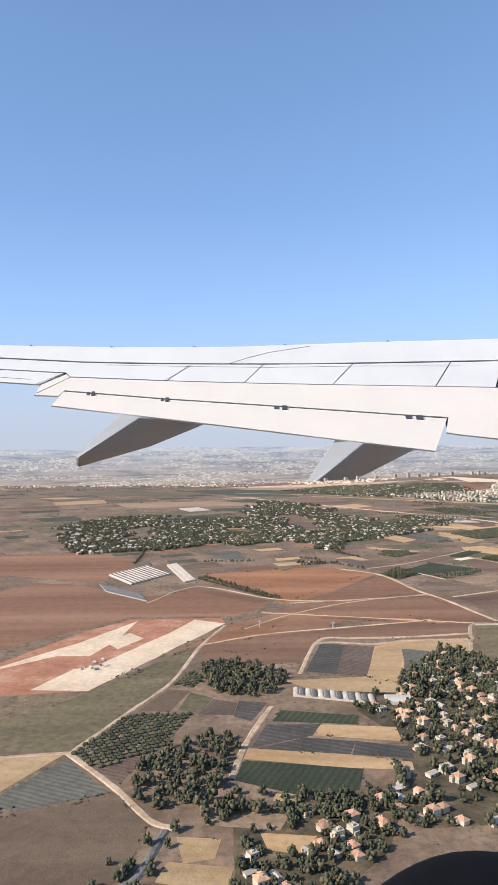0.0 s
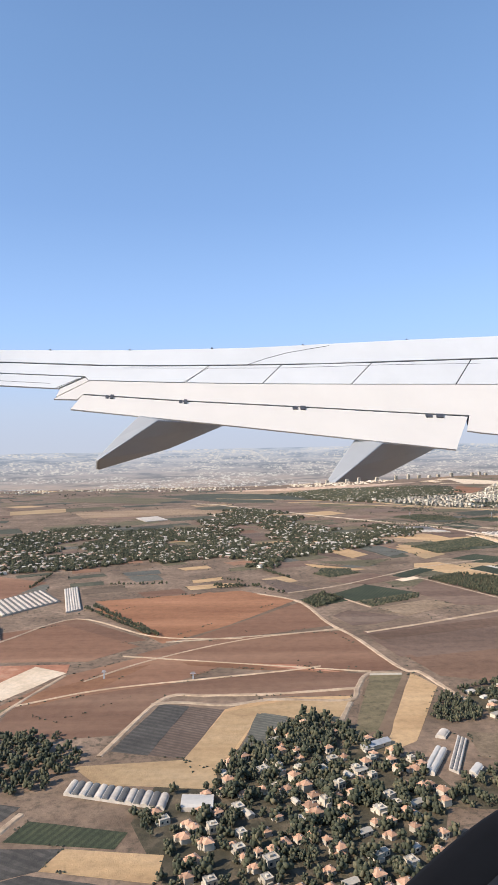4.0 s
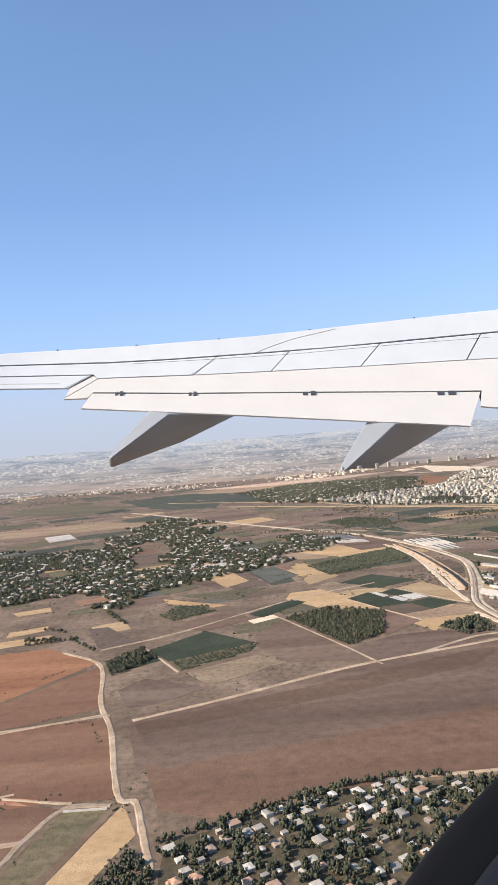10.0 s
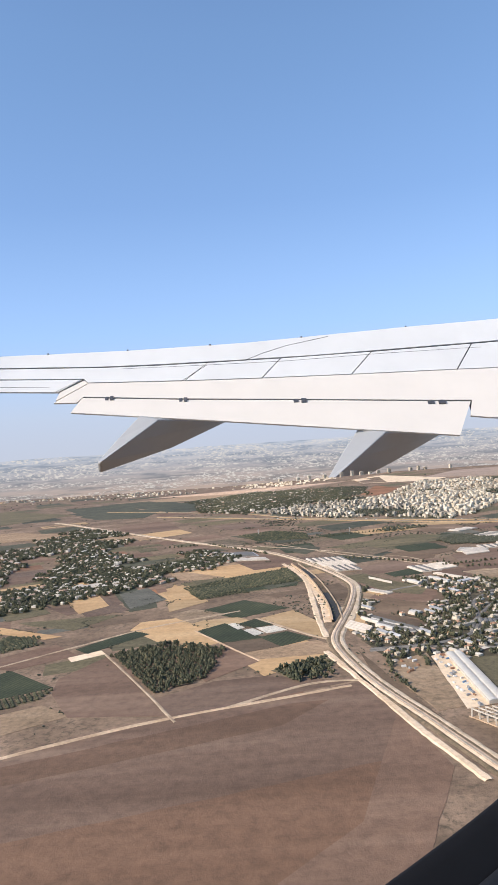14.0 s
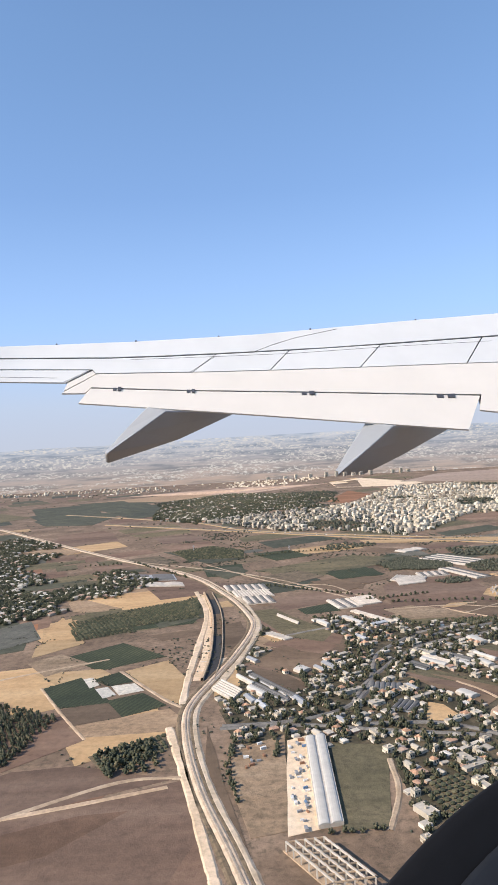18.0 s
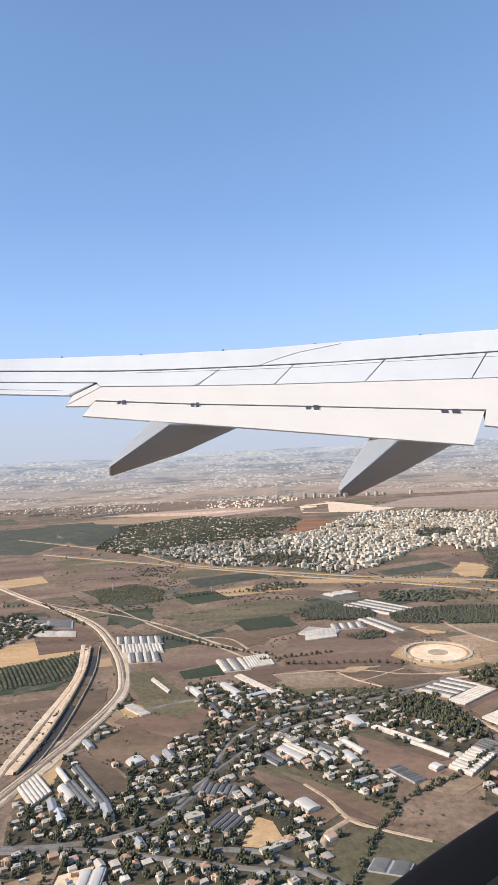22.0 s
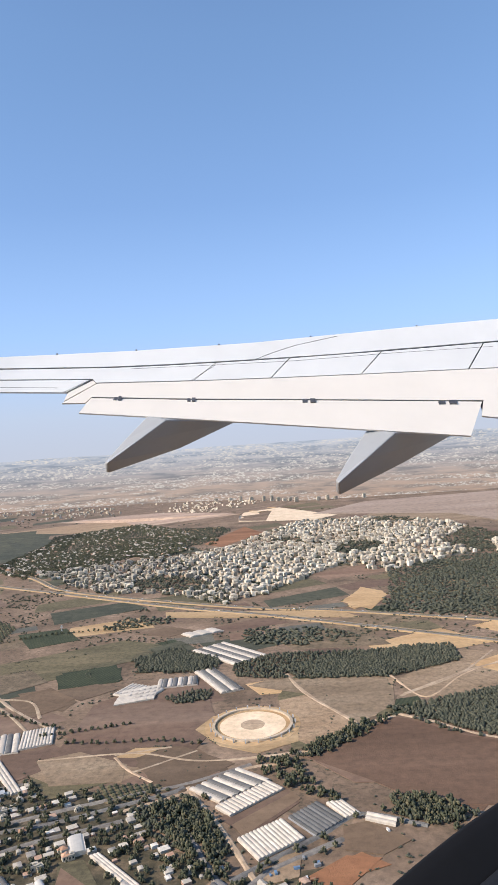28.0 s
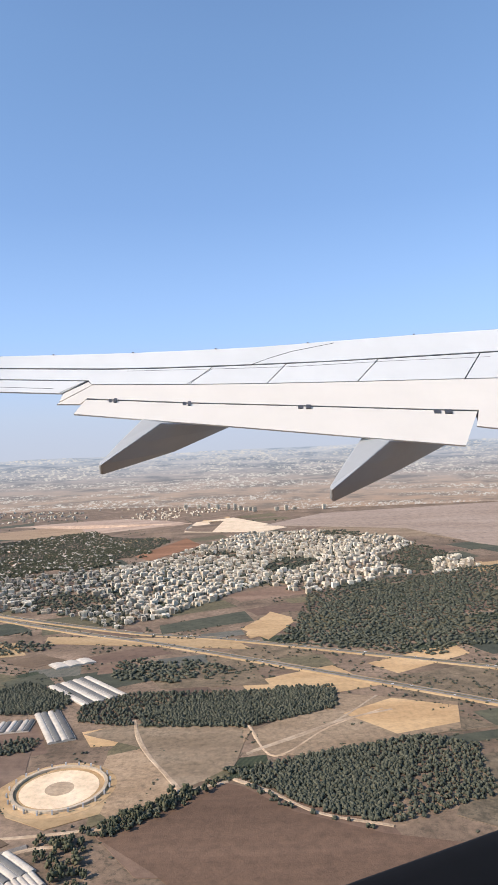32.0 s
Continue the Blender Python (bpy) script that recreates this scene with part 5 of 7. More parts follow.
def blocked(x, y, margin=0.12, fields=True):
    for wide, (ax, ay), (bx, by) in near_tracks(x, y):
        dx, dy = bx - ax, by - ay
        t = max(0, min(1, ((x - ax) * dx + (y - ay) * dy) / (dx * dx + dy * dy + 1e-9)))
        if math.hypot(ax + t * dx - x, ay + t * dy - y) < wide / 2 + margin:
            return True
    for kind, corners in FIELDS[len(PLOTS):]:
        PLOTS.append((kind, corners, min(c[0] for c in corners), max(c[0] for c in corners), min(c[1] for c in corners), max(c[1] for c in corners)))
    return fields and any(x0 <= x <= x1 and y0 <= y <= y1 and k not in ("scrub", "garden") and inside(x, y, c) for k, c, x0, x1, y0, y1 in PLOTS)


def claim(x, y, cell):
    key = (round(x / cell), round(y / cell), cell)
    if key in taken:
        return False
    taken.add(key)
    return True


def cells(poly, step, turn, jitter):
    cx, cy = sum(p[0] for p in poly) / len(poly), sum(p[1] for p in poly) / len(poly)
    r = max(math.dist(p, (cx, cy)) for p in poly)
    k = int(r / step) + 1
    c, s = math.cos(turn), math.sin(turn)
    for i in range(-k, k + 1):
        for j in range(-k, k + 1):
            u, v = (i + random.uniform(-jitter, jitter)) * step, (j + random.uniform(-jitter, jitter)) * step
            x, y = cx + c * u - s * v, cy + s * u + c * v
            if inside(x, y, poly):
                yield x, y


# ---- houses ----
def house_kind(label, wide, deep, high, roof_kind, category="house"):
    w, d = wide / 2, deep / 2
    walls, more = [box(-w, w, -d, d, -0.02, high)], []
    if roof_kind == "hip":
        ax, ay, ah = w * 0.1, d * 1.75, high * 0.82
        walls += [box(ax, w * 0.96, d - 0.01, ay, -0.02, ah), box(-w * 0.7, -w * 0.2, -d - 0.09, -d, -0.02, 0.06)]
        o = 0.02
        more = [([(ax - o, d * 0.5, ah), (w * 0.96 + o, d * 0.5, ah), (w * 0.96 + o, ay + o, ah), (ax - o, ay + o, ah), ((ax + w * 0.96) / 2, d * 0.5, ah + 0.09), ((ax + w * 0.96) / 2, ay - 0.1, ah + 0.09)], [(3, 0, 4, 5), (1, 2, 5, 4), (2, 3, 5)])]
    elif roof_kind == "flat" and category == "house":
        walls += [box(-w * 1.35, -w, -d * 0.6, d * 0.7, -0.02, high * 0.55), box(w * 0.2, w * 1.2, d, d * 1.35, -0.02, high * 0.5)]
    parts = [("wall", joined(*walls), PLASTER)]
    if roof_kind == "hip":
        e, r = 0.03, min(w, d)
        v = [(-w - e, -d - e, high), (w + e, -d - e, high), (w + e, d + e, high), (-w - e, d + e, high), (-w + r * 0.9, 0, high + r * 0.62), (w - r * 0.9, 0, high + r * 0.62)]
        parts.append(("roof", joined((v, [(0, 1, 5, 4), (1, 2, 5), (2, 3, 4, 5), (3, 0, 4), (3, 2, 1, 0)]), *more), TILE_ROOF))
        parts.append(("water_heater", box(w * 0.1, w * 0.3, -d * 0.45, -d * 0.2, high + 0.02, high + 0.13), FLAT_ROOF))
    elif roof_kind == "gable":
        e = 0.02
        v = [(-w - e, -d - e, high), (w + e, -d - e, high), (w + e, d + e, high), (-w - e, d + e, high), (-w - e, 0, high + d * 0.45), (w + e, 0, high + d * 0.45)]
        parts.append(("roof", (v, [(0, 1, 5, 4), (1, 2, 5), (2, 3, 4, 5), (3, 0, 4), (3, 2, 1, 0)]), FLAT_ROOF if category == "house" else GREY_ROOF))
    else:
        parts.append(("roof", joined(box(-w, w, -d, d, high, high + 0.012), box(-w, w, -d, -d + 0.02, high, high + 0.035), box(-w, w, d - 0.02, d, high, high + 0.035), box(-w, -w + 0.02, -d, d, high, high + 0.035), box(w - 0.02, w, -d, d, high, high + 0.035)), FLAT_ROOF))
        parts.append(("stair_head", box(-0.08, 0.06, -0.05, 0.07, high + 0.012, high + 0.1), PLASTER))
    for x in (-w * 0.5, w * 0.45):
        parts.append(("window", box(x - 0.045, x + 0.045, -d - 0.006, -d + 0.01, high * 0.35, high * 0.75), GLASS_DARK))
    return label, category, [(n, mesh_of(n, *s, mt)) for n, s, mt in parts]


HOUSES = [
    house_kind("cream plastered house with a terracotta hipped roof", 0.52, 0.42, 0.22, "hip"),
    house_kind("two-storey cream house with a terracotta hipped roof", 0.42, 0.40, 0.30, "hip"),
    house_kind("white flat-roofed village house with a parapet", 0.50, 0.44, 0.25, "flat"),
    house_kind("white flat-roofed two-storey house with a stair head", 0.40, 0.38, 0.32, "flat"),
    house_kind("low white house with a pale gabled roof", 0.62, 0.36, 0.18, "gable"),
]
SHEDS = [
    house_kind("long farm shed with a grey sheet roof", 1.5, 0.5, 0.2, "gable", "shed"),
    house_kind("broad white flat-roofed packing shed", 1.1, 0.7, 0.24, "flat", "shed"),
    house_kind("long white farm store with a flat roof", 1.7, 0.42, 0.2, "flat", "shed"),
]
count = {"house": 0, "block": 0, "near": 0, "off": 0}
stuff_huts, stuff_blocks = [], []


def building(kind, x, y, turn, size=1.0, group="village houses"):
    label, category, meshes = kind
    ob = new(category, meshes[0][1])
    ob.matrix_world = Matrix.Translation((x, y, 0)) @ Matrix.Rotation(turn, 4, "Z") @ Matrix.Diagonal((size, size, size, 1))
    tagged(ob, label, category, group)
    for name, me in meshes[1:]:
        p = new(name, me)
        p.parent = ob
    count["house"] += 1


def village(*poly, turn=0.5, step=0.66, share=0.7, shed=0.2, wooded=False):
    poly = list(poly)
    # floor coloured darker to merge with the trees' shade
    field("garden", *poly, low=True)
    for x, y in cells(poly, step, turn, 0.22):
        if not claim(x, y, 0.6) or blocked(x, y, 0.24):
            continue
        roll = random.random()
        if roll < share:
            near = y < 48
            if count["near" if near else "off"] > (200 if near else 190) or (not near and random.random() < 0.55):
                stuff_huts.append((x, y, 0, turn + random.choice((0, math.pi / 2)), random.uniform(0.2, 0.52), random.uniform(0.1, 0.19)))
            else:
                count["near" if near else "off"] += 1
                kind = random.choice(SHEDS) if random.random() < (0.04 if y < 48 else shed) else random.choice(HOUSES + HOUSES[:2] if near else HOUSES + HOUSES[2:])
                building(kind, x, y, turn + random.choice((0, math.pi / 2)) + random.uniform(-0.12, 0.12), random.uniform(0.6, 0.95) if near else random.uniform(0.55, 0.9))
        leafy = y < 46
        for _ in range(random.choice((1, 2, 3, 4, 5)) if wooded and noise.noise((x * 0.35, y * 0.35, 7)) > 0.05 else random.choice((0, 1, 1, 2)) if wooded else random.choice((1, 2, 3, 4)) if leafy else random.choice((1, 1, 2, 3))):
            a, r = random.uniform(0, 6.28), random.uniform(0.3, 0.52) if roll < share else random.uniform(0, 0.5)
            tx, ty = x + r * math.cos(a), y + r * math.sin(a)
            if not blocked(tx, ty, 0.06):
                tree(tx, ty, random.choice((0.22, 0.3, 0.38, 0.5)) * random.uniform(0.85, 1.15) if wooded else random.uniform(0.22, 0.42) if leafy else random.uniform(0.2, 0.38), near=random.random() < 0.16)


def hamlet(*poly):
    """Scattered houses under many trees."""
    village(*poly, step=0.6, share=0.2)


def leafyvillage(*poly):
    """Houses half hidden under large garden trees."""
    village(*poly, step=0.7, share=0.6, shed=0.12, wooded=True)


def farvillage(*poly):
    poly = list(poly)
    for x, y in cells(poly, 0.8, 0.6, 0.45):
        if not claim(x, y, 0.7) or blocked(x, y, 0.2, False):
            continue
        if noise.noise((x * 0.13, y * 0.13, 4)) > 0.28:
            continue
        if random.random() < 0.6:
            stuff_huts.append((x, y, 0, random.uniform(0, 3), random.uniform(0.32, 0.8), random.uniform(0.2, 0.36)))
        for _ in range(random.choice((3, 4, 5, 5))):
            stuff_trees.append((x + random.uniform(-0.6, 0.6), y + random.uniform(-0.6, 0.6), 0, random.uniform(0, 6.28), random.uniform(0.3, 0.62), random.uniform(0.26, 0.46)))


def forest(*poly, step=0.27, size=0.28):
    far = sum(p[1] for p in poly) / len(poly) > 110
    if far:
        step, size = 0.5, 0.5
    for x, y in cells(list(poly), step, 0.4, 0.48):
        if random.random() < 0.86 and not blocked(x, y, 0.1, False):
            (stuff_farpines if far else stuff_pines).append((x, y, 0, random.uniform(0, 6.28), size * random.uniform(0.65, 1.3), size * random.uniform(0.7, 1.15) * (0.6 if far else 1)))


def orchardwood(*poly):
    """A close-planted plot of low dark trees."""
    for x, y in cells(list(poly), 0.3, ROW, 0.25):
        if random.random() < 0.93 and not blocked(x, y, 0.08, False):
            tree(x, y, random.uniform(0.24, 0.36))


def grove(*poly):
    for x, y in cells(list(poly), 0.42, 0.4, 0.45):
        if random.random() < 0.8 and not blocked(x, y, 0.08, False):
            tree(x, y, random.uniform(0.28, 0.54), near=random.random() < 0.22)


def block_kind(label, wide, deep, floors):
    w, d, h = wide / 2, deep / 2, floors * 0.13
    pieces = [box(-w, w, -d, d, -0.02, h), box(-w * 1.12, -w * 0.3, -d * 1.14, -d, 0.1, h * 0.92), box(w * 0.35, w * 1.1, d, d * 1.16, 0.1, h * 0.9)]
    bands = [joined(box(-w * 0.9, w * 0.9, -d - 0.012, -d + 0.01, 0.05 + 0.13 * k, 0.11 + 0.13 * k), box(-w - 0.012, -w + 0.01, -d * 0.8, d * 0.8, 0.05 + 0.13 * k, 0.11 + 0.13 * k)) for k in range(0, floors, max(1, floors // 5))]
    head = joined(box(-w * 0.3, w * 0.25, -d * 0.3, d * 0.3, h, h + 0.14), box(-w, w, -d, -d + 0.03, h, h + 0.04), box(-w, -w + 0.03, -d, d, h, h + 0.04))
    return label, "apartment block", [("wall", mesh_of("wall", *joined(*pieces), PLASTER)), *(("window_band", mesh_of("window_band", *s, GLASS_DARK)) for s in bands), ("roof_house", mesh_of("roof_house", *head, FLAT_ROOF))]


BLOCKS = [
    block_kind("four-storey cream apartment block in the hill town", 0.95, 0.8, 4),
    block_kind("three-storey pale stone apartment block", 1.2, 0.75, 3),
    block_kind("six-storey pale apartment block with a roof house", 0.9, 0.9, 6),
    block_kind("two-storey white terrace in the hill town", 1.6, 0.6, 2),
]
TOWERS = [block_kind("tall white apartment tower on the skyline", 1.5, 1.3, 20), block_kind("pale residential tower on the far ridge", 1.8, 1.4, 15)]
HUT = joined(box(-0.5, 0.5, -0.4, 0.4, 0, 0.8), ([(-0.5, -0.4, 0.8), (0.5, -0.4, 0.8), (0.5, 0.4, 0.8), (-0.5, 0.4, 0.8), (-0.4, 0, 1.0), (0.4, 0, 1.0)], [(0, 1, 5, 4), (1, 2, 5), (2, 3, 4, 5), (3, 0, 4)]))
BLOCK_FAR = joined(box(-0.5, 0.5, -0.42, 0.42, 0, 1), box(-0.2, 0.15, -0.2, 0.2, 1, 1.15), box(-0.55, -0.1, -0.5, -0.42, 0.1, 0.92))


def town(*poly):
    poly = list(poly)
    for x, y in cells(poly, 0.95, 0.35, 0.4):
        if not claim(x, y, 0.7) or blocked(x, y, 0.4, False):
            continue
        if random.random() < 0.12:
            continue
        patch = noise.noise((x * 0.09, y * 0.09, 1.7))
        if patch > 0.34:
            for _ in range(4):
                stuff_farpines.append((x + random.uniform(-0.5, 0.5), y + random.uniform(-0.5, 0.5), 0, random.uniform(0, 6.28), random.uniform(0.3, 0.6), random.uniform(0.25, 0.42)))
            continue
        turn = 0.35 + random.choice((0, math.pi / 2)) + 0.4 * noise.noise((x * 0.04, y * 0.04, 0))
        if count["block"] < 280 and y < 170 and random.random() < 0.75:
            label, category, meshes = random.choice(BLOCKS)
            ob = new("apartment_block", meshes[0][1])
            ob.matrix_world = Matrix.Translation((x, y, 0)) @ Matrix.Rotation(turn, 4, "Z") @ Matrix.Diagonal((0.52, 0.52, random.uniform(0.5, 0.95), 1))
            tagged(ob, label, category, "hill town blocks")
            for name, me in meshes[1:]:
                new(name, me).parent = ob
            count["block"] += 1
        else:
            stuff_blocks.append((x, y, 0, turn, random.uniform(0.4, 0.8), random.uniform(0.2, 0.62)))
        for _ in range(random.choice((1, 1, 2, 3))):
            stuff_farpines.append((x + random.uniform(-0.6, 0.6), y + random.uniform(-0.6, 0.6), 0, random.uniform(0, 6.28), random.uniform(0.35, 0.75), random.uniform(0.26, 0.5)))


# ---- greenhouses and long roofs ----
GH = {"light": (GH_LIGHT, "greenhouse with clouded pale film roofs", "greenhouse"), "dark": (GH_DARK, "long roof carrying dark panels in rows", "greenhouse"), "striped": (GH_LIGHT, "greenhouse with alternating pale and dark roof bays", "greenhouse"), "white": (GH_WHITE, "long white-roofed farm building", "farm building")}
HOUSES_LONG = []


def greenhouse(kind, bays, a, b, c):
    """Bays with rounded ridges from a towards b, set side by side towards c."""
    material, label, category = GH[kind]
    a, u, v = Vector((*a, 0)), Vector((b[0] - a[0], b[1] - a[1], 0)), Vector((c[0] - a[0], c[1] - a[1], 0))
    if u.cross(v).z < 0:
        a, u = a + u, -u
    long, wide = u.length, v.length / bays
    high = 0.12 if kind != "white" else 0.2
    base = joined(box(0, 1, 0, 1, -0.02, high * 0.8))
    skew = Matrix(((u.x, v.x, 0, a.x), (u.y, v.y, 0, a.y), (0, 0, 1, 0), (0, 0, 0, 1)))
    mid = skew @ Vector((0.5, 0.5, 0))
    put = lambda pts: [tuple(skew @ Vector(p) - mid) for p in pts]  # noqa: E731
    ob = new(category.replace(" ", "_"), mesh_of("wall", put(base[0]), base[1], GREY_ROOF if kind == "dark" else GH_LIGHT))
    ob.location = mid
    tagged(ob, label, category, "greenhouses")
    HOUSES_LONG.append([tuple((skew @ Vector(p)).to_2d()) for p in ((-0.05, -0.05, 0), (1.05, -0.05, 0), (1.05, 1.05, 0), (-0.05, 1.05, 0))])
    FIELDS.append(("roof", HOUSES_LONG[-1]))
    gap = 0.06
    rise = min(0.07, wide * 0.22)
    arc = [(0.0, 0.0), (0.12, 0.62), (0.3, 0.92), (0.5, 1.0), (0.7, 0.92), (0.88, 0.62), (1.0, 0.0)]
    for k in range(bays):
        verts = []
        for end in (0.0, 1.0):
            for f, h in arc:
                verts.append((end, (k + gap + f * (1 - 2 * gap)) / bays, high * 0.8 + rise * h))
        q = len(arc)
        faces = [(i, i + 1, i + 1 + q, i + q) for i in range(q - 1)] + [tuple(range(q - 1, -1, -1)), tuple(range(q, 2 * q))]
        p = part("roof_bay", put(verts), faces, GH_DARK if kind == "striped" and k % 2 else material, ob)


greenhouse("striped", 22, (-12.0, 64.0), (-9.3, 59.5), (-8.7, 68.8))
greenhouse("dark", 4, (-12.2, 59.9), (-8.3, 56.0), (-11.1, 56.7))
greenhouse("light", 6, (-6.8, 68.9), (-4.5, 60.1), (-5.8, 69.9))
greenhouse("striped", 13, (2.6, 32.1), (2.5, 31.1), (6.6, 30.8))
greenhouse("white", 1, (7.1, 30.7), (8.3, 30.6), (7.1, 29.7))
greenhouse("white", 2, (17.7, 34.3), (16.6, 32.2), (18.1, 34.0))
greenhouse("striped", 5, (19.0, 35.5), (17.7, 32.4), (19.3, 35.1))
greenhouse("white", 1, (18.4, 32.0), (18.9, 32.7), (18.6, 31.6))
greenhouse("light", 1, (18.4, 36.2), (18.0, 35.5), (18.8, 36.0))
greenhouse("white", 2, (47.8, 66.1), (47.8, 58.3), (48.8, 66.3))
greenhouse("striped", 12, (42.1, 100.7), (42.6, 98.5), (46.1, 100.5))
greenhouse("light", 12, (43.0, 98.3), (43.6, 95.9), (46.4, 98.2))
greenhouse("striped", 8, (44.0, 95.7), (44.6, 93.1), (46.5, 95.9))
greenhouse("light", 3, (47.0, 89.0), (48.6, 86.2), (47.1, 89.5))
greenhouse("light", 8, (46.5, 84.4), (45.9, 84.1), (48.0, 82.6))
greenhouse("light", 6, (43.3, 74.9), (44.6, 73.0), (42.7, 73.4))
greenhouse("white", 1, (44.1, 75.3), (45.1, 73.7), (44.3, 75.5))
greenhouse("white", 1, (44.8, 73.2), (45.7, 71.8), (45.1, 73.6))
greenhouse("dark", 2, (44.9, 75.4), (47.5, 71.3), (45.2, 75.8))
greenhouse("dark", 2, (45.1, 73.7), (47.0, 70.9), (45.4, 74.1))
greenhouse("white", 1, (47.7, 75.9), (48.2, 75.2), (48.3, 76.6))
greenhouse("striped", 5, (51.4, 92.9), (52.2, 90.1), (53.4, 93.2))
greenhouse("light", 10, (53.5, 93.4), (54.1, 90.7), (55.4, 94.1))
greenhouse("light", 3, (53.0, 89.1), (55.6, 85.2), (53.5, 89.4))
greenhouse("white", 1, (52.0, 87.3), (53.2, 85.2), (52.5, 87.6))
greenhouse("white", 1, (50.0, 86.6), (50.7, 85.2), (50.4, 86.9))
greenhouse("dark", 1, (51.4, 83.9), (52.0, 82.2), (51.8, 84.0))
greenhouse("dark", 6, (52.1, 73.2), (51.9, 72.2), (53.9, 72.7))
greenhouse("dark", 4, (53.3, 70.4), (52.6, 69.2), (54.3, 69.8))
greenhouse("dark", 8, (62.0, 74.3), (61.4, 74.0), (63.0, 72.7))
greenhouse("dark", 2, (54.9, 76.0), (55.8, 74.8), (55.4, 76.5))
greenhouse("white", 1, (55.8, 76.6), (57.0, 75.1), (56.2, 77.0))
greenhouse("light", 2, (56.1, 77.3), (57.6, 75.5), (56.6, 77.5))
greenhouse("dark", 2, (57.4, 77.7), (58.8, 76.0), (57.8, 78.0))
greenhouse("white", 1, (59.4, 77.3), (60.3, 75.8), (59.7, 77.5))
greenhouse("white", 1, (58.0, 75.7), (58.4, 74.8), (58.3, 76.1))
greenhouse("white", 1, (59.2, 75.9), (59.6, 74.8), (59.7, 76.1))
greenhouse("white", 1, (59.9, 80.6), (60.4, 79.2), (60.6, 80.9))
greenhouse("light", 3, (61.3, 79.2), (63.6, 76.7), (61.7, 79.4))
greenhouse("light", 1, (63.1, 76.9), (64.7, 75.0), (63.3, 77.2))
greenhouse("white", 1, (56.5, 70.9), (57.1, 70.0), (57.1, 71.3))
greenhouse("white", 1, (63.4, 73.9), (63.7, 73.5), (63.9, 74.3))
greenhouse("striped", 9, (65.2, 84.7), (66.9, 83.2), (67.8, 86.8))
greenhouse("light", 14, (66.7, 82.8), (67.5, 81.9), (69.4, 85.2))
greenhouse("light", 12, (67.9, 79.9), (68.9, 78.2), (70.0, 81.4))
greenhouse("dark", 8, (70.3, 81.5), (71.5, 79.8), (71.8, 82.8))
greenhouse("light", 4, (72.2, 82.6), (73.0, 81.2), (73.0, 82.9))
greenhouse("light", 10, (58.1, 99.4), (59.1, 101.4), (60.8, 97.9))
greenhouse("striped", 8, (61.2, 100.1), (61.1, 101.9), (64.2, 100.5))
greenhouse("striped", 4, (63.7, 103.3), (66.1, 98.4), (65.3, 103.9))
greenhouse("striped", 7, (63.0, 108.8), (66.8, 104.5), (65.7, 110.9))
greenhouse("light", 3, (61.4, 114.3), (62.4, 113.1), (64.4, 115.8))
greenhouse("light", 8, (64.4, 73.9), (65.3, 72.9), (66.3, 76.1))
greenhouse("dark", 5, (66.3, 76.1), (67.2, 75.0), (67.3, 77.0))
greenhouse("light", 4, (58.7, 100.0), (61.4, 100.9), (58.6, 97.2))
greenhouse("light", 3, (67.5, 73.0), (68.7, 71.7), (68.3, 73.4))
greenhouse("dark", 3, (29.4, 105.9), (28.7, 108.7), (37.1, 104.8))
greenhouse("light", 4, (30.5, 102.9), (30.1, 104.6), (38.2, 101.7))
greenhouse("dark", 2, (59.1, 65.6), (59.5, 66.4), (60.6, 65.1))
greenhouse("light", 3, (17.8, 92.8), (21.3, 95.6), (18.9, 89.0))
greenhouse("light", 2, (17.2, 91.2), (18.9, 95.0), (18.5, 89.1))
greenhouse("light", 4, (-8.9, 127.2), (-5.5, 129.2), (-6.4, 121.5))
greenhouse("light", 2, (73.9, 81.0), (75.2, 80.3), (74.1, 81.6))

# ---- round sandy riding ring ----
def disc(radius, top, inner=0.0, low=-0.01, steps=48):
    v, f = [], []
    for k in range(steps):
        c, s = math.cos(2 * math.pi * k / steps), math.sin(2 * math.pi * k / steps)
        v += [(radius * c, radius * s, top), (inner * c, inner * s, top), (radius * c, radius * s, low), (inner * c, inner * s, low)]
    for k in range(steps):
        a, b = 4 * k, 4 * ((k + 1) % steps)
        f += [(a, b, b + 1, a + 1), (a, a + 2, b + 2, b)] + ([(a + 1, b + 1, b + 3, a + 3)] if inner else [])
    return v, f


RING_AT, RING_R = (68.44, 92.64), 2.57
ring = new("riding_ring", mesh_of("floor", *disc(RING_R * 0.82, 0.05), SOILS["sand"]))
ring.location = (*RING_AT, 0)
tagged(ring, "round riding ring of pale sand with a raised rim", "riding ring")
FIELDS.append(("ring", [(RING_AT[0] + RING_R * math.cos(k * 0.6283), RING_AT[1] + RING_R * math.sin(k * 0.6283)) for k in range(10)]))
part("outer_bank", *disc(RING_R * 1.18, 0.04, RING_R * 0.8), SOILS["tan"], ring, "bank of straw-coloured earth")
part("rim_wall", *disc(RING_R, 0.16, RING_R * 0.93), ROADS["sandtrack"], ring, "low pale rim wall")
part("middle_patch", *disc(RING_R * 0.3, 0.056), ROADS["track"], ring, "darker trodden middle")
for k in range(22):
    a = 2 * math.pi * k / 22
    v, f = box(-0.04, 0.04, -0.04, 0.04, 0.0, 0.26)
    p = part("fence_post", v, f, GREY_ROOF, ring)
    p.location = (RING_R * 1.05 * math.cos(a), RING_R * 1.05 * math.sin(a), 0)


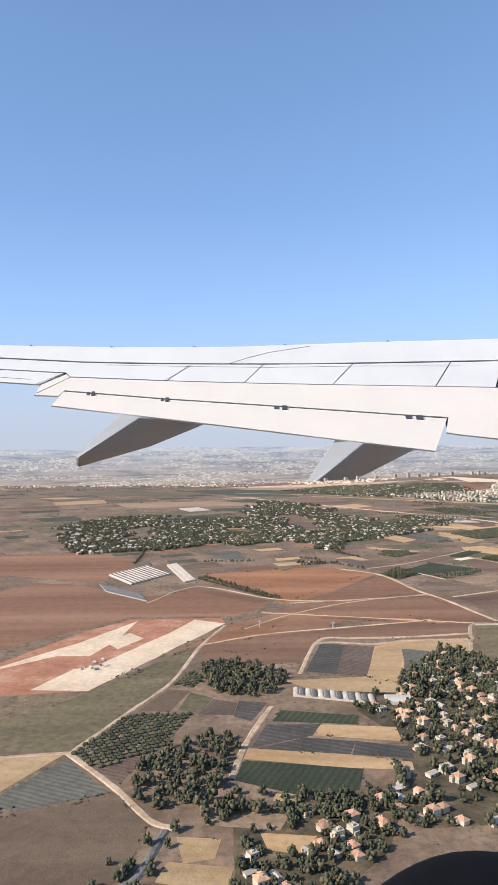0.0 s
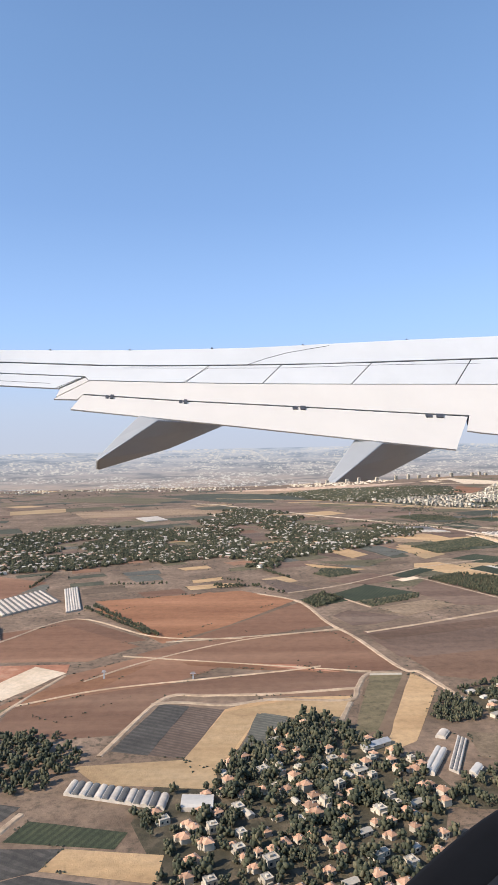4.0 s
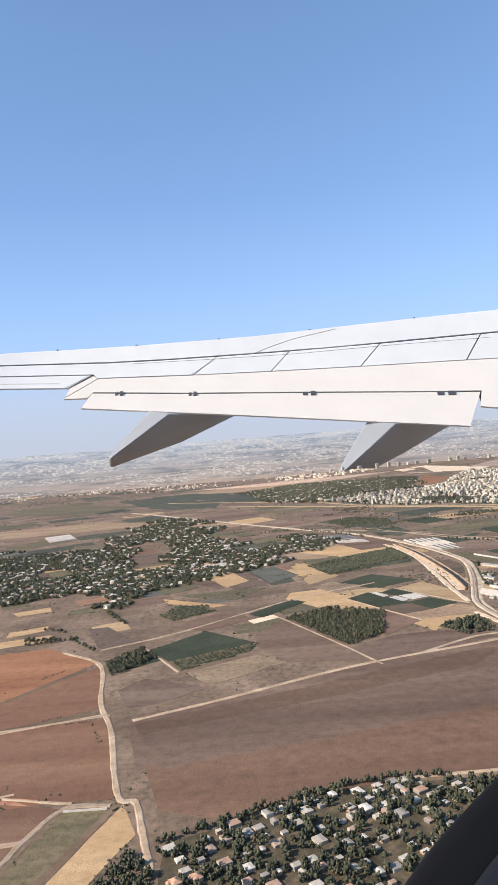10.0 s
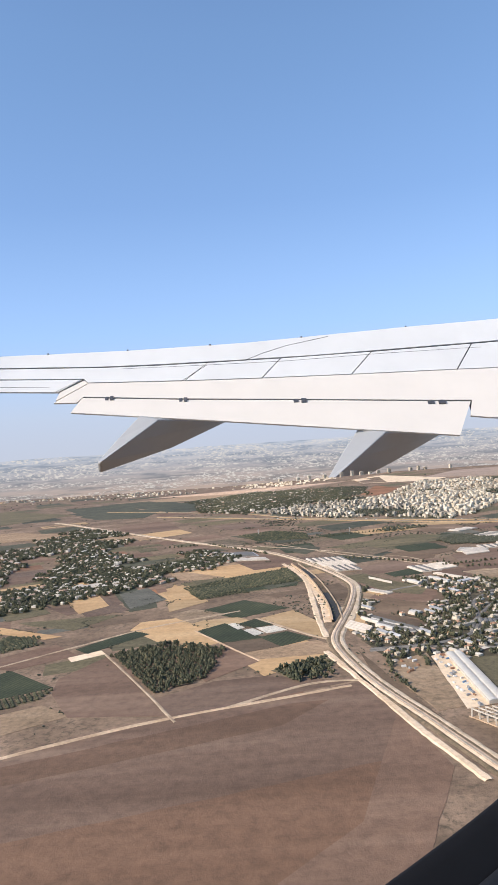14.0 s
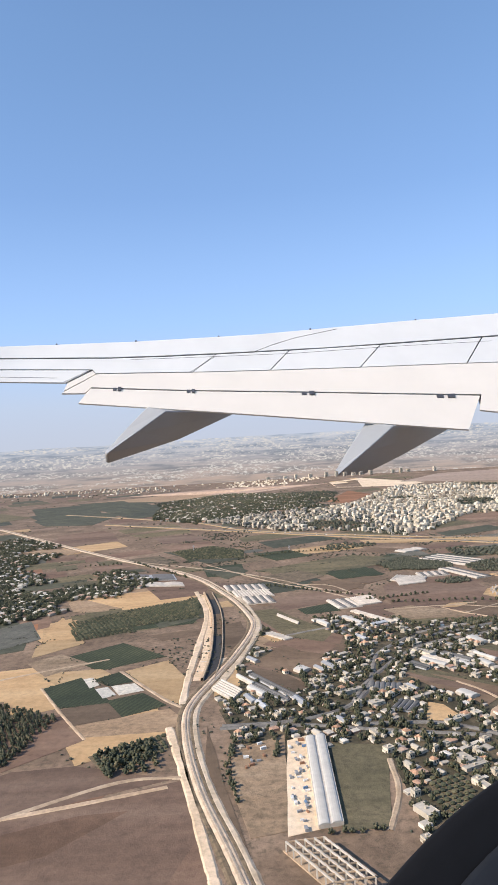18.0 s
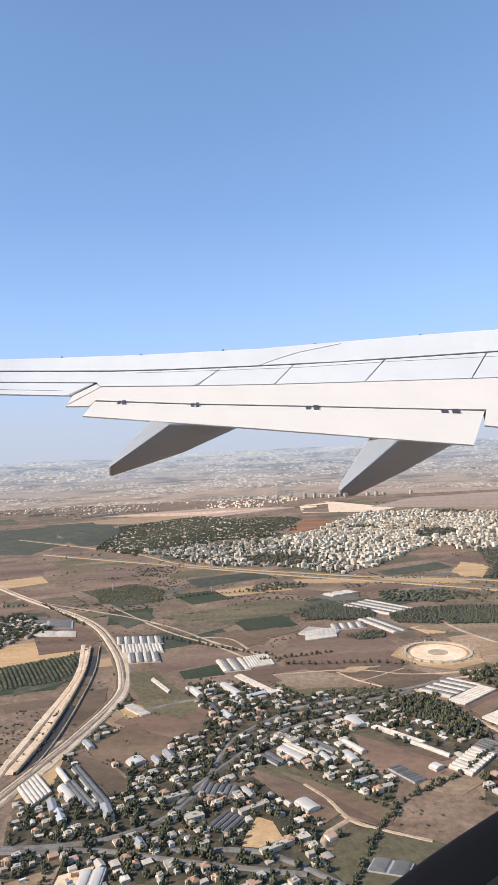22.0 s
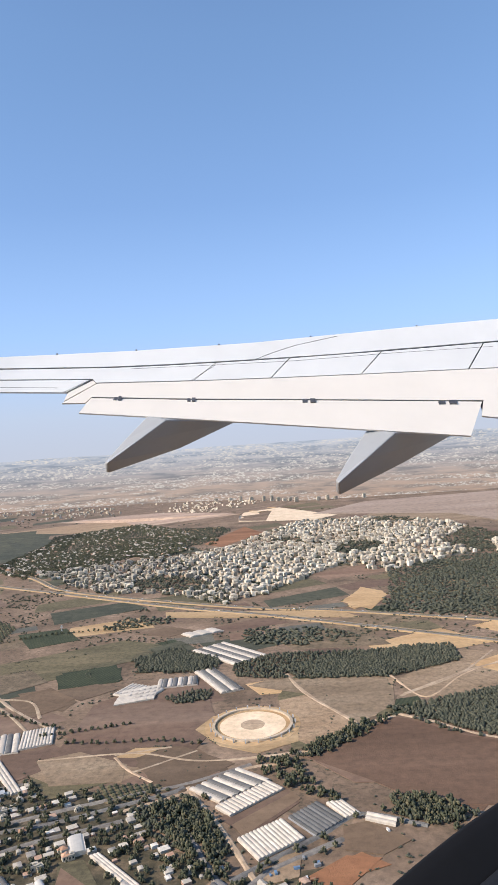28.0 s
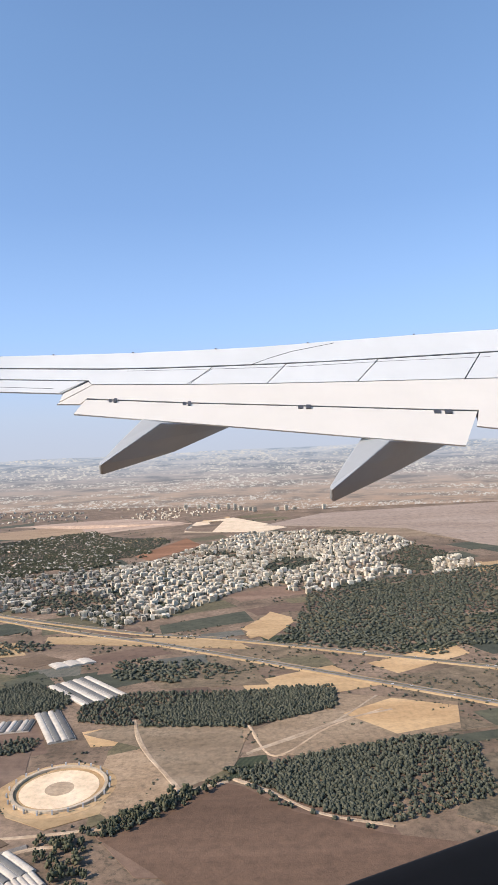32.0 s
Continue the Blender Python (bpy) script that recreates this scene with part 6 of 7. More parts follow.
# ---- cutting for the new line ----
YARDS = [
    [(47.0, 66.5), (48.0, 66.5), (47.8, 57.6), (46.8, 57.4)],
    [(68.8, 78.2), (70.7, 79.6), (71.6, 79.1), (71.4, 76.7), (69.6, 76.6)],
    [(73.7, 81.1), (75.0, 81.4), (75.6, 80.2), (74.3, 79.6)],
    [(44.4, 65.8), (45.8, 66.7), (46.1, 63.2), (44.8, 63.2)],
    [(-9.5, 36.5), (-8.0, 38.2), (-7.6, 36.3), (-9.1, 35.2)],
]
# near-black colour stands in for shade inside the trough, which isn't dug out
SHADE_FLOOR = plain("wet_dark_concrete", (0.042, 0.041, 0.04), 0.8, 0.3, 4.0)
CUT = [(40.5, 98.1), (41.6, 91.8), (42.1, 85.6), (42.3, 79.5), (42.1, 75.0)]
cut_line = smooth_line(CUT, 5)
cutting = new("concrete_trough", mesh_of("floor", *ribbon(cut_line, -0.3, 0.62, 0.02, skirt=0.5), SOILS["earth"]))
tagged(cutting, "long concrete railway trough under construction", "railway trough")
part("left_wall", *ribbon(cut_line, 0.08, 0.14, 0.2, low=-0.02, skirt=0.1), ROADS["track"], cutting, "pale concrete retaining wall")
part("working_strip", *ribbon(cut_line, 0.42, 0.42, 0.03, 0.25), ROADS["sandtrack"], cutting, "sandy working strip")
part("right_wall", *ribbon(cut_line, -0.68, 0.07, 0.12, low=-0.02, skirt=0.1), ROADS["track"], cutting, "low pale concrete wall")
# two dark strips painted where the trough lies in shadow
for first, last in ((2, 7), (11, len(cut_line))):
    part("trough_bed", *ribbon(cut_line[first:last], -0.3, 0.6, 0.032, skirt=0.3), SHADE_FLOOR, cutting, "wet dark concrete bed")
for k in range(12, len(cut_line) - 1, 2):
    p = cut_line[k]
    beam = part("formwork_rib", *box(0.16, 0.62, -0.02, 0.02, 0.02, 0.06), ROADS["wall"], cutting)
    beam.location = (p.x - 0.8, p.y, 0)

# towers on the far ridge
for x, y in [(70.3, 231.5), (72.6, 231.5), (74.7, 232.0), (77.3, 231.5), (83.5, 232.0), (85.8, 232.0), (87.9, 232.5), (65.2, 231.5), (60.9, 231.5), (95.2, 232.0), (68.0, 231.5), (53.9, 231.5), (57.0, 232.5), (49.2, 231.5)]:
    label, category, meshes = random.choice(TOWERS)
    tower = new("apartment_tower", meshes[0][1])
    tower.matrix_world = Matrix.Translation((x, y, 0)) @ Matrix.Rotation(0.3, 4, "Z") @ Matrix.Diagonal((0.55, 0.55, random.uniform(0.4, 0.6), 1))
    tagged(tower, label, category, "skyline towers")
    for name, me in meshes[1:]:
        new(name, me).parent = tower


# halls under construction beside the yard
def unfinished_hall(a, b, c, cols, rows):
    a, u, v = Vector((*a, 0)), Vector((b[0] - a[0], b[1] - a[1], 0)), Vector((c[0] - a[0], c[1] - a[1], 0))
    hall = new("unfinished_hall", mesh_of("floor_slab", *slab([tuple((f * u + g * v).to_2d()) for f, g in ((-0.04, -0.04), (1.04, -0.04), (1.04, 1.04), (-0.04, 1.04))], 0.05, 0.06), ROADS["track"]))
    hall.location = a
    tagged(hall, "unfinished concrete hall of open columns and beams", "building site")
    FIELDS.append(("hall", [tuple((a + f * u + g * v).to_2d()) for f, g in ((0, 0), (1, 0), (1, 1), (0, 1))]))
    post = mesh_of("column", *box(-0.03, 0.03, -0.03, 0.03, 0.04, 0.4), GH_LIGHT)
    for i in range(cols + 1):
        for j in range(rows + 1):
            p = new("column", post)
            p.parent, p.location = hall, u * i / cols + v * j / rows
    for j in range(rows + 1):
        p = part("long_beam", *ribbon([v * j / rows, u * 0.5 + v * j / rows, u + v * j / rows], 0, 0.06, 0.45, low=0.39, skirt=0.0), GH_LIGHT, hall)
    for i in range(cols + 1):
        p = part("cross_beam", *ribbon([u * i / cols, u * i / cols + v * 0.5, u * i / cols + v], 0, 0.05, 0.43, low=0.38, skirt=0.0), ROADS["track"], hall)


unfinished_hall((46.5, 56.9), (48.0, 54.5), (47.9, 57.1), 6, 4)
unfinished_hall((47.4, 53.9), (48.0, 52.2), (48.6, 54.1), 5, 3)

# parked lorries, crates and cabins in the sandy yard
CRATES = [plain("white_crate", (0.62, 0.6, 0.56), 0.6), plain("rusty_crate", (0.28, 0.15, 0.09), 0.8), plain("blue_crate", (0.12, 0.2, 0.3), 0.6), plain("grey_crate", (0.25, 0.25, 0.25), 0.7)]
CRATE_MESHES = [mesh_of("crate", *joined(box(-0.11, 0.11, -0.05, 0.05, 0, 0.09), box(-0.112, -0.104, -0.052, 0.052, 0, 0.095), box(0.104, 0.112, -0.052, 0.052, 0, 0.095)), m) for m in CRATES]
for yard in YARDS:
    for x, y in cells(yard, 0.42, 0.3, 0.45):
        if random.random() < 0.5 and not blocked(x, y, 0.05, False) and not any(inside(x, y, q) for q in HOUSES_LONG):
            k = random.choice((0, 0, 1, 2, 3, 3))
            crate = new("container", CRATE_MESHES[k])
            crate.matrix_world = Matrix.Translation((x, y, 0.02)) @ Matrix.Rotation(random.choice((0.3, 1.87)) + random.uniform(-0.2, 0.2), 4, "Z") @ Matrix.Scale(random.uniform(0.7, 1.3), 4)
            tagged(crate, ("white", "rust-brown", "blue", "grey")[k] + " storage container standing in a farm yard", "container", "yard clutter")


# ---- villages, woods and towns ----
leafyvillage((8.0, 32.6), (11.6, 37.2), (14.5, 37.5), (16.1, 33.1), (15.3, 28.7), (12.2, 22.4), (8.8, 18.7), (5.7, 18.6), (4.9, 19.8), (5.6, 22.3), (7.1, 25.7))
leafyvillage((6.7, 30.3), (9.1, 32.8), (11.7, 35.5), (14.2, 34.8), (16.7, 33.4), (17.4, 31.1), (15.7, 26.1), (12.7, 22.1), (8.5, 22.1), (7.3, 26.2))
hamlet((-0.8, 19.1), (2.3, 20.8), (4.0, 21.4), (5.7, 21.0), (4.2, 17.3), (2.2, 15.3), (-0.8, 15.1))
hamlet((6.1, 32.4), (11.5, 34.9), (10.3, 28.0), (7.3, 24.6), (5.4, 29.0))
grove((9.4, 34.8), (11.0, 36.3), (12.3, 38.8), (14.2, 37.7), (13.3, 35.5), (12.2, 33.1), (10.1, 32.6), (8.8, 32.6))
hamlet((9.1, 30.5), (9.2, 33.6), (10.6, 36.1), (12.2, 38.2), (14.8, 35.8), (15.6, 33.8), (16.9, 31.5), (19.3, 29.3))
hamlet((19.2, 32.2), (20.7, 33.1), (22.2, 33.2), (20.7, 30.4), (19.1, 29.3), (17.8, 29.4), (17.6, 31.4))
grove((10.7, 36.2), (12.2, 38.2), (14.5, 36.0), (13.6, 34.1), (10.9, 34.5))
village((21.1, 41.3), (23.5, 42.3), (26.7, 43.9), (30.3, 44.7), (32.3, 44.3), (34.0, 43.3), (31.5, 39.0), (28.9, 37.6), (27.2, 35.9), (25.4, 34.6), (21.9, 35.1), (21.1, 39.3))
village((25.8, 43.5), (27.7, 44.0), (29.8, 44.5), (32.8, 44.4), (33.2, 42.2), (29.1, 41.9), (26.4, 42.2))
orchardwood((33.0, 44.2), (36.0, 44.7), (35.1, 43.4), (34.0, 42.2), (33.0, 42.4))
orchardwood((19.9, 41.0), (21.0, 39.3), (21.0, 37.4), (19.3, 37.1), (18.3, 37.6))
grove((-2.4, 36.9), (0.9, 36.9), (2.7, 34.5), (2.1, 31.9), (0.6, 30.9), (-1.4, 31.5), (-2.1, 34.0))
grove((-3.2, 25.9), (-0.9, 26.7), (-0.4, 25.0), (-1.2, 21.7), (-2.7, 20.1), (-3.7, 20.0), (-4.6, 21.5), (-5.0, 22.3))
grove((-2.1, 20.6), (-0.4, 21.3), (2.3, 21.0), (3.9, 20.9), (2.9, 19.3), (0.7, 19.9), (-1.9, 19.0))
orchardwood((26.7, 70.3), (30.4, 72.6), (34.4, 70.1), (33.4, 64.7), (30.7, 62.7))
orchardwood((14.4, 62.6), (16.5, 65.6), (18.0, 63.2), (15.4, 60.0))
grove((37.7, 65.6), (40.1, 66.7), (41.1, 63.8), (38.7, 63.1))
farvillage((1.5, 121.5), (11.4, 122.4), (27.0, 102.5), (31.8, 108.1), (32.8, 100.6), (25.3, 92.9), (20.3, 90.6), (16.5, 87.2), (13.2, 88.1))
farvillage((2.4, 131.3), (8.8, 140.8), (18.0, 130.4), (17.1, 121.6), (7.5, 122.5))
farvillage((-20.0, 112.4), (-8.2, 114.9), (6.0, 100.0), (14.7, 100.6), (28.0, 101.4), (30.0, 95.3), (18.6, 86.1), (13.7, 83.1), (12.8, 77.5), (10.0, 78.5), (7.6, 85.6), (1.0, 81.9), (-5.1, 87.3), (-9.3, 81.3))
forest((70.9, 103.4), (77.9, 104.8), (83.8, 104.5), (84.8, 103.4), (78.8, 101.2), (72.9, 100.9))
forest((81.4, 95.6), (89.1, 97.8), (85.5, 88.3), (81.7, 90.0), (79.9, 91.9))
forest((58.9, 103.9), (61.4, 107.9), (65.6, 105.3), (64.0, 103.8))
forest((75.3, 82.9), (76.8, 83.2), (79.3, 81.1), (78.2, 80.3), (75.7, 80.5))
grove((71.1, 88.2), (74.0, 91.1), (77.1, 93.3), (77.5, 92.5), (74.3, 89.4), (71.7, 87.3))
orchardwood((64.3, 83.1), (66.1, 84.0), (67.4, 80.5), (66.7, 77.8), (64.6, 80.0))
village((52.4, 67.6), (59.2, 67.1), (57.3, 59.5), (53.9, 57.3), (51.6, 57.0), (52.0, 62.1))
village((43.8, 67.9), (48.2, 68.1), (50.9, 69.6), (54.3, 67.4), (55.9, 65.1), (55.9, 62.4), (45.9, 62.6))
village((43.3, 70.4), (46.8, 70.9), (46.9, 67.5), (44.9, 64.2))
village((50.7, 70.4), (52.0, 72.6), (54.0, 71.6), (54.3, 70.2), (53.1, 67.5), (51.4, 67.6))
village((55.9, 72.9), (57.7, 72.2), (58.5, 70.0), (57.5, 68.4), (56.1, 69.3))
village((42.7, 73.4), (45.5, 89.1), (51.4, 84.0), (61.3, 83.4), (61.3, 78.5), (57.1, 65.7), (54.9, 62.5), (51.8, 59.1), (51.6, 63.8), (51.3, 65.3), (48.9, 65.1), (44.4, 66.8))
village((49.9, 77.2), (54.2, 75.2), (59.2, 73.5), (61.4, 71.0), (57.1, 69.3), (53.0, 69.5))
village((66.6, 75.6), (68.5, 77.6), (72.8, 74.8), (71.5, 71.7), (67.2, 70.0), (65.1, 70.2))
village((48.8, 67.8), (47.3, 77.5), (50.2, 88.2), (56.0, 86.4), (62.2, 81.8), (67.1, 77.3), (65.4, 75.2), (61.5, 75.1), (60.1, 79.2), (58.7, 74.9), (61.8, 73.0), (61.1, 70.8), (56.9, 73.0), (54.2, 75.3), (57.9, 70.2), (62.8, 67.2))
village((70.0, 77.3), (71.9, 77.6), (72.5, 75.2), (70.3, 74.2))
village((58.2, 78.1), (55.1, 85.7), (56.6, 86.7), (62.4, 84.1), (64.1, 80.0), (67.3, 78.0), (67.8, 76.9))
village((55.2, 85.1), (55.8, 86.6), (58.8, 84.8), (61.7, 83.8), (63.6, 81.8), (63.0, 79.9), (60.0, 80.4), (57.9, 82.2), (57.0, 81.1))
forest((66.5, 104.2), (69.7, 106.7), (84.5, 106.2), (84.1, 102.5), (78.2, 99.9), (71.3, 100.5), (67.0, 101.7))
forest((84.9, 137.4), (94.6, 144.7), (102.6, 145.8), (105.0, 140.2), (94.4, 112.9), (80.4, 117.8), (83.1, 127.2))
forest((31.0, 155.1), (23.9, 184.1), (35.0, 192.6), (60.7, 191.0), (63.2, 185.6), (59.0, 169.6), (44.6, 155.6))
forest((58.7, 104.5), (58.5, 108.1), (62.3, 109.0), (64.5, 106.3), (63.4, 103.7))
forest((61.7, 84.0), (64.9, 84.8), (66.0, 82.9), (67.8, 79.5), (67.4, 78.0), (64.2, 80.0))
forest((66.9, 114.1), (69.7, 115.4), (75.1, 110.3), (72.5, 108.4), (68.7, 110.1))
forest((77.2, 94.2), (81.6, 95.3), (86.4, 92.3), (84.5, 87.7), (80.1, 90.1))
forest((70.8, 88.0), (74.9, 91.1), (75.9, 92.6), (77.0, 92.9), (74.8, 90.3), (72.0, 87.5))
forest((62.0, 98.0), (63.9, 99.4), (65.6, 99.0), (65.3, 97.4), (63.4, 96.7))
forest((77.8, 93.6), (82.6, 95.8), (89.0, 97.8), (92.0, 96.4), (91.3, 90.5), (88.4, 89.1), (85.5, 88.0), (82.1, 89.3), (80.5, 91.1))
forest((70.4, 103.3), (74.9, 105.1), (80.2, 106.7), (84.7, 106.1), (84.6, 102.9), (78.6, 99.9), (73.4, 100.7))
grove((71.3, 88.3), (74.6, 91.7), (77.5, 93.3), (75.5, 91.0), (73.1, 88.7))
town((35.8, 150.5), (44.9, 154.6), (58.1, 158.5), (66.0, 168.7), (81.0, 160.7), (79.2, 143.4), (69.8, 129.7), (64.8, 125.1), (57.4, 132.4), (49.0, 134.6))
town((66.0, 171.3), (77.2, 191.9), (95.4, 191.1), (103.2, 177.4), (107.5, 160.3), (109.0, 150.5), (102.6, 145.8), (97.6, 147.1), (84.9, 137.4), (79.3, 144.2), (80.1, 161.1))
farvillage((27.4, 154.9), (26.5, 174.6), (47.1, 191.5), (61.6, 172.1), (49.5, 157.8), (35.5, 147.6))
grove((63.8, 83.3), (65.9, 83.9), (67.7, 78.6), (66.5, 77.4), (63.5, 81.7))
grove((75.2, 82.5), (77.3, 83.2), (78.7, 81.4), (78.0, 79.7), (75.5, 80.9))
farvillage((24.6, 182.4), (40.0, 196.0), (53.5, 186.9), (60.7, 168.6), (49.3, 153.8), (32.4, 164.0))
farvillage((-25.8, 99.7), (-20.3, 111.7), (-12.3, 116.4), (-5.5, 99.2), (0.3, 88.5), (-2.3, 83.1), (-8.0, 78.7), (-17.9, 76.8))
farvillage((-1.5, 90.8), (-2.4, 95.6), (1.9, 103.6), (9.8, 99.3), (17.1, 91.9), (18.0, 89.3), (14.0, 88.4), (14.1, 85.2), (9.7, 81.8), (5.8, 87.0), (2.1, 82.6))
farvillage((6.9, 102.8), (8.7, 112.5), (15.5, 110.3), (26.0, 103.7), (33.5, 102.7), (32.6, 98.2), (22.5, 99.2), (20.7, 93.0), (16.2, 93.5))
farvillage((5.2, 119.5), (11.1, 129.6), (20.1, 124.6), (17.1, 115.5), (9.6, 115.4))
farvillage((-10.0, 109.9), (4.5, 111.6), (6.9, 102.8), (-5.5, 99.9))
grove((56.2, 69.3), (57.7, 68.8), (57.5, 68.0), (56.3, 68.1))
forest((58.4, 106.7), (61.0, 110.4), (65.5, 106.3), (65.4, 103.6), (62.2, 103.3))
farvillage((27.3, 110.2), (30.3, 110.9), (34.9, 105.4), (33.8, 101.5), (30.5, 103.0))
forest((57.7, 107.1), (60.1, 108.9), (65.2, 107.1), (65.9, 105.2), (61.5, 103.3))
forest((67.0, 112.6), (68.7, 113.9), (74.3, 114.4), (77.7, 111.1), (74.9, 109.2), (68.1, 109.6))
forest((80.0, 107.0), (84.5, 106.9), (84.8, 105.0), (80.5, 104.7))
forest((52.7, 118.5), (55.3, 122.3), (60.3, 121.0), (59.9, 118.7), (54.7, 117.0))
grove((68.3, 87.7), (70.7, 88.0), (72.1, 84.4), (73.3, 82.8), (73.0, 82.4), (70.6, 84.1), (68.8, 86.5))
orchardwood((75.6, 83.2), (77.9, 82.2), (77.1, 80.1), (75.3, 81.1))
forest((81.1, 119.1), (86.2, 132.1), (105.0, 149.1), (114.3, 151.1), (119.9, 144.3), (106.6, 114.9), (91.8, 116.0))


def treeline(step, *pts):
    for a, b in zip(pts, pts[1:]):
        k = max(1, int(math.dist(a, b) / step))
        for i in range(k):
            f = i / k
            tree(a[0] + (b[0] - a[0]) * f + random.uniform(-0.1, 0.1), a[1] + (b[1] - a[1]) * f + random.uniform(-0.1, 0.1), random.uniform(0.2, 0.38))


treeline(0.22, (-3.2, 61.5), (3.1, 53.2))
treeline(0.3, (7.2, 68.3), (9.6, 68.6))
treeline(0.25, (-2.8, 62.3), (3.7, 52.9))
treeline(0.4, (-2.3, 33.5), (0.4, 35.9))
treeline(0.35, (-2.8, 70.8), (2.7, 70.8))
treeline(0.4, (7.1, 69.4), (9.3, 69.1))
treeline(0.3, (7.0, 69.3), (11.3, 68.6))
treeline(0.3, (20.8, 41.4), (23.4, 42.5), (26.7, 44.1), (30.3, 45.0), (32.5, 44.7))
treeline(0.5, (-4.7, 17.0), (-4.0, 16.9), (-2.8, 17.0))
treeline(0.35, (48.3, 58.0), (50.7, 58.0))
treeline(0.35, (44.3, 66.5), (44.1, 63.6), (44.6, 60.2))
treeline(0.4, (7.6, 72.3), (9.7, 70.9))
treeline(0.4, (-10.3, 70.0), (-10.0, 76.5))
treeline(0.35, (46.3, 66.6), (46.4, 64.2))
treeline(0.3, (70.8, 88.3), (72.2, 89.3), (75.0, 91.5))
treeline(0.4, (77.6, 94.1), (79.9, 94.6))
treeline(0.4, (48.2, 70.8), (50.3, 69.0), (53.2, 71.9))
treeline(0.4, (48.0, 76.8), (48.3, 73.2), (49.4, 70.6))
treeline(0.4, (54.8, 92.5), (60.8, 93.9))
treeline(0.5, (49.2, 71.6), (51.0, 70.6), (52.0, 69.8))
treeline(0.4, (46.0, 71.7), (46.1, 68.2))
treeline(0.3, (51.7, 64.0), (52.1, 60.8))
treeline(0.3, (61.2, 70.5), (62.2, 71.4), (64.9, 73.2), (67.6, 76.1))
treeline(0.35, (58.5, 64.9), (59.9, 68.1), (61.2, 70.4))
treeline(0.4, (59.9, 71.0), (61.4, 70.0))
treeline(0.3, (11.7, 76.5), (14.1, 72.0))
treeline(0.6, (10.3, 69.2), (13.4, 65.0))
treeline(0.5, (30.9, 115.6), (38.3, 105.2))
treeline(0.5, (46.3, 100.0), (53.0, 95.3), (56.2, 93.5))
treeline(0.5, (43.2, 114.8), (48.4, 116.9), (57.4, 117.8))
treeline(0.5, (56.9, 91.3), (63.1, 91.0), (65.9, 90.0))
treeline(0.5, (25.2, 114.8), (29.9, 115.2))


for wide, line in STREETS:
    for a, b in zip(line, line[1:]):
        k = max(1, int(math.dist(a, b) / 0.42))
        d = Vector((b[0] - a[0], b[1] - a[1])).normalized()
        for i in range(k):
            for side in (-1, 1):
                if random.random() < 0.4:
                    off = side * (wide / 2 + random.uniform(0.18, 0.34))
                    x, y = a[0] + (b[0] - a[0]) * i / k + d.y * off, a[1] + (b[1] - a[1]) * i / k - d.x * off
                    if not blocked(x, y, 0.05):
                        tree(x, y, random.uniform(0.25, 0.45))


# cars on the motorway
def car_kind(label, paint):
    body = mesh_of("body", *joined(box(-0.1, 0.1, -0.045, 0.045, 0.015, 0.045), box(-0.095, 0.09, -0.042, 0.042, 0.04, 0.05)), paint)
    cabin = mesh_of("cabin", [(-0.06, -0.04, 0.05), (0.05, -0.04, 0.05), (0.05, 0.04, 0.05), (-0.06, 0.04, 0.05), (-0.045, -0.033, 0.078), (0.025, -0.033, 0.078), (0.025, 0.033, 0.078), (-0.045, 0.033, 0.078)], [(4, 5, 6, 7), (0, 1, 5, 4), (1, 2, 6, 5), (2, 3, 7, 6), (3, 0, 4, 7)], GLASS_DARK)
    wheel = mesh_of("wheel", *box(-0.018, 0.018, -0.008, 0.008, 0.0, 0.032), METAL)
    return label, body, cabin, wheel


CARS = [car_kind("white car driving on the motorway", plain("white_car_paint", (0.75, 0.75, 0.74), 0.3, 0.03)), car_kind("silver car driving on the motorway", plain("silver_car_paint", (0.45, 0.45, 0.46), 0.3, 0.03)), car_kind("dark car driving on the motorway", plain("dark_car_paint", (0.06, 0.06, 0.065), 0.3, 0.05))]
for wide, line, top in LANES:
    for k in range(2, len(line) - 2):
        for side in (-1, 1):
            if random.random() < 0.75:
                f = random.random()
                p = line[k].lerp(line[k + 1], f)
                d = (line[k + 1] - line[k]).normalized()
                label, body, cabin, wheel = random.choice(CARS)
                ob = new("car", body)
                ob.matrix_world = Matrix.Translation((p.x + d.y * side * wide * 0.28, p.y - d.x * side * wide * 0.28, top)) @ Matrix.Rotation(math.atan2(d.y, d.x), 4, "Z") @ Matrix.Scale(0.85, 4)
                tagged(ob, label, "car", "motorway traffic")
                new("cabin", cabin).parent = ob
                for x, y in ((-0.06, -0.045), (0.06, -0.045), (-0.06, 0.045), (0.06, 0.045)):
                    w = new("wheel", wheel)
                    w.parent, w.location = ob, (x, y, 0)


# masts
def mast(x, y, tall):
    ob = new("lattice_mast", mesh_of("pole", [(-0.05, -0.05, 0), (0.05, -0.05, 0), (0.05, 0.05, 0), (-0.05, 0.05, 0), (-0.012, -0.012, tall), (0.012, -0.012, tall), (0.012, 0.012, tall), (-0.012, 0.012, tall)], [(0, 1, 5, 4), (1, 2, 6, 5), (2, 3, 7, 6), (3, 0, 4, 7), (4, 5, 6, 7)], GREY_ROOF))
    ob.location = (x, y, 0)
    tagged(ob, "slender grey mast standing beside a track", "mast", "masts")
    for k in range(3):
        part("cross_arm", *box(-0.16 + 0.03 * k, 0.16 - 0.03 * k, -0.012, 0.012, tall * (0.7 + 0.1 * k), tall * (0.7 + 0.1 * k) + 0.02), GREY_ROOF, ob)


mast(1.5, 44.5, 0.5)
mast(49.3, 117.2, 0.9)
mast(6.6, 44.1, 0.42)
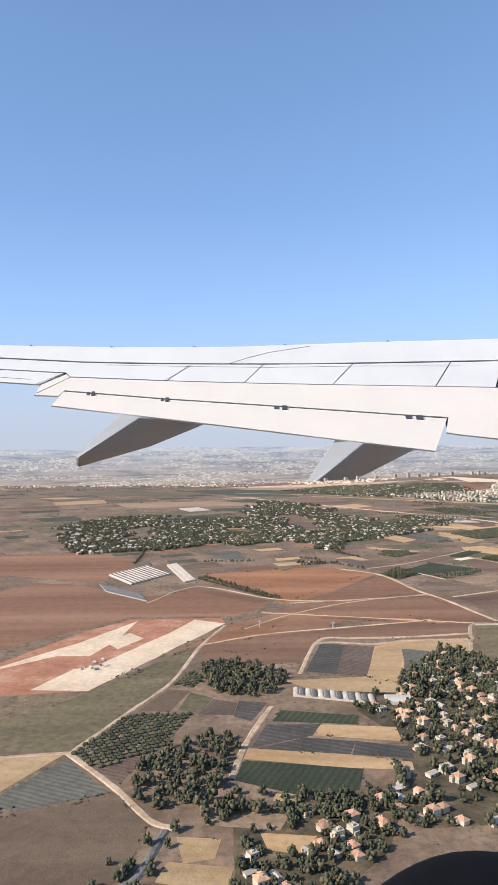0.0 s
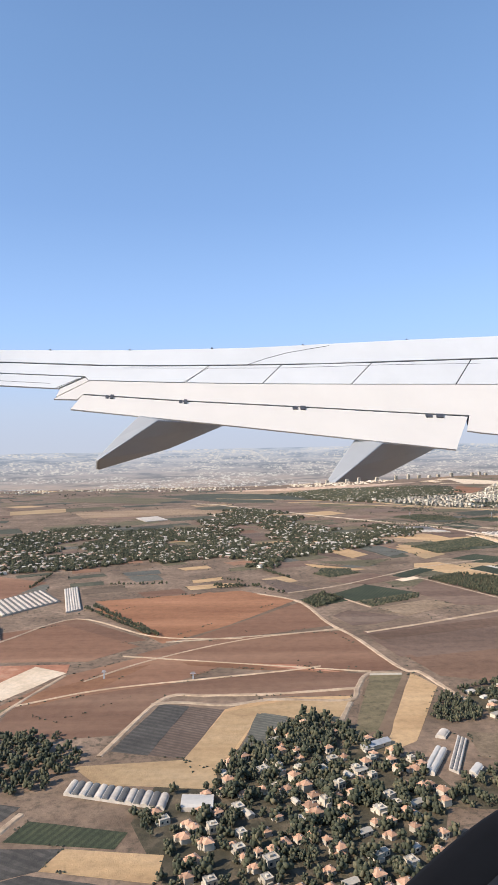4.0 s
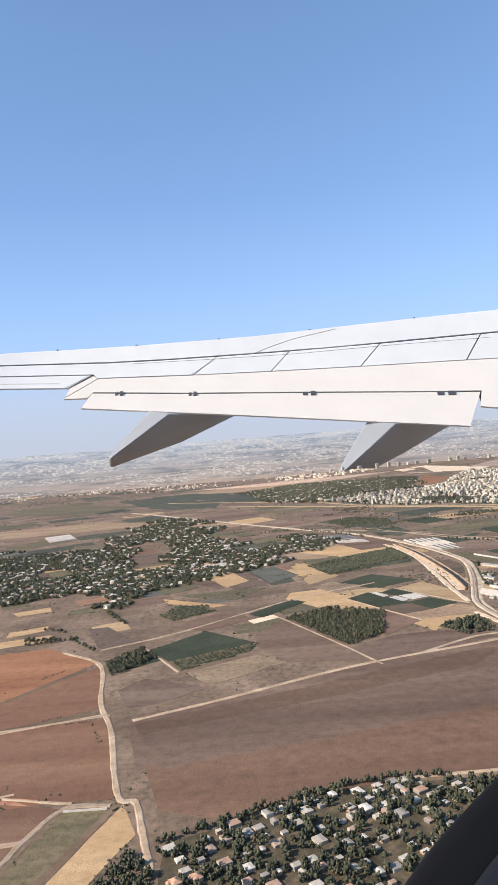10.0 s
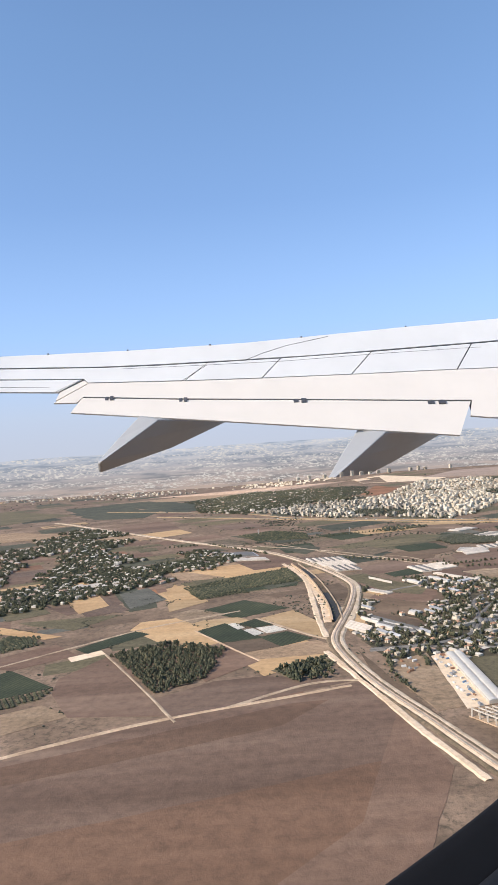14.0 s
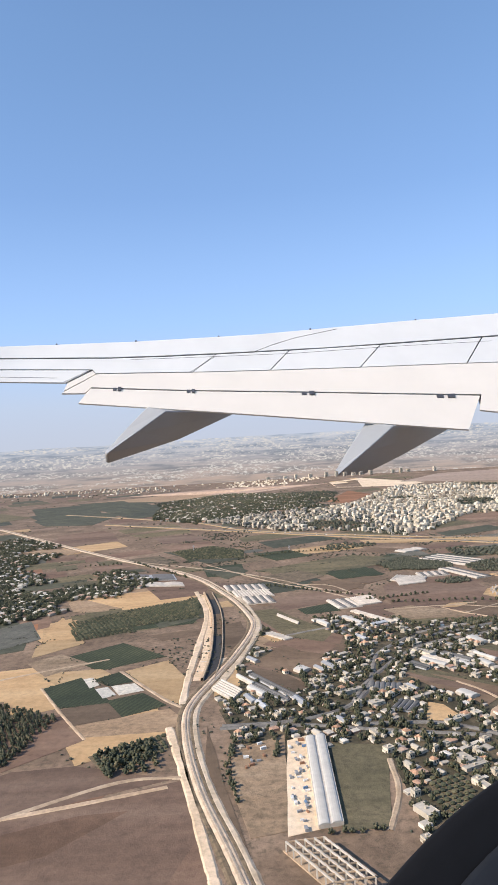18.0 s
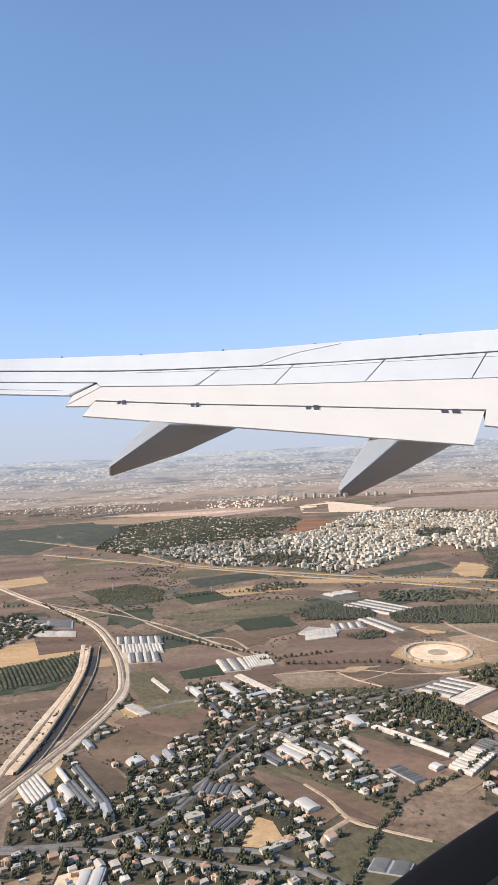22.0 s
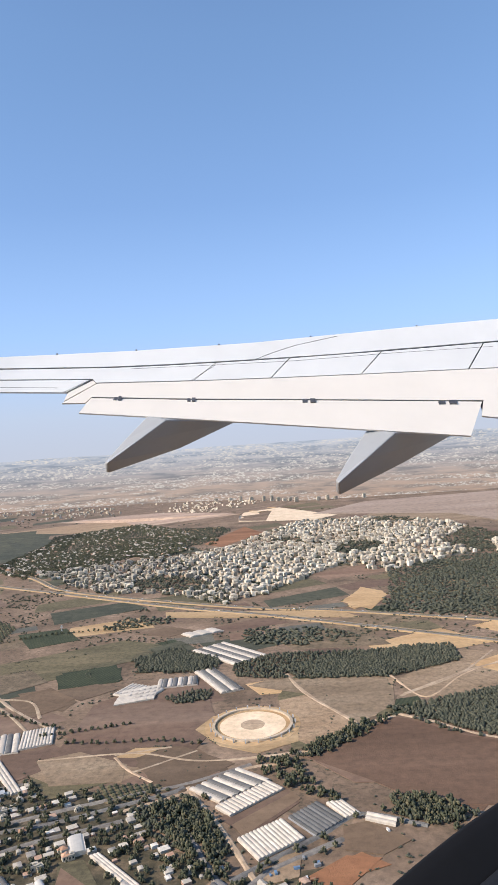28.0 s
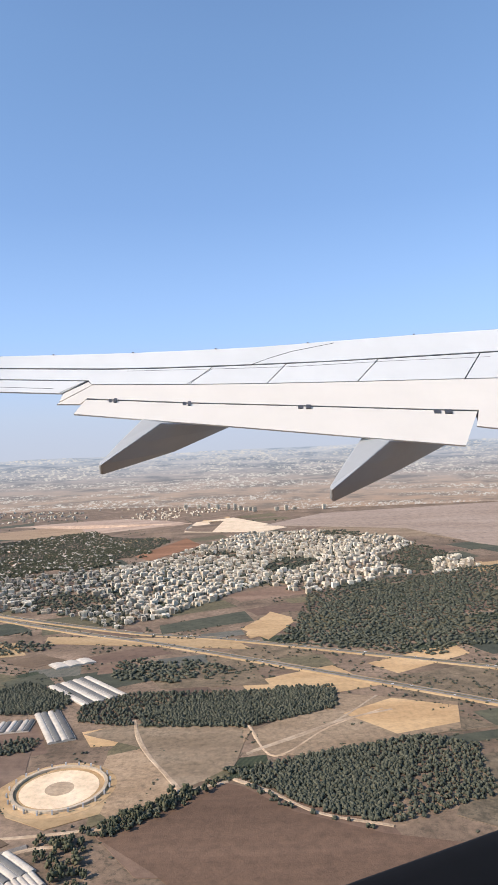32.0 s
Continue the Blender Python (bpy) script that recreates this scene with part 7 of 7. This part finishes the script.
mast(37.3, 121.8, 0.8)


# patchwork of farther fields
def patchwork():
    c, s = math.cos(0.42), math.sin(0.42)
    for i in range(-16, 14):
        for j in range(-10, 26):
            u, v = i * 11.0 + random.uniform(-1, 1), j * 7.0 + random.uniform(-1, 1)
            x, y = 40 + c * u - s * v, 120 + s * u + c * v
            if not (92 < y < 226 and -130 < x < 190) or any(inside(x, y, q) for _, q in FIELDS) or random.random() < 0.3:
                continue
            w, d = random.uniform(3.0, 5.2), random.uniform(1.6, 3.2)
            kind = random.choice(("olive", "brown", "greenfar", "tan", "olive", "scrub", "brown", "greenfar"))
            corners = [(x + c * a * w - s * e * d, y + s * a * w + c * e * d) for a, e in ((-1, -1), (1, -1), (1, 1), (-1, 1))]
            if all(k[1] < 231 for k in corners):
                field(kind, *[(px + random.uniform(-0.8, 0.8), py + random.uniform(-0.8, 0.8)) for px, py in corners], low=True)


patchwork()


def small_plots(mid=(10, 92), turn=0.36, xs=(-60, 46), ys=(64, 122), kinds=("olive", "rust", "greenfar", "tan", "earth", "rows", "brown", "greyrows", "olive")):
    """Narrow plots between the villages of the middle distance."""
    c, s = math.cos(turn), math.sin(turn)
    for i in range(-18, 16):
        for j in range(-9, 9):
            u, v = i * 5.2 + random.uniform(-0.8, 0.8), j * 3.4 + random.uniform(-0.5, 0.5)
            x, y = mid[0] + c * u - s * v, mid[1] + s * u + c * v
            if not (ys[0] < y < ys[1] and xs[0] < x < xs[1]) or blocked(x, y, 0.8) or any(inside(x, y, q) for k, q in FIELDS if k != "garden") or random.random() < 0.22:
                continue
            w, d = random.uniform(1.3, 2.5), random.uniform(0.7, 1.55)
            kind = random.choice(kinds)
            field(kind, *[(x + c * a * w - s * e * d + random.uniform(-0.3, 0.3), y + s * a * w + c * e * d + random.uniform(-0.2, 0.2)) for a, e in ((-1, -1), (1, -1), (1, 1), (-1, 1))], low=True)


small_plots()
small_plots((76, 122), 0.22, (60, 128), (92, 158), ("green", "olive", "greenfar", "brown", "greyrows", "fallow", "brown", "earth", "green"))

# low bushes over the rough ground
bushes = []
for k in range(34000):
    x, y = (random.uniform(-60, 150), random.uniform(8, 215)) if k < 11000 else (random.uniform(35, 125), random.uniform(60, 165))
    clump = noise.noise((x * 0.11, y * 0.11, 9)) + 0.7 * noise.noise((x * 0.5, y * 0.5, 3))
    if clump > 0.12 and not blocked(x, y, 0.05):
        k = (0.055 + 0.0013 * y) * (1.25 if clump > 0.4 else 1.0)
        bushes.append((x, y, 0, random.uniform(0, 6.28), random.uniform(0.7, 1.6) * k, random.uniform(0.5, 1.0) * k))
for kind, corners in FIELDS:
    far = min(c[1] for c in corners)
    if kind in ("roof", "ring", "hall", "sand", "white", "darkbrown", "brown", "garden") or far > 120:
        continue
    for a, c in zip(corners, corners[1:] + corners[:1]):
        patchy = random.random()
        for i in range(int(math.dist(a, c) / 0.22)):
            f = random.random()
            x, y = a[0] + (c[0] - a[0]) * f + random.uniform(-0.1, 0.1), a[1] + (c[1] - a[1]) * f + random.uniform(-0.1, 0.1)
            if patchy < 0.4 and noise.noise((x * 0.5, y * 0.5, 2)) > 0.1 and not blocked(x, y, 0.02, False):
                k = random.uniform(0.05, 0.11) * (0.8 + far * 0.006)
                bushes.append((x, y, 0, random.uniform(0, 6.28), k * 1.3, k))
tagged(many("scrub_bushes", BUSH, bushes, PINE), "scattered low dark bushes on dry ground", "bushes", kind="stuff")

# pale city blocks along the end of the plain
for _ in range(1100):
    x, y = random.uniform(-130, 70), random.uniform(212, 232)
    if noise.noise((x * 0.05, y * 0.09, 3)) > -0.08:
        stuff_blocks.append((x, y, 0, random.uniform(0, 3), random.uniform(0.25, 0.6), random.uniform(0.14, 0.4)))

for ob, corners, cx, cy in orchards:
    lines = [(x - cx, y - cy, 0, 0, random.uniform(0.22, 0.3), random.uniform(0.14, 0.2)) for x, y in cells(corners, 0.33, ROW, 0.06)]
    if lines:
        bushes = many("orchard_planting", (blob(5, 6, 4, 0.2)), [(x, y, 0.07, r, w, h) for x, y, _, r, w, h in lines], LEAF)
        bushes.parent = ob
        tagged(bushes, "rows of small dark green fruit trees", kind="stuff")


tagged(many("village_trees", CLUMPY, stuff_trees, LEAF, True), "dark green garden trees and hedges among the houses", "trees", kind="stuff")
tagged(many("far_woods", BUSH, stuff_farpines, PINE, True), "dark pine woods beyond the motorway", "woods", kind="stuff")
tagged(many("pine_woods", FAR_TREE, stuff_pines, PINE, True), "dense dark green pine plantation", "woods", kind="stuff")
tagged(many("far_houses", HUT, stuff_huts, HUTS), "small pale houses of a distant leafy village", "houses", kind="stuff")
tagged(many("far_blocks", BLOCK_FAR, stuff_blocks, BLOCK), "pale stone apartment blocks of the hill town", "buildings", kind="stuff")


# ---- everything on the far plain follows the bend made for the camera's view ----
def settle_far_plain():
    bpy.context.view_layer.update()
    apart = {"ground", "backdrop", "aeroplane_wing", "camera", "sun", "cabin_window_edge"}
    for ob in list(scene.objects):
        if ob.parent or ob.name.split(".")[0] in apart:
            continue
        family = [ob, *ob.children_recursive]
        if ob.type == "MESH" and ob.data.users == 1:
            for o in family:
                if o.type != "MESH" or o.data.users > 1:
                    continue
                n = len(o.data.vertices)
                co = np.empty(n * 3)
                o.data.vertices.foreach_get("co", co)
                co = co.reshape(n, 3)
                at = np.array(o.matrix_world.translation)
                if (co[:, 1] + at[1]).max() < 148:
                    continue
                x, y, z = sunk(co[:, 0] + at[0], co[:, 1] + at[1], co[:, 2] + at[2])
                o.data.vertices.foreach_set("co", (np.stack((x, y, z), -1) - at).ravel())
                o.data.update()
        elif ob.location.y > 148:
            x, y, z = sunk(*ob.location)
            k = float((y - 33) / (ob.location.y - 33))
            ob.location = (float(x), float(y), float(z))
            ob.scale = ob.scale * k


settle_far_plain()
